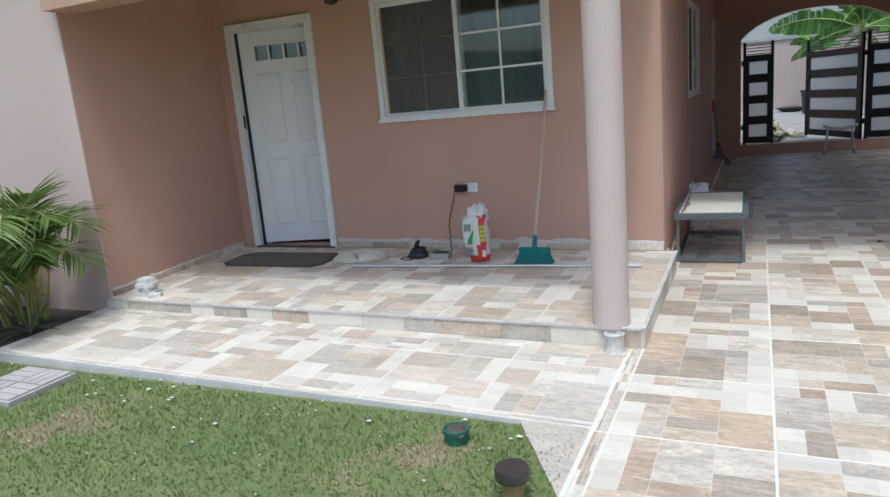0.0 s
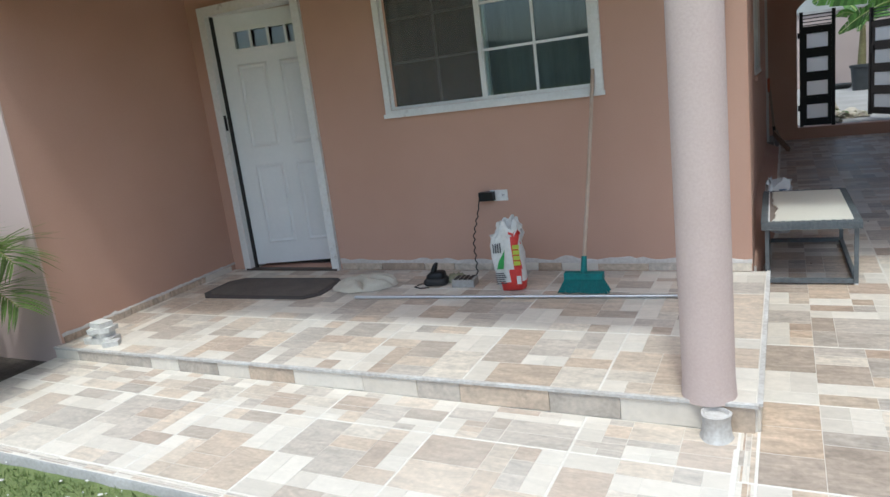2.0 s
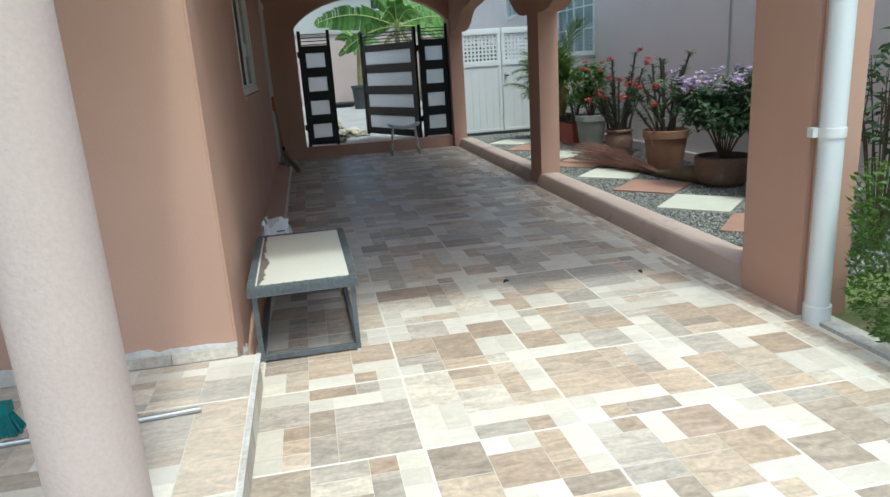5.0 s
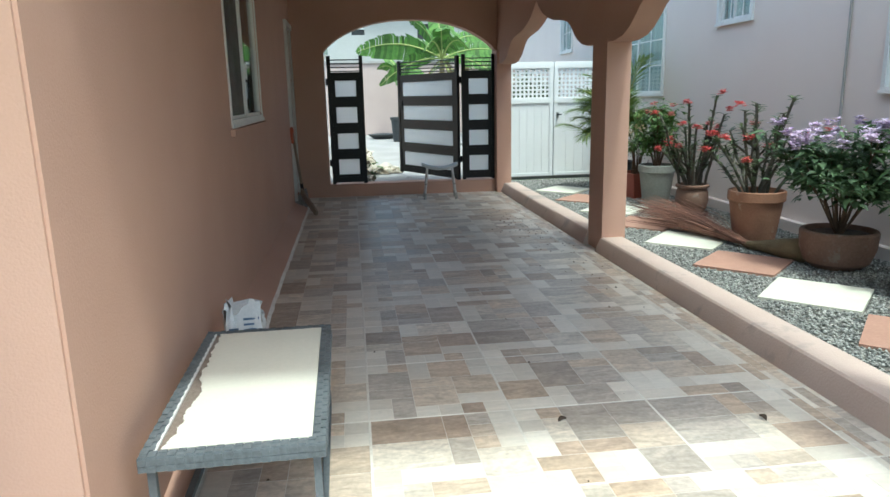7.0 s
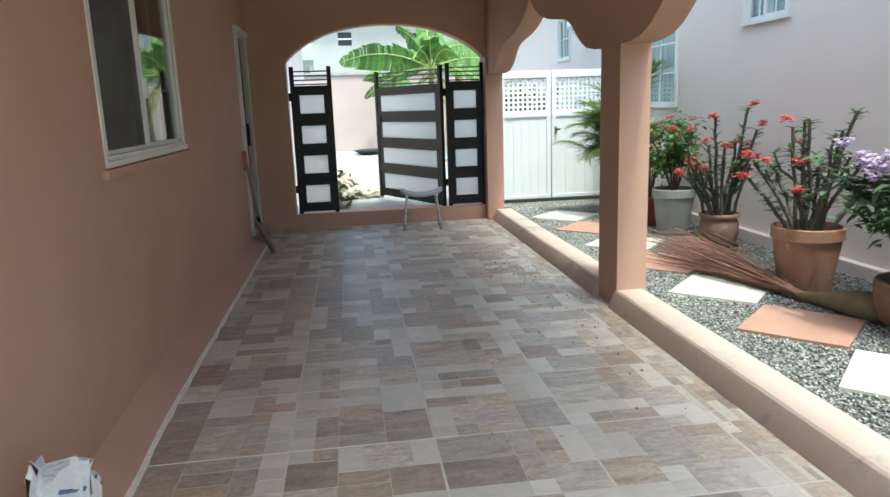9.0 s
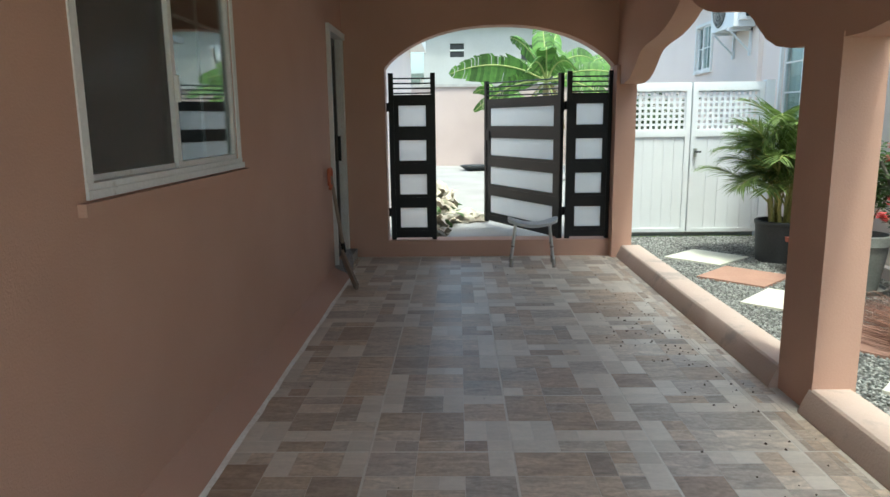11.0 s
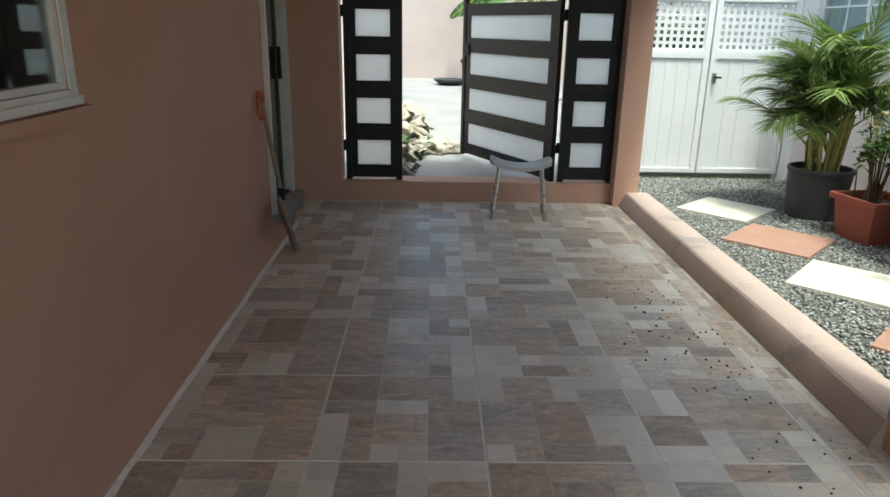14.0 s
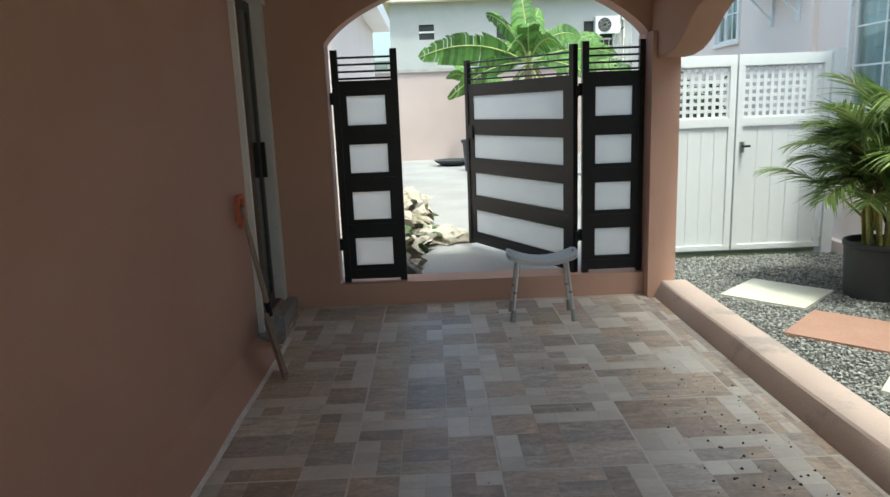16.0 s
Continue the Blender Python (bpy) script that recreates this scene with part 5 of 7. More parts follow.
def shower_stool():
    s = thing("shower_stool", pose(1.335, 13.16, 0.0, 0, 0, -4), "grey plastic shower stool on aluminium legs", "stool")
    W, D = 0.245, 0.135
    bm = bmesh.new()
    nx, ny = 24, 10
    top, bot = [], []
    for i in range(nx + 1):
        rt, rb = [], []
        for j in range(ny + 1):
            u, v = 2 * i / nx - 1, 2 * j / ny - 1
            w = 1 - 0.10 * abs(v) ** 4
            d = 1 - 0.22 * (1 - u * u) * 0.4
            z = 0.435 + 0.05 * u * u - 0.012 * v * v
            rt.append(bm.verts.new((u * W * w, v * D * d, z)))
            rb.append(bm.verts.new((u * W * w, v * D * d, z - (0.016 if max(abs(u), abs(v)) < 0.99 else 0.03))))
        top.append(rt)
        bot.append(rb)
    for i in range(nx):
        for j in range(ny):
            if (i, j) in ((1, 4), (1, 5), (nx - 2, 4), (nx - 2, 5)):
                continue
            bm.faces.new((top[i][j], top[i + 1][j], top[i + 1][j + 1], top[i][j + 1]))
            bm.faces.new((bot[i][j], bot[i][j + 1], bot[i + 1][j + 1], bot[i + 1][j]))
    edge = [(i, 0) for i in range(nx)] + [(nx, j) for j in range(ny)] + [(i, ny) for i in range(nx, 0, -1)] + [(0, j) for j in range(ny, 0, -1)]
    for (a, b), (c, d) in zip(edge, edge[1:] + edge[:1]):
        bm.faces.new((top[a][b], bot[a][b], bot[c][d], top[c][d]))
    part("seat", bm, SEAT, s, smooth=50)
    for x in (-1, 1):
        for y in (-1, 1):
            a, b = Vector((x * 0.165, y * 0.09, 0.435)), Vector((x * 0.21, y * 0.13, 0.03))
            bm = bmesh.new()
            tube(bm, [a, a.lerp(b, 0.12), b], 0.0125, 10)
            leg = part("leg", bm, ALU, s)
            bm = bmesh.new()
            tube(bm, [b.lerp(a, 0.14), b.lerp(a, -0.062)], [0.0165, 0.021], 10)
            part("rubber_foot", bm, CEMENT, leg)
            bm = bmesh.new()
            tube(bm, [b.lerp(a, 0.42), b.lerp(a, 0.46)], 0.0165, 10)
            part("collar", bm, CEMENT, leg)
    bm = bmesh.new()
    tube(bm, [(-0.17, 0, 0.425), (0.17, 0, 0.425)], 0.011, 8)
    part("cross_tube", bm, ALU, s)


shower_stool()
DRY_LEAF = material("dry_leaf", (0.10, 0.065, 0.04), (0.05, 0.035, 0.025), 0.9, 9, 60, 0.4)


def litter(name, places, label):
    """Crumbs of dry leaf and soil on the floor."""
    rnd = random.Random(11)
    bm = bmesh.new()
    for cx, cy, rx, ry, n, s in places:
        for _ in range(n):
            x, y = rnd.gauss(cx, rx), rnd.gauss(cy, ry)
            if not (-0.35 < x < 2.2):
                continue
            a = rnd.random() * 6.28
            k = s * rnd.uniform(0.4, 1.3)
            p = [(math.cos(a + t) * k * rnd.uniform(.6, 1), math.sin(a + t) * k * rnd.uniform(.6, 1)) for t in (0, 1.6, 3.1, 4.7)]
            lo = [bm.verts.new((x + u, y + v, 0.0055)) for u, v in p]
            tp = bm.verts.new((x, y, 0.006 + k * 0.8))
            for i in range(4):
                bm.faces.new((lo[i], lo[(i + 1) % 4], tp))
    return tagged(part(name, bm, DRY_LEAF, smooth=0), label, "litter", kind="stuff")


litter("leaf_litter", [(1.85, 10.9, 0.16, 0.3, 70, 0.009), (2.0, 9.9, 0.12, 0.5, 36, 0.008), (1.95, 11.7, 0.14, 0.25, 36, 0.008), (1.1, 8.6, 0.8, 1.6, 26, 0.007), (1.2, 12.4, 0.5, 0.6, 16, 0.007), (1.95, 8.7, 0.12, 0.8, 18, 0.009)],
       "crumbs of dry leaf and soil scattered on the tiles")


def curled_leaf(x, y, r):
    bm = bmesh.new()
    rows = []
    for i in range(7):
        u = i / 6
        w = 0.018 * math.sin(math.pi * min(0.97, u + 0.04))
        rows.append([bm.verts.new((u * 0.042 - 0.02, v * w * 0.7, 0.004 + 0.012 * v * v + 0.008 * math.sin(u * 3))) for v in (-1, -0.4, 0.4, 1)])
    for a, b in zip(rows, rows[1:]):
        for k in range(3):
            bm.faces.new((a[k], a[k + 1], b[k + 1], b[k]))
    tagged(part("dry_leaf", bm, DRY_LEAF, at=pose(x, y, 0.003, 0, 0, r), smooth=60), "curled dry brown leaf on the floor tiles", "leaf", "fallen leaves")


for x, y, r in ((1.02, 6.55, 20), (1.86, 6.42, 100)):
    curled_leaf(x, y, r)

# ---- lawn things ----
PAVER = material("grey_paver", (0.45, 0.415, 0.39), (0.36, 0.33, 0.31), 0.9, 6, 80, 0.6, 0.005)
GREEN_PLASTIC = material("green_plastic", (0.03, 0.14, 0.085), (0.02, 0.09, 0.055), 0.6, 8, 60, 0.2)
BRONZE = material("bronze_lamp", (0.062, 0.047, 0.04), (0.035, 0.027, 0.023), 0.5, 8, 60, 0.2)
AMBER = material("amber_lens", (0.32, 0.22, 0.10), (0.25, 0.17, 0.08), 0.3)


def stepping_stone(x, y, r=0.0):
    s = thing("stepping_stone", pose(x, y, -0.026, 0, 0, r), "grey concrete stepping stone moulded as brick paving in the lawn", "stepping stone", "stepping stones")
    part("slab", boxed(-0.215, 0.215, -0.21, 0.21, 0, 0.034), PAVER, s, bevel=0.006)
    for i in range(2):
        for j in range(2):
            x0, y0 = -0.205 + 0.206 * i, -0.202 + 0.202 * j
            for k in range(3):
                if (i + j) % 2:
                    a = (x0 + 0.004, x0 + 0.2, y0 + 0.066 * k + 0.004, y0 + 0.066 * k + 0.062)
                else:
                    a = (x0 + 0.066 * k + 0.004, x0 + 0.066 * k + 0.062, y0 + 0.004, y0 + 0.196)
                part("brick", boxed(*a, 0.03, 0.046), PAVER, s, bevel=0.005)


for x, y, r in ((-3.77, 2.68, 0), (-3.79, 2.02, 1), (-4.42, 2.06, -2), (-4.42, 1.4, 2)):
    stepping_stone(x, y, r)


def garden_light(x, y, green):
    g = thing("garden_light", (x, y, -0.06), "green plastic sprinkler cup sunk in the lawn" if green else "small bronze garden spot light with an amber lens", "garden light")
    if green:
        bm = bmesh.new()
        lathe(bm, [(0.048, 0), (0.052, 0.08), (0.058, 0.082), (0.058, 0.10), (0.05, 0.10), (0.046, 0.085)], 24)
        part("cup", bm, GREEN_PLASTIC, g)
        bm = bmesh.new()
        crumple(bm, 10, 10, 0.10, 0.10, 0.03, 1.2)
        part("debris", bm, SOIL, g, at=Matrix.Translation((0, 0, 0.082)))
    else:
        bm = bmesh.new()
        lathe(bm, [(0.036, 0), (0.04, 0.06), (0.04, 0.13)], 20)
        part("lens", bm, AMBER, g)
        bm = bmesh.new()
        lathe(bm, [(0.058, 0.118), (0.063, 0.122), (0.064, 0.155), (0.060, 0.166), (0.030, 0.169)], 28)
        part("cap", bm, BRONZE, g)


garden_light(-1.03, 2.76, True)
garden_light(-0.66, 2.42, False)
garden_light(-4.98, 3.14, False)


def wall_lantern():
    w = thing("wall_lantern", pose(-3.12, WALL_Y, 2.30), "small bronze wall lantern over the porch", "wall lamp")
    part("back_plate", boxed(-0.05, 0.05, -0.015, 0, 0, 0.16), BRONZE, w, bevel=0.005)
    bm = bmesh.new()
    lathe(bm, [(0.02, -0.06), (0.055, -0.045), (0.06, 0.0)], 8)
    part("base", bm, BRONZE, w, at=Matrix.Translation((0, -0.10, 0.02)))
    bm = bmesh.new()
    lathe(bm, [(0.052, 0.0), (0.06, 0.14)], 8)
    part("lantern_glass", bm, AMBER, w, at=Matrix.Translation((0, -0.10, 0.02)))


wall_lantern()

# ---- plants ----
def leafy(name, c1, c2, thin=0.35, vary=0.28, rough=0.5):
    return material(name, c1, c2, rough, 9, 60, 0.15, 0.002, vary=vary, thin=thin)


PALM_LEAF = leafy("palm_leaflet", (0.23, 0.31, 0.085), (0.12, 0.19, 0.045), vary=0.4)
PALM_STEM = material("palm_cane", (0.44, 0.40, 0.13), (0.27, 0.27, 0.08), 0.6, 8, 60, 0.3)
DARK_LEAF = leafy("dark_green_leaf", (0.105, 0.165, 0.078), (0.06, 0.105, 0.045))
MID_LEAF = leafy("fresh_green_leaf", (0.12, 0.20, 0.05), (0.075, 0.145, 0.036))
DUSTY_LEAF = leafy("dusty_green_leaf", (0.125, 0.165, 0.075), (0.08, 0.11, 0.05))
HEDGE_LEAF = leafy("hedge_leaf", (0.13, 0.22, 0.04), (0.07, 0.15, 0.028))
BANANA_LEAF = leafy("banana_leaf", (0.12, 0.235, 0.04), (0.055, 0.135, 0.022), thin=0.22, vary=0.45, rough=0.62)
BANANA_DRY = leafy("dry_banana_leaf", (0.22, 0.16, 0.07), (0.14, 0.10, 0.045))
RED_PETAL = leafy("coral_red_petal", (0.72, 0.15, 0.13), (0.56, 0.08, 0.08))
PINK_PETAL = leafy("pink_petal", (0.62, 0.20, 0.19), (0.55, 0.15, 0.15))
LILAC_PETAL = leafy("lilac_bract", (0.64, 0.53, 0.66), (0.54, 0.42, 0.58))
CREAM_PETAL = leafy("cream_petal", (0.66, 0.58, 0.38), (0.60, 0.46, 0.30))
THORN_STEM = material("thorny_grey_stem", (0.13, 0.115, 0.09), (0.075, 0.068, 0.05), 0.85, 20, 120, 1.0, 0.01)
TWIG = material("brown_twig", (0.16, 0.10, 0.06), (0.09, 0.055, 0.035), 0.85, 12, 80, 0.5)


def leaf(bm, base, way, up, length, width, bend=0.2, rows=3, mi=0):
    """A pointed blade folded along its middle."""
    way, up = way.normalized(), (up - way * up.dot(way)).normalized()
    side = way.cross(up)
    prev = None
    for i in range(rows + 1):
        u = i / rows
        w = width * (math.sin(math.pi * (0.12 + 0.88 * u)) if i < rows else 0.02)
        c = base + way * (length * u) - up * (bend * length * u * u)
        r = (bm.verts.new(c + side * w * 0.5 + up * w * 0.16), bm.verts.new(c), bm.verts.new(c - side * w * 0.5 + up * w * 0.16))
        if prev:
            bm.faces.new((prev[0], prev[1], r[1], r[0])).material_index = mi
            bm.faces.new((prev[1], prev[2], r[2], r[1])).material_index = mi
        prev = r


def frond(stems, leaves, base, heading, length, rise, droop, rnd, leaflets=26, leaf_len=0.26, leaf_w=0.018, bare=0.28):
    """A feather frond: an arching rib with two rows of narrow leaflets."""
    pts = []
    d = Vector((math.cos(heading), math.sin(heading), 0))
    n = 14
    for i in range(n + 1):
        u = i / n
        pts.append(base + d * (length * (u * math.cos(rise) + 0.12 * u * u)) + Vector((0, 0, length * (u * math.sin(rise) - droop * u ** 2.4))))
    tube(stems, pts, [0.009 * (1 - 0.8 * i / n) + 0.0012 for i in range(n + 1)], 5)
    for k in range(leaflets):
        u = bare + (1 - bare) * (k + 0.5) / leaflets
        i = min(n - 1, int(u * n))
        p = pts[i].lerp(pts[i + 1], u * n - i)
        t = (pts[i + 1] - pts[i]).normalized()
        s = t.cross(Vector((0, 0, 1)))
        if s.length < 1e-3:
            s = Vector((1, 0, 0))
        s.normalize()
        up = s.cross(t)
        ll = leaf_len * (0.45 + 0.75 * math.sin(math.pi * min(1, 0.15 + (u - bare) / (1 - bare) * 0.85))) * rnd.uniform(0.85, 1.1)
        for sgn in (-1, 1):
            way = s * sgn * 0.8 + t * (0.55 + 0.5 * u) + up * rnd.uniform(0.1, 0.38) + Vector((rnd.uniform(-.09, .09), rnd.uniform(-.09, .09), rnd.uniform(-.05, .05)))
            leaf(leaves, p, way, up, ll, leaf_w, rnd.uniform(0.15, 0.6), 4)


def areca(name, at, label, seed, fronds, canes, reach, height, spread=1.0, limit=None, rises=(28, 80), low=(0.25, 0.62), leaflets=26, blade=0.27, droops=(0.28, 0.62), blade_w=0.0135):
    t = thing(name, at, label, "palm")
    rnd = random.Random(seed)
    tops = []
    for k in range(canes):
        a = rnd.random() * 6.28
        r = rnd.uniform(0.02, 0.15)
        b = Vector((math.cos(a) * r, math.sin(a) * r, 0))
        h = height * rnd.uniform(*low)
        tp = b + Vector((math.cos(a) * h * 0.18 * spread, math.sin(a) * h * 0.18 * spread, h))
        bm = bmesh.new()
        tube(bm, [b, b.lerp(tp, 0.5) + Vector((0, 0, 0.02)), tp], [0.016, 0.013, 0.010], 7)
        part("cane", bm, PALM_STEM, t, smooth=60)
        tops.append((tp, a))
    for k in range(fronds):
        tp, a = tops[k % canes]
        hd = a + rnd.uniform(-1.1, 1.1) if k >= canes else rnd.random() * 6.28
        if limit and not limit(hd):
            hd = rnd.uniform(*limit.span)
        rise = radians(rnd.uniform(*rises))
        ln = reach * rnd.uniform(0.6, 1.12)
        stems, leaves = bmesh.new(), bmesh.new()
        frond(stems, leaves, tp * rnd.uniform(0.35, 1.0), hd, ln, rise, rnd.uniform(*droops), rnd, leaflets, blade, blade_w)
        f = part("frond", stems, PALM_STEM, t, smooth=60)
        part("foliage", leaves, PALM_LEAF, f, smooth=60)
    return t


class Heading:
    """Headings that keep a plant clear of the wall behind it."""
    def __init__(self, a, b):
        self.span = (a, b)

    def __call__(self, h):
        h = (h - self.span[0]) % (2 * math.pi) + self.span[0]
        return h <= self.span[1]


# planters
TERRACOTTA = material("terracotta", (0.36, 0.19, 0.12), (0.28, 0.145, 0.09), 0.85, 6, 60, 0.4, 0.004, stain=(0.46, 0.32, 0.24), stain_at=0.6, stain_scale=7)
OLD_TERRACOTTA = material("weathered_terracotta", (0.235, 0.14, 0.10), (0.17, 0.10, 0.07), 0.9, 6, 60, 0.5, 0.004, stain=(0.24, 0.19, 0.155), stain_at=0.58, stain_scale=8)
GREY_POT = material("grey_cement_pot", (0.30, 0.305, 0.28), (0.22, 0.225, 0.205), 0.9, 5, 60, 0.4, 0.004, stain=(0.22, 0.23, 0.2), stain_at=0.6, stain_scale=5)
BLACK_POT = material("black_plastic_pot", (0.028, 0.032, 0.034), (0.045, 0.05, 0.052), 0.55, 5, 60, 0.2)
RED_PLASTIC = material("brick_red_planter", (0.36, 0.095, 0.06), (0.29, 0.075, 0.05), 0.6, 5, 60, 0.15)
GZ = -0.012


def pot(name, at, r, h, mat, label, shape="flare", saucer=False):
    p = thing(name, at, label, "plant pot")
    wall = 0.022
    if shape == "flare":
        prof = [(r * 0.70, 0), (r * 0.74, h * 0.1), (r * 0.93, h * 0.80)]
        rim = [(r * 0.955, h * 0.80), (r * 1.0, h * 0.82), (r, h * 0.985), (r * 0.97, h), (r - wall, h), (r - wall, h * 0.86)]
    elif shape == "round":
        prof = [(r * 0.62, 0), (r * 0.85, h * 0.18), (r * 0.97, h * 0.45), (r * 0.93, h * 0.72), (r * 0.84, h * 0.87)]
        rim = [(r * 0.86, h * 0.87), (r * 0.98, h * 0.91), (r * 0.99, h * 0.97), (r * 0.93, h), (r * 0.8, h), (r * 0.78, h * 0.9)]
    elif shape == "bowl":
        prof = [(r * 0.62, 0), (r * 0.84, h * 0.16), (r * 0.97, h * 0.5), (r * 0.99, h * 0.78)]
        rim = [(r * 0.985, h * 0.78), (r * 1.0, h * 0.82), (r * 1.0, h * 0.95), (r * 0.96, h), (r * 0.88, h), (r * 0.86, h * 0.86)]
    else:
        prof = [(r * 0.88, 0), (r * 0.9, h * 0.1), (r * 0.97, h * 0.9)]
        rim = [(r * 0.985, h * 0.9), (r * 1.01, h * 0.92), (r * 1.01, h * 0.98), (r * 0.98, h), (r - wall, h), (r - wall, h * 0.88)]
    base = 0.03 if saucer else 0.0
    bm = bmesh.new()
    lathe(bm, [(x, z + base) for x, z in prof + rim], 36)
    body = part("body", bm, mat, p, smooth=32)
    bm = bmesh.new()
    lathe(bm, [(r * 0.80, h * 0.84 + base), (r * 0.79, h * 0.89 + base), (r * 0.4, h * 0.90 + base)], 28, 0.03)
    part("potting_soil", bm, SOIL, p)
    if saucer:
        bm = bmesh.new()
        lathe(bm, [(r * 0.72, 0), (r * 0.98, 0.012), (r * 1.03, 0.05), (r * 0.98, 0.05), (r * 0.93, 0.028)], 32)
        part("saucer", bm, mat, p, smooth=32)
    return h * 0.89 + base


def flower(bm, c, r, petals, rnd, mi=0, nrm=Vector((0, 0, 1))):
    for k in range(petals):
        a = 6.283 * k / petals + rnd.random()
        w = Vector((math.cos(a), math.sin(a), rnd.uniform(0.1, 0.9)))
        leaf(bm, c, w, nrm, r, r * 0.75, 0.25, 2, mi)


def thorn_plant(at, seed, height, stems_n, radius, label, blossom=RED_PETAL, leafiness=9, clusters=10):
    """Upright thick thorny stems with tufts of leaves at the top and coral flower heads."""
    t = thing("thorn_shrub", at, label, "shrub")
    rnd = random.Random(seed)
    lv = bmesh.new()
    for k in range(stems_n):
        st = bmesh.new()
        a = 6.283 * k / stems_n + rnd.uniform(-.4, .4)
        r0 = rnd.uniform(0.02, radius * 0.5)
        b = Vector((math.cos(a) * r0, math.sin(a) * r0, 0))
        tall = rnd.random()
        h = height * (rnd.uniform(0.72, 1.0) if tall > 0.68 else rnd.uniform(0.35, 0.65))
        lean = radius * rnd.uniform(0.3, 1.25) * (0.7 if tall > 0.68 else 1.1)
        pts = []
        for i in range(7):
            u = i / 6
            pts.append(b + Vector((math.cos(a) * lean * u ** 1.2, math.sin(a) * lean * u ** 1.2, h * u)) + Vector((rnd.uniform(-.012, .012), rnd.uniform(-.012, .012), 0)) * (1 if i else 0))
        tube(st, pts, [0.016 - 0.004 * i / 6 for i in range(7)], 7)
        if rnd.random() < 0.75:
            q = a + rnd.uniform(-1.4, 1.4)
            f0 = pts[3]
            f1 = f0 + Vector((math.cos(q) * 0.11, math.sin(q) * 0.11, 0.10 * height))
            f2 = f1 + Vector((math.cos(q) * 0.05, math.sin(q) * 0.05, 0.14 * height))
            tube(st, [f0, f1, f2], [0.011, 0.010, 0.008], 6)
            for _ in range(12):
                w = rnd.random() * 6.283
                leaf(lv, f1.lerp(f2, rnd.uniform(0, 1.05)), Vector((math.cos(w), math.sin(w), rnd.uniform(0.15, 0.9))), Vector((0, 0, 1)), rnd.uniform(0.05, 0.09), rnd.uniform(0.024, 0.036), 0.25)
        for _ in range(int(h * 46)):
            u = rnd.uniform(0.08, 0.97)
            i = min(5, int(u * 6))
            p = pts[i].lerp(pts[i + 1], u * 6 - i)
            q = rnd.random() * 6.283
            w = Vector((math.cos(q), math.sin(q), 0.1))
            s = w.cross(Vector((0, 0, 1)))
            v = [st.verts.new(p + w * 0.009 + s * 0.0022), st.verts.new(p + w * 0.009 - s * 0.0022), st.verts.new(p + w * 0.028)]
            st.faces.new(v)
        for _ in range(leafiness + (16 if tall < 0.68 else 0)):
            u = 1 - rnd.random() ** 1.6 * (0.7 if tall < 0.68 else 0.4)
            i = min(5, int(u * 6))
            p = pts[i].lerp(pts[i + 1], u * 6 - i)
            q = rnd.random() * 6.283
            leaf(lv, p, Vector((math.cos(q), math.sin(q), rnd.uniform(0.15, 0.9))), Vector((0, 0, 1)), rnd.uniform(0.055, 0.10), rnd.uniform(0.026, 0.04), 0.25)
        if rnd.random() < clusters / stems_n * (0.5 if tall > 0.68 else 1.0):
            c0 = pts[-1] + Vector((math.cos(a) * 0.05, math.sin(a) * 0.05, rnd.uniform(0.0, 0.06)))
            fl = bmesh.new()
            for _ in range(15):
                c = c0 + Vector((rnd.uniform(-.034, .034), rnd.uniform(-.034, .034), rnd.uniform(-.024, .024)))
                flower(fl, c, 0.031, 4, rnd)
            part("flower_head", fl, blossom, t, smooth=0)
        part("stem", st, THORN_STEM, t, smooth=60)
    part("foliage", lv, DUSTY_LEAF, t, smooth=60)


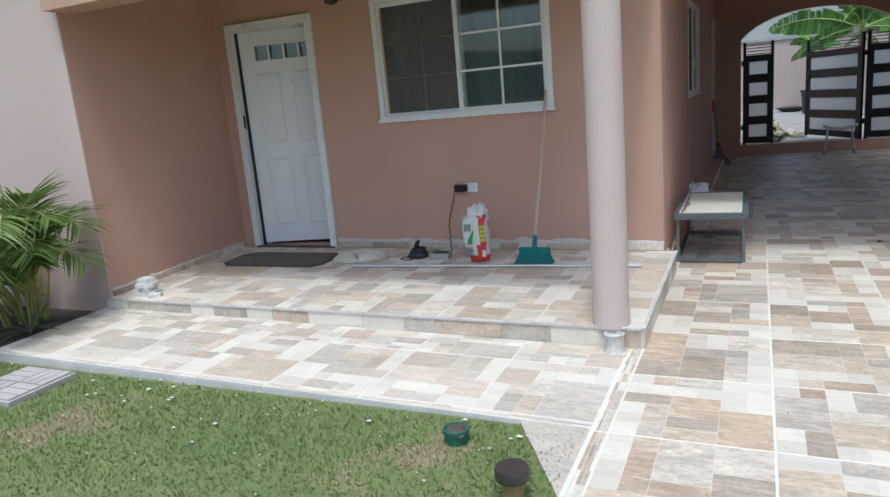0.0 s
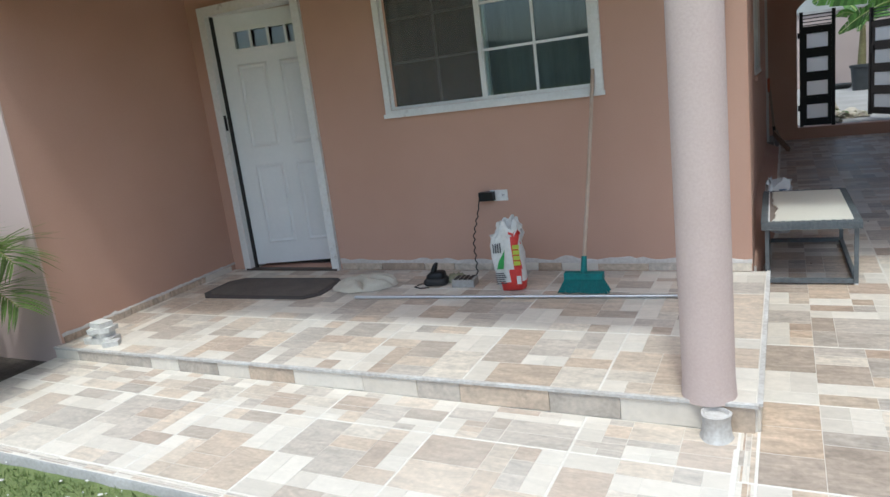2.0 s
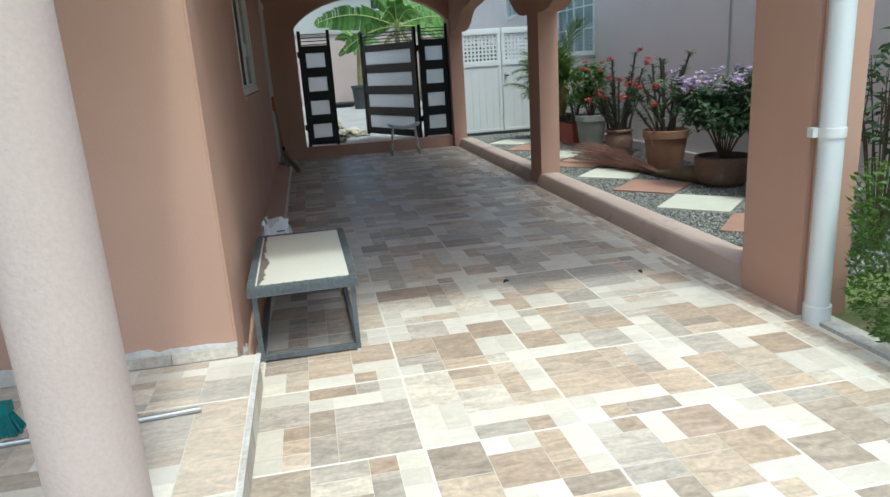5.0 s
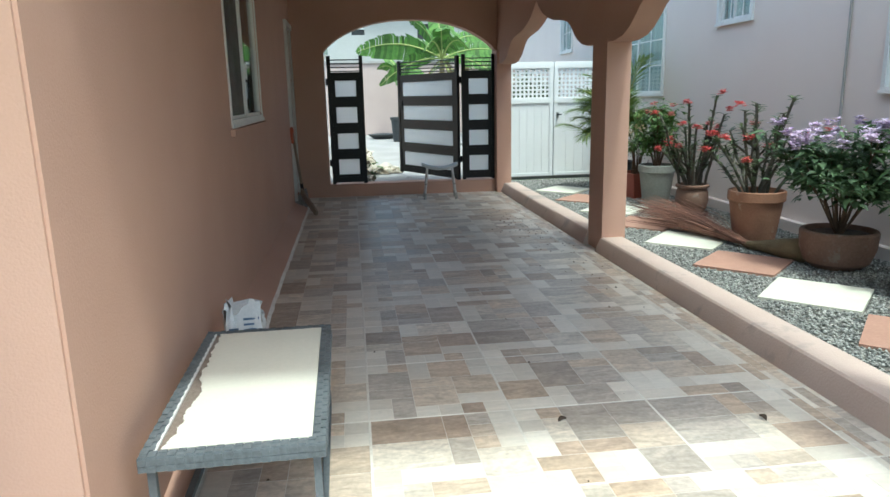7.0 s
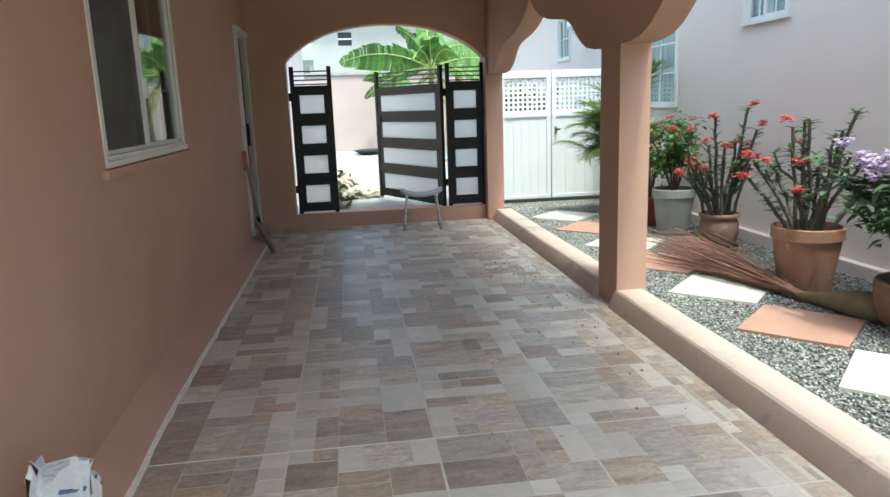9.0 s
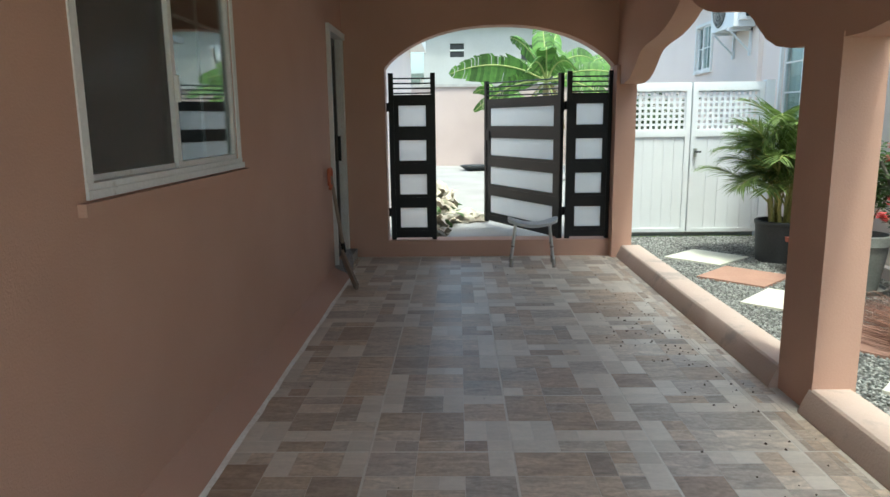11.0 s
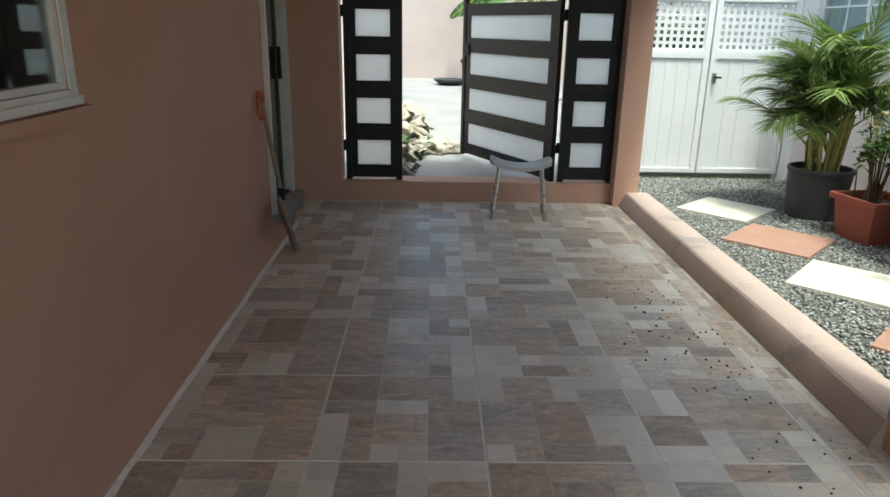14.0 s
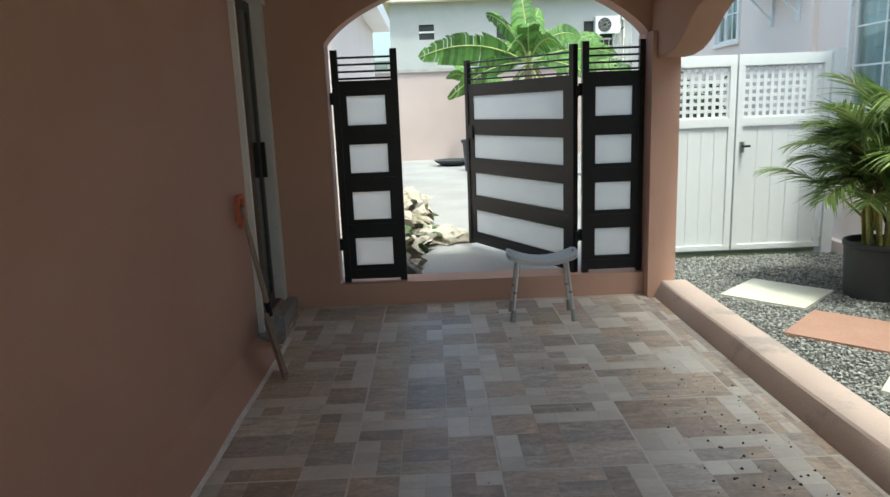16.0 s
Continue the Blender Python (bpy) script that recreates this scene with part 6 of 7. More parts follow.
def bush(name, at, seed, rx, ry, height, low, n, size, mat, label, blossom=None, clumps=0, petal=0.03, top_only=True, clear=None):
    """A shrub: forked twigs carrying many small leaves, thinner towards an uneven outline."""
    t = thing(name, at, label, "shrub")
    rnd = random.Random(seed)
    lv = bmesh.new()
    tips = []
    for k in range(16):
        st = bmesh.new()
        a = 6.283 * k / 16 + rnd.uniform(-.3, .3)
        q = rnd.uniform(0.3, 0.95)
        tip = Vector((math.cos(a) * rx * q, math.sin(a) * ry * q, low + (height - low) * rnd.uniform(0.35, 0.97)))
        mid = Vector((math.cos(a) * 0.03, math.sin(a) * 0.03, low * 0.5)).lerp(tip, 0.45) + Vector((0, 0, 0.05))
        tube(st, [(math.cos(a) * 0.025, math.sin(a) * 0.025, 0), mid, tip], [0.009, 0.006, 0.003], 5)
        tips.append((mid, tip))
        for _ in range(2):
            e = tip + Vector((rnd.uniform(-1, 1) * rx * 0.3, rnd.uniform(-1, 1) * ry * 0.3, rnd.uniform(-0.05, 0.18) * height))
            tube(st, [mid.lerp(tip, 0.5), e], [0.004, 0.002], 4)
            tips.append((mid.lerp(tip, 0.5), e))
        part("branch", st, TWIG, t, smooth=60)
    made = 0
    while made < n:
        m, e = tips[rnd.randrange(len(tips))]
        p = m.lerp(e, rnd.uniform(0.25, 1.08)) + Vector((rnd.gauss(0, rx * 0.16), rnd.gauss(0, ry * 0.16), rnd.gauss(0, height * 0.06)))
        made += 1
        if clear and not clear(p):
            continue
        q = rnd.random() * 6.283
        leaf(lv, p, Vector((math.cos(q), math.sin(q), rnd.uniform(-0.5, 0.7))), Vector((rnd.uniform(-.4, .4), rnd.uniform(-.4, .4), 1)), size * rnd.uniform(0.7, 1.25), size * 0.5 * rnd.uniform(0.8, 1.2), 0.3)
    for _ in range(clumps):
        m, e = tips[rnd.randrange(len(tips))]
        c0 = e + Vector((rnd.gauss(0, rx * 0.12), rnd.gauss(0, ry * 0.12), rnd.uniform(0.0, 0.07)))
        if top_only:
            c0.z = max(c0.z, low + (height - low) * rnd.uniform(0.84, 1.10))
        fl = bmesh.new()
        for _ in range(11):
            flower(fl, c0 + Vector((rnd.uniform(-1, 1) * petal * 1.1, rnd.uniform(-1, 1) * petal * 1.1, rnd.uniform(-1, 1) * petal * 0.8)), petal, 4, rnd)
        part("flower_head", fl, blossom, t, smooth=0)
    part("foliage", lv, mat, t, smooth=60)
    return t


# the bed beside the porch
areca("areca_palm", pose(-5.02, 3.60, -0.02), "bushy green areca palm growing in the soil bed", 5, 40, 14, 1.12, 1.40, 1.2, Heading(-3.3, 0.15), (42, 89), (0.10, 0.50), 27, 0.30, (0.26, 0.72), 0.0165)
ROCK = material("pale_coral_rock", (0.74, 0.73, 0.70), (0.24, 0.23, 0.215), 0.95, 6, 20, 1.0, 0.04, blotch=0.4)


def rock(x, y, z, rx, ry, rz, seed, label):
    bm = bmesh.new()
    bmesh.ops.create_icosphere(bm, subdivisions=4, radius=1)
    for v in bm.verts:
        d = 1 + 0.28 * noise.noise(v.co * 1.4 + Vector((seed, 0, 0))) + 0.16 * noise.noise(v.co * 3.5 + Vector((0, seed, 0))) + 0.07 * noise.noise(v.co * 9)
        v.co = Vector((v.co.x * rx, v.co.y * ry, max(-0.3, v.co.z) * rz)) * d
    tagged(part("rock", bm, ROCK, at=Matrix.Translation((x, y, z)), smooth=50), label, "rock", "garden rocks")


rock(-5.66, 3.24, 0.10, 0.27, 0.20, 0.27, 2.0, "pale pitted coral rock in the palm bed")
rock(-5.95, 3.62, 0.16, 0.22, 0.18, 0.30, 7.0, "pale pitted coral rock in the palm bed")
rock(-6.62, 3.36, 0.30, 0.13, 0.10, 0.09, 4.0, "pale pitted coral rock on the stacked slabs")
for k in range(5):
    tagged(part("paving_slab", boxed(-0.24, 0.24, -0.018, 0.018, 0, 0.24), BRICK_DUST, at=pose(-6.45 + 0.004 * k, 3.10 + 0.05 * k, -0.02, -8, 0, 4), bevel=0.004), "pale concrete slab leaning in a stacked row", "slab", "leaning slabs")
DARK_IRON = material("dark_cast_bench", (0.035, 0.028, 0.025), (0.06, 0.045, 0.04), 0.6, 8, 60, 0.3)


def garden_bench():
    b = thing("garden_bench", pose(-7.55, 3.55, -0.03), "dark brown garden bench beside the house wall", "bench")
    part("seat", boxed(-0.45, 0.45, -0.17, 0.17, 0.46, 0.50), DARK_IRON, b, bevel=0.01)
    for x in (-0.32, 0.32):
        bm = bmesh.new()
        tube(bm, [(x, 0, 0.46), (x + 0.05, 0, 0.25), (x + 0.10, 0, 0.0)], [0.045, 0.032, 0.05], 8)
        part("leg", bm, DARK_IRON, b)


garden_bench()


def bromeliad(x, y):
    t = thing("bromeliad", (x, y, -0.02), "small grey-green bromeliad in bare soil", "plant")
    bm = bmesh.new()
    rnd = random.Random(8)
    for k in range(11):
        a = 6.283 * k / 11
        leaf(bm, Vector((0, 0, 0.02)), Vector((math.cos(a), math.sin(a), rnd.uniform(0.5, 1.2))), Vector((0, 0, 1)), rnd.uniform(0.2, 0.3), 0.032, 0.7, 6)
    part("leaves", bm, material("bromeliad_leaf", (0.17, 0.17, 0.12), (0.11, 0.11, 0.07), 0.6, 8, 60, 0.3), t, smooth=60)


bromeliad(-4.72, 3.42)

# hedge by the downpipe
def clipped_hedge(at, rx, ry, height, n, label):
    """A clipped hedge: a rounded block of small leaves, dense at its face, on a thicket of twigs."""
    t = thing("hedge", at, label, "hedge")
    rnd = random.Random(21)
    for k in range(14):
        bm = bmesh.new()
        a = 6.283 * k / 14
        tip = Vector((math.cos(a) * rx * 0.75, math.sin(a) * ry * 0.75, height * rnd.uniform(0.6, 0.9)))
        tube(bm, [(math.cos(a) * rx * 0.4, math.sin(a) * ry * 0.4, 0), tip * 0.6, tip], [0.012, 0.008, 0.003], 5)
        part("branch", bm, TWIG, t, smooth=60)
    lv = bmesh.new()
    for k in range(n):
        d = Vector((rnd.gauss(0, 1), rnd.gauss(0, 1), rnd.gauss(0, 1))).normalized()
        f = (abs(d.x) ** 4 + abs(d.y) ** 4 + abs(d.z) ** 4) ** -0.25
        q = d * f * (1 - abs(rnd.gauss(0, 0.07)) + 0.07 * noise.noise(d * 3.5))
        p = Vector((q.x * rx, q.y * ry, (q.z * 0.5 + 0.5) * height))
        if p.z < 0.02:
            continue
        w = d * 0.7 + Vector((rnd.uniform(-1, 1), rnd.uniform(-1, 1), rnd.uniform(-0.4, 1)))
        leaf(lv, p, w, d + Vector((0, 0, 0.5)), rnd.uniform(0.028, 0.05), rnd.uniform(0.016, 0.024), 0.2, 2)
    part("foliage", lv, HEDGE_LEAF, t, smooth=60)


clipped_hedge(pose(2.72, 4.68, -0.02), 0.50, 0.66, 0.95, 11000, "clipped bright green hedge beside the drive")
bush("sapling", pose(3.5, 6.35, GZ), 33, 0.3, 0.3, 1.45, 0.45, 260, 0.10, DARK_LEAF, "slender dark green sapling in the gravel garden")

# shrubs added out of sight, only to make the gate's lattice holes dark
bush("lattice_filler", pose(3.05, 16.6, 0.04), 51, 0.42, 0.40, 1.62, 0.15, 1500, 0.12, DARK_LEAF, "dark leafy filler added behind the gate to darken its lattice holes")
bush("lattice_filler", pose(3.80, 16.9, 0.04), 52, 0.42, 0.40, 1.60, 0.15, 1500, 0.12, DARK_LEAF, "dark leafy filler added behind the gate to darken its lattice holes")

# garden pots, one after another along the neighbouring wall
z = pot("plant_pot", (3.88, 13.36, GZ), 0.255, 0.42, BLACK_POT, "large black plastic tub standing on the gravel", "tub")
areca("areca_palm", pose(3.90, 13.36, GZ + z), "tall green areca palm growing in a black tub", 12, 44, 24, 0.98, 1.50, 0.70, Heading(1.5, 5.3), (48, 86), (0.16, 0.60), 30, 0.25, (0.24, 0.74), 0.015)


def square_planter(x, y, rz):
    p = thing("square_planter", pose(x, y, GZ, 0, 0, rz), "brick red square plastic planter with a thick rim", "planter")
    bm = bmesh.new()
    rings = []
    for w, z in ((0.155, 0), (0.19, 0.29), (0.215, 0.29), (0.22, 0.335), (0.195, 0.335), (0.185, 0.27)):
        rings.append([bm.verts.new((sx * w, sy * w, z)) for sx, sy in ((-1, -1), (1, -1), (1, 1), (-1, 1))])
    for a, b in zip(rings, rings[1:]):
        for k in range(4):
            bm.faces.new((a[k], a[(k + 1) % 4], b[(k + 1) % 4], b[k]))
    bm.faces.new(rings[0][::-1])
    part("body", bm, RED_PLASTIC, p, bevel=0.006)
    part("potting_soil", boxed(-0.18, 0.18, -0.18, 0.18, 0.26, 0.285), SOIL, p)
    rnd = random.Random(3)
    for _ in range(9):
        bm = bmesh.new()
        x0, y0 = rnd.uniform(-.12, .12), rnd.uniform(-.12, .12)
        tube(bm, [(x0, y0, 0.28), (x0 + rnd.uniform(-.05, .05), y0 + rnd.uniform(-.05, .05), rnd.uniform(0.38, 0.55))], [0.008, 0.004], 5)
        part("dry_stalk", bm, TWIG, p)


square_planter(3.93, 12.66, 12)
bush("flower_shrub", pose(3.93, 12.70, GZ + 0.28), 14, 0.16, 0.18, 0.62, 0.15, 420, 0.055, MID_LEAF, "leafy shrub with cream blossoms in a red planter", CREAM_PETAL, 9, 0.022)
z = pot("plant_pot", (3.92, 12.06, GZ), 0.225, 0.46, GREY_POT, "tall weathered grey pot on a saucer", "flare", True)
bush("flower_shrub", pose(3.92, 12.06, GZ + z), 15, 0.30, 0.30, 0.72, 0.04, 1500, 0.062, MID_LEAF, "dense green shrub with pink blossoms in a grey pot", PINK_PETAL, 7, 0.03)
z = pot("plant_pot", (3.93, 11.15, GZ), 0.185, 0.33, OLD_TERRACOTTA, "round weathered terracotta pot on a saucer", "round", True)
thorn_plant(pose(3.93, 11.15, GZ + z), 22, 1.04, 17, 0.30, "tall thorny shrub with coral flowers in a terracotta pot", RED_PETAL, 22, 12)
z = pot("plant_pot", (3.84, 9.76, GZ), 0.25, 0.48, TERRACOTTA, "large flared terracotta pot on the gravel", "flare")
thorn_plant(pose(3.84, 9.76, GZ + z), 27, 0.88, 16, 0.28, "tall thorny shrub with coral flowers in a flared pot", RED_PETAL, 22, 11)
z = pot("plant_pot", (3.93, 8.76, GZ), 0.28, 0.30, OLD_TERRACOTTA, "wide low terracotta bowl on the gravel", "bowl")
bush("bougainvillea", pose(3.93, 8.76, GZ + z), 41, 0.43, 0.52, 0.80, 0.06, 1900, 0.088, DARK_LEAF, "lilac bougainvillea in a wide terracotta bowl", LILAC_PETAL, 36, 0.040)
z = pot("plant_pot", (3.88, 7.86, GZ), 0.19, 0.42, BLACK_POT, "black plastic pot on the gravel", "tub")
bush("flower_shrub", pose(3.88, 7.86, GZ + z), 43, 0.27, 0.27, 0.80, 0.02, 900, 0.085, MID_LEAF, "leafy green shrub with red flowers in a black pot", RED_PETAL, 7, 0.034, False)

# palm-rib broom on the gravel
def rib_broom():
    b = thing("twig_broom", (0, 0, 0), "large broom of reddish palm ribs lying on the gravel", "broom")
    bm = bmesh.new()
    rnd = random.Random(6)
    root = Vector((3.62, 9.42, 0.015))
    for k in range(230):
        tip = Vector((3.30 + rnd.gauss(0, 0.17), 11.0 + rnd.uniform(-0.45, 0.15), rnd.uniform(0.004, 0.26)))
        s = root + Vector((rnd.uniform(-.03, .03), rnd.uniform(-.02, .06), rnd.uniform(0, 0.03)))
        m = s.lerp(tip, 0.5) + Vector((rnd.uniform(-.05, .05), 0, rnd.uniform(0.0, 0.07)))
        tube(bm, [s, m, tip], [0.003, 0.0028, 0.0012], 3, cap=False)
    part("ribs", bm, material("red_brown_rib", (0.24, 0.115, 0.075), (0.13, 0.06, 0.04), 0.75, 9, 60, 0.2, vary=0.4), b, smooth=0)
    bm = bmesh.new()
    lathe(bm, [(0.02, 0), (0.035, 0.05), (0.05, 0.2), (0.085, 0.42), (0.10, 0.6), (0.06, 0.66)], 16, 0.15)
    part("cloth_handle", bm, material("olive_cloth", (0.20, 0.155, 0.085), (0.13, 0.10, 0.055), 0.9, 9, 120, 0.8), b, "olive cloth wrapping", smooth=60, at=pose(3.60, 9.50, 0.025, 84, 0, 16))


rib_broom()

# garden slabs
CREAM_SLAB = material("cream_slab", (0.60, 0.59, 0.495), (0.53, 0.52, 0.43), 0.8, 4, 60, 0.25, 0.003, stain=(0.42, 0.39, 0.31), stain_at=0.66, stain_scale=5)
TERRA_SLAB = material("terracotta_slab", (0.39, 0.225, 0.165), (0.32, 0.18, 0.13), 0.85, 4, 60, 0.25, 0.003, stain=(0.30, 0.16, 0.11), stain_at=0.64, stain_scale=5)
for k in range(8):
    y = 13.50 - 0.905 * k
    tagged(part("garden_slab", boxed(-0.305, 0.305, -0.305, 0.305, -0.07, 0.012), CREAM_SLAB if k % 2 == 0 else TERRA_SLAB, at=pose(3.20 + 0.015 * k + 0.01 * (k % 3 - 1), y, -0.006, 0, 0, 45 + (k * 7) % 5 - 2), bevel=0.004),
           ("cream" if k % 2 == 0 else "terracotta coloured") + " square slab set cornerwise in the gravel", "slab", "garden slabs")


# loose gravel
def gravel():
    rnd = np.random.default_rng(3)
    n = 62000
    x = rnd.uniform(LOW_X1 + 0.01, NX - 0.09, n)
    y = rnd.uniform(6.0, 14.84, n)
    keep = np.ones(n, bool)
    for k in range(8):
        keep &= (np.abs(x - 3.20 - 0.015 * k) + np.abs(y - (13.50 - 0.905 * k))) > 0.435
    x, y = x[keep], y[keep]
    n = len(x)
    base = np.array([(1, 0, 0), (-1, 0, 0), (0, 1, 0), (0, -1, 0), (0, 0, 1), (0, 0, -1)], float)
    tri = np.array([(0, 2, 4), (2, 1, 4), (1, 3, 4), (3, 0, 4), (2, 0, 5), (1, 2, 5), (3, 1, 5), (0, 3, 5)])
    size = rnd.uniform(0.007, 0.0145, n)
    sc = np.stack([size * rnd.uniform(0.8, 1.4, n), size * rnd.uniform(0.7, 1.1, n), size * rnd.uniform(0.45, 0.8, n)], 1)
    v = base[None] * sc[:, None] * rnd.uniform(0.75, 1.2, (n, 6, 1))
    a = rnd.uniform(0, 6.28, n)
    c, s = np.cos(a)[:, None], np.sin(a)[:, None]
    vx, vy = v[:, :, 0] * c - v[:, :, 1] * s, v[:, :, 0] * s + v[:, :, 1] * c
    v = np.stack([vx + x[:, None], vy + y[:, None], v[:, :, 2] - 0.017 + rnd.uniform(0, 0.012, n)[:, None]], 2).reshape(-1, 3)
    f = (tri[None] + 6 * np.arange(n)[:, None, None]).reshape(-1, 3)
    me = bpy.data.meshes.new("gravel")
    me.from_pydata(v.tolist(), [], f.tolist())
    me.materials.append(material("river_gravel", (0.33, 0.33, 0.305), (0.21, 0.21, 0.19), 0.8, 20, 90, 0.3, vary=0.6))
    me.polygons.foreach_set("use_smooth", [True] * len(me.polygons))
    tagged(new("gravel", me), "loose grey and white river gravel in the garden", "gravel", kind="stuff")


gravel()


# lawn
def lawn():
    rnd = np.random.default_rng(5)
    spans = [(-4.4, -0.52, -0.2, 2.95, 52000), (-8.5, -4.45, 0.5, 2.98, 30000), (-9, -5.95, 2.98, 3.9, 7000), (-5.95, -5.2, 2.98, 3.26, 1500), (-5.25, -4.5, 2.96, 3.08, 500), (2.46, 3.0, 1.5, 4.2, 4000)]
    V, F = [], []
    o = 0
    for x0, x1, y0, y1, n in spans:
        x, y = rnd.uniform(x0, x1, n), rnd.uniform(y0, y1, n)
        a = rnd.uniform(0, 6.28, n)
        h = rnd.uniform(0.010, 0.030, n)
        w = rnd.uniform(0.0022, 0.005, n)
        lx, ly = rnd.normal(0, 0.012, n), rnd.normal(0, 0.012, n)
        z = np.full(n, -0.025)
        V += [np.stack([np.stack([x - w * np.cos(a), y - w * np.sin(a), z], 1), np.stack([x + w * np.cos(a), y + w * np.sin(a), z], 1), np.stack([x + lx, y + ly, z + h], 1)], 1).reshape(-1, 3)]
        F += [np.arange(3 * n).reshape(-1, 3) + o]
        o += 3 * n
    me = bpy.data.meshes.new("grass")
    me.from_pydata(np.concatenate(V).tolist(), [], np.concatenate(F).tolist())
    me.materials.append(material("grass_blade", (0.215, 0.262, 0.09), (0.14, 0.192, 0.054), 0.6, 9, 60, 0.15, 0.002, vary=0.28, thin=0.3, stain=(0.275, 0.235, 0.125), stain_at=0.56, stain_scale=1.4))
    tagged(new("grass", me), "short mown green lawn grass with dry patches", "grass", kind="stuff")
    # pale chips of cement and dry clippings along the path
    r2 = random.Random(9)
    bm = bmesh.new()
    for _ in range(150):
        x = r2.uniform(-4.4, -0.6)
        y = 2.97 - abs(r2.gauss(0, 0.45)) if r2.random() < 0.7 else r2.uniform(0.6, 2.9)
        k = r2.uniform(0.003, 0.008) if r2.random() < 0.8 else r2.uniform(0.010, 0.018)
        a = r2.random() * 6.28
        p = [bm.verts.new((x + math.cos(a + t) * k, y + math.sin(a + t) * k * 0.7, -0.008)) for t in (0, 1.5, 3.2, 4.6)]
        q = bm.verts.new((x, y, -0.002))
        for i in range(4):
            bm.faces.new((p[i], p[(i + 1) % 4], q))
    tagged(part("lawn_chips", bm, BRICK_DUST, smooth=0), "pale cement chips scattered in the grass", "litter", kind="stuff")


lawn()

# ---- the yard behind the gate, and the distance ----
SHEET_BAG = material("debris_bag", (0.56, 0.50, 0.40), (0.42, 0.36, 0.28), 0.85, 8, 60, 0.6, 0.01, stain=(0.25, 0.24, 0.15), stain_at=0.55, stain_scale=6)
DEBRIS = material("torn_paper", (0.42, 0.375, 0.30), (0.24, 0.21, 0.145), 0.95, 14, 60, 0.8, 0.01, vary=0.5)


def lump(name, x, y, z, rx, ry, rz, seed, mat, label, cat):
    bm = bmesh.new()
    bmesh.ops.create_icosphere(bm, subdivisions=4, radius=1)
    for v in bm.verts:
        d = 1 + 0.35 * noise.noise(v.co * 1.7 + Vector((seed, 0, 0))) + 0.18 * noise.noise(v.co * 4.5 + Vector((0, seed, 0)))
        v.co = Vector((v.co.x * rx, v.co.y * ry, max(-0.25, v.co.z) * rz)) * d
    tagged(part(name, bm, mat, at=Matrix.Translation((x, y, z)), smooth=50), label, cat)


lump("debris_bag", 0.72, 15.6, 0.14, 0.25, 0.24, 0.11, 1.0, SHEET_BAG, "slumped tan sack of rubbish on the yard concrete", "sack")
lump("debris_bag", 0.24, 17.0, 0.26, 0.24, 0.36, 0.24, 3.0, SHEET_BAG, "stuffed pale rubbish sack on the yard concrete", "sack")
lump("debris_bag", 0.22, 16.0, 0.20, 0.20, 0.28, 0.17, 5.0, SHEET_BAG, "stuffed pale rubbish sack on the yard concrete", "sack")


def debris():
    rnd = random.Random(17)
    bm = bmesh.new()
    for _ in range(230):
        y = rnd.uniform(14.0, 18.2)
        x = 0.30 + rnd.gauss(0, 0.09) + (0.07 if y > 15 else 0)
        z = 0.10 + abs(rnd.gauss(0, 0.075)) * (1.3 if y > 15 else 0.6)
        piece = bmesh.new()
        crumple(piece, 7, 6, rnd.uniform(0.08, 0.24), rnd.uniform(0.06, 0.16), rnd.uniform(0.03, 0.09), rnd.uniform(0, 40), 2.5)
        m = pose(x, y, z, rnd.uniform(-50, 50), rnd.uniform(-50, 50), rnd.uniform(0, 360))
        kind = rnd.choice((0, 0, 0, 0, 1, 1, 1, 2))
        seen = {v: bm.verts.new(m @ v.co) for v in piece.verts}
        for f in piece.faces:
            bm.faces.new([seen[v] for v in f.verts]).material_index = kind
        piece.free()
    tagged(part("debris_heap", bm, [DEBRIS, SHEET_BAG, MID_LEAF], smooth=60), "heap of torn paper, rags and garden cuttings behind the gate", "debris", kind="stuff")


debris()
bm = bmesh.new()
lathe(bm, [(0.22, 0.10), (0.27, 0.70), (0.30, 0.72), (0.30, 0.78), (0.26, 0.78), (0.25, 0.6)], 28)
tagged(part("plant_tub", bm, BLACK_POT, at=Matrix.Translation((1.55, 23.6, 0))), "black plastic tub standing in the yard", "tub")
bm = bmesh.new()
lathe(bm, [(0.25, 0.10), (0.42, 0.2), (0.45, 0.24), (0.40, 0.24), (0.3, 0.16)], 28)
tagged(part("basin", bm, BLACK_POT, at=Matrix.Translation((1.1, 25.2, 0))), "shallow black basin on the yard concrete", "basin")


MIDRIB = material("pale_leaf_rib", (0.36, 0.42, 0.14), (0.26, 0.32, 0.09), 0.6, 5, 40, 0.2)
BANANA_TRUNK = material("banana_trunk", (0.30, 0.27, 0.12), (0.17, 0.13, 0.06), 0.8, 5, 40, 0.5)


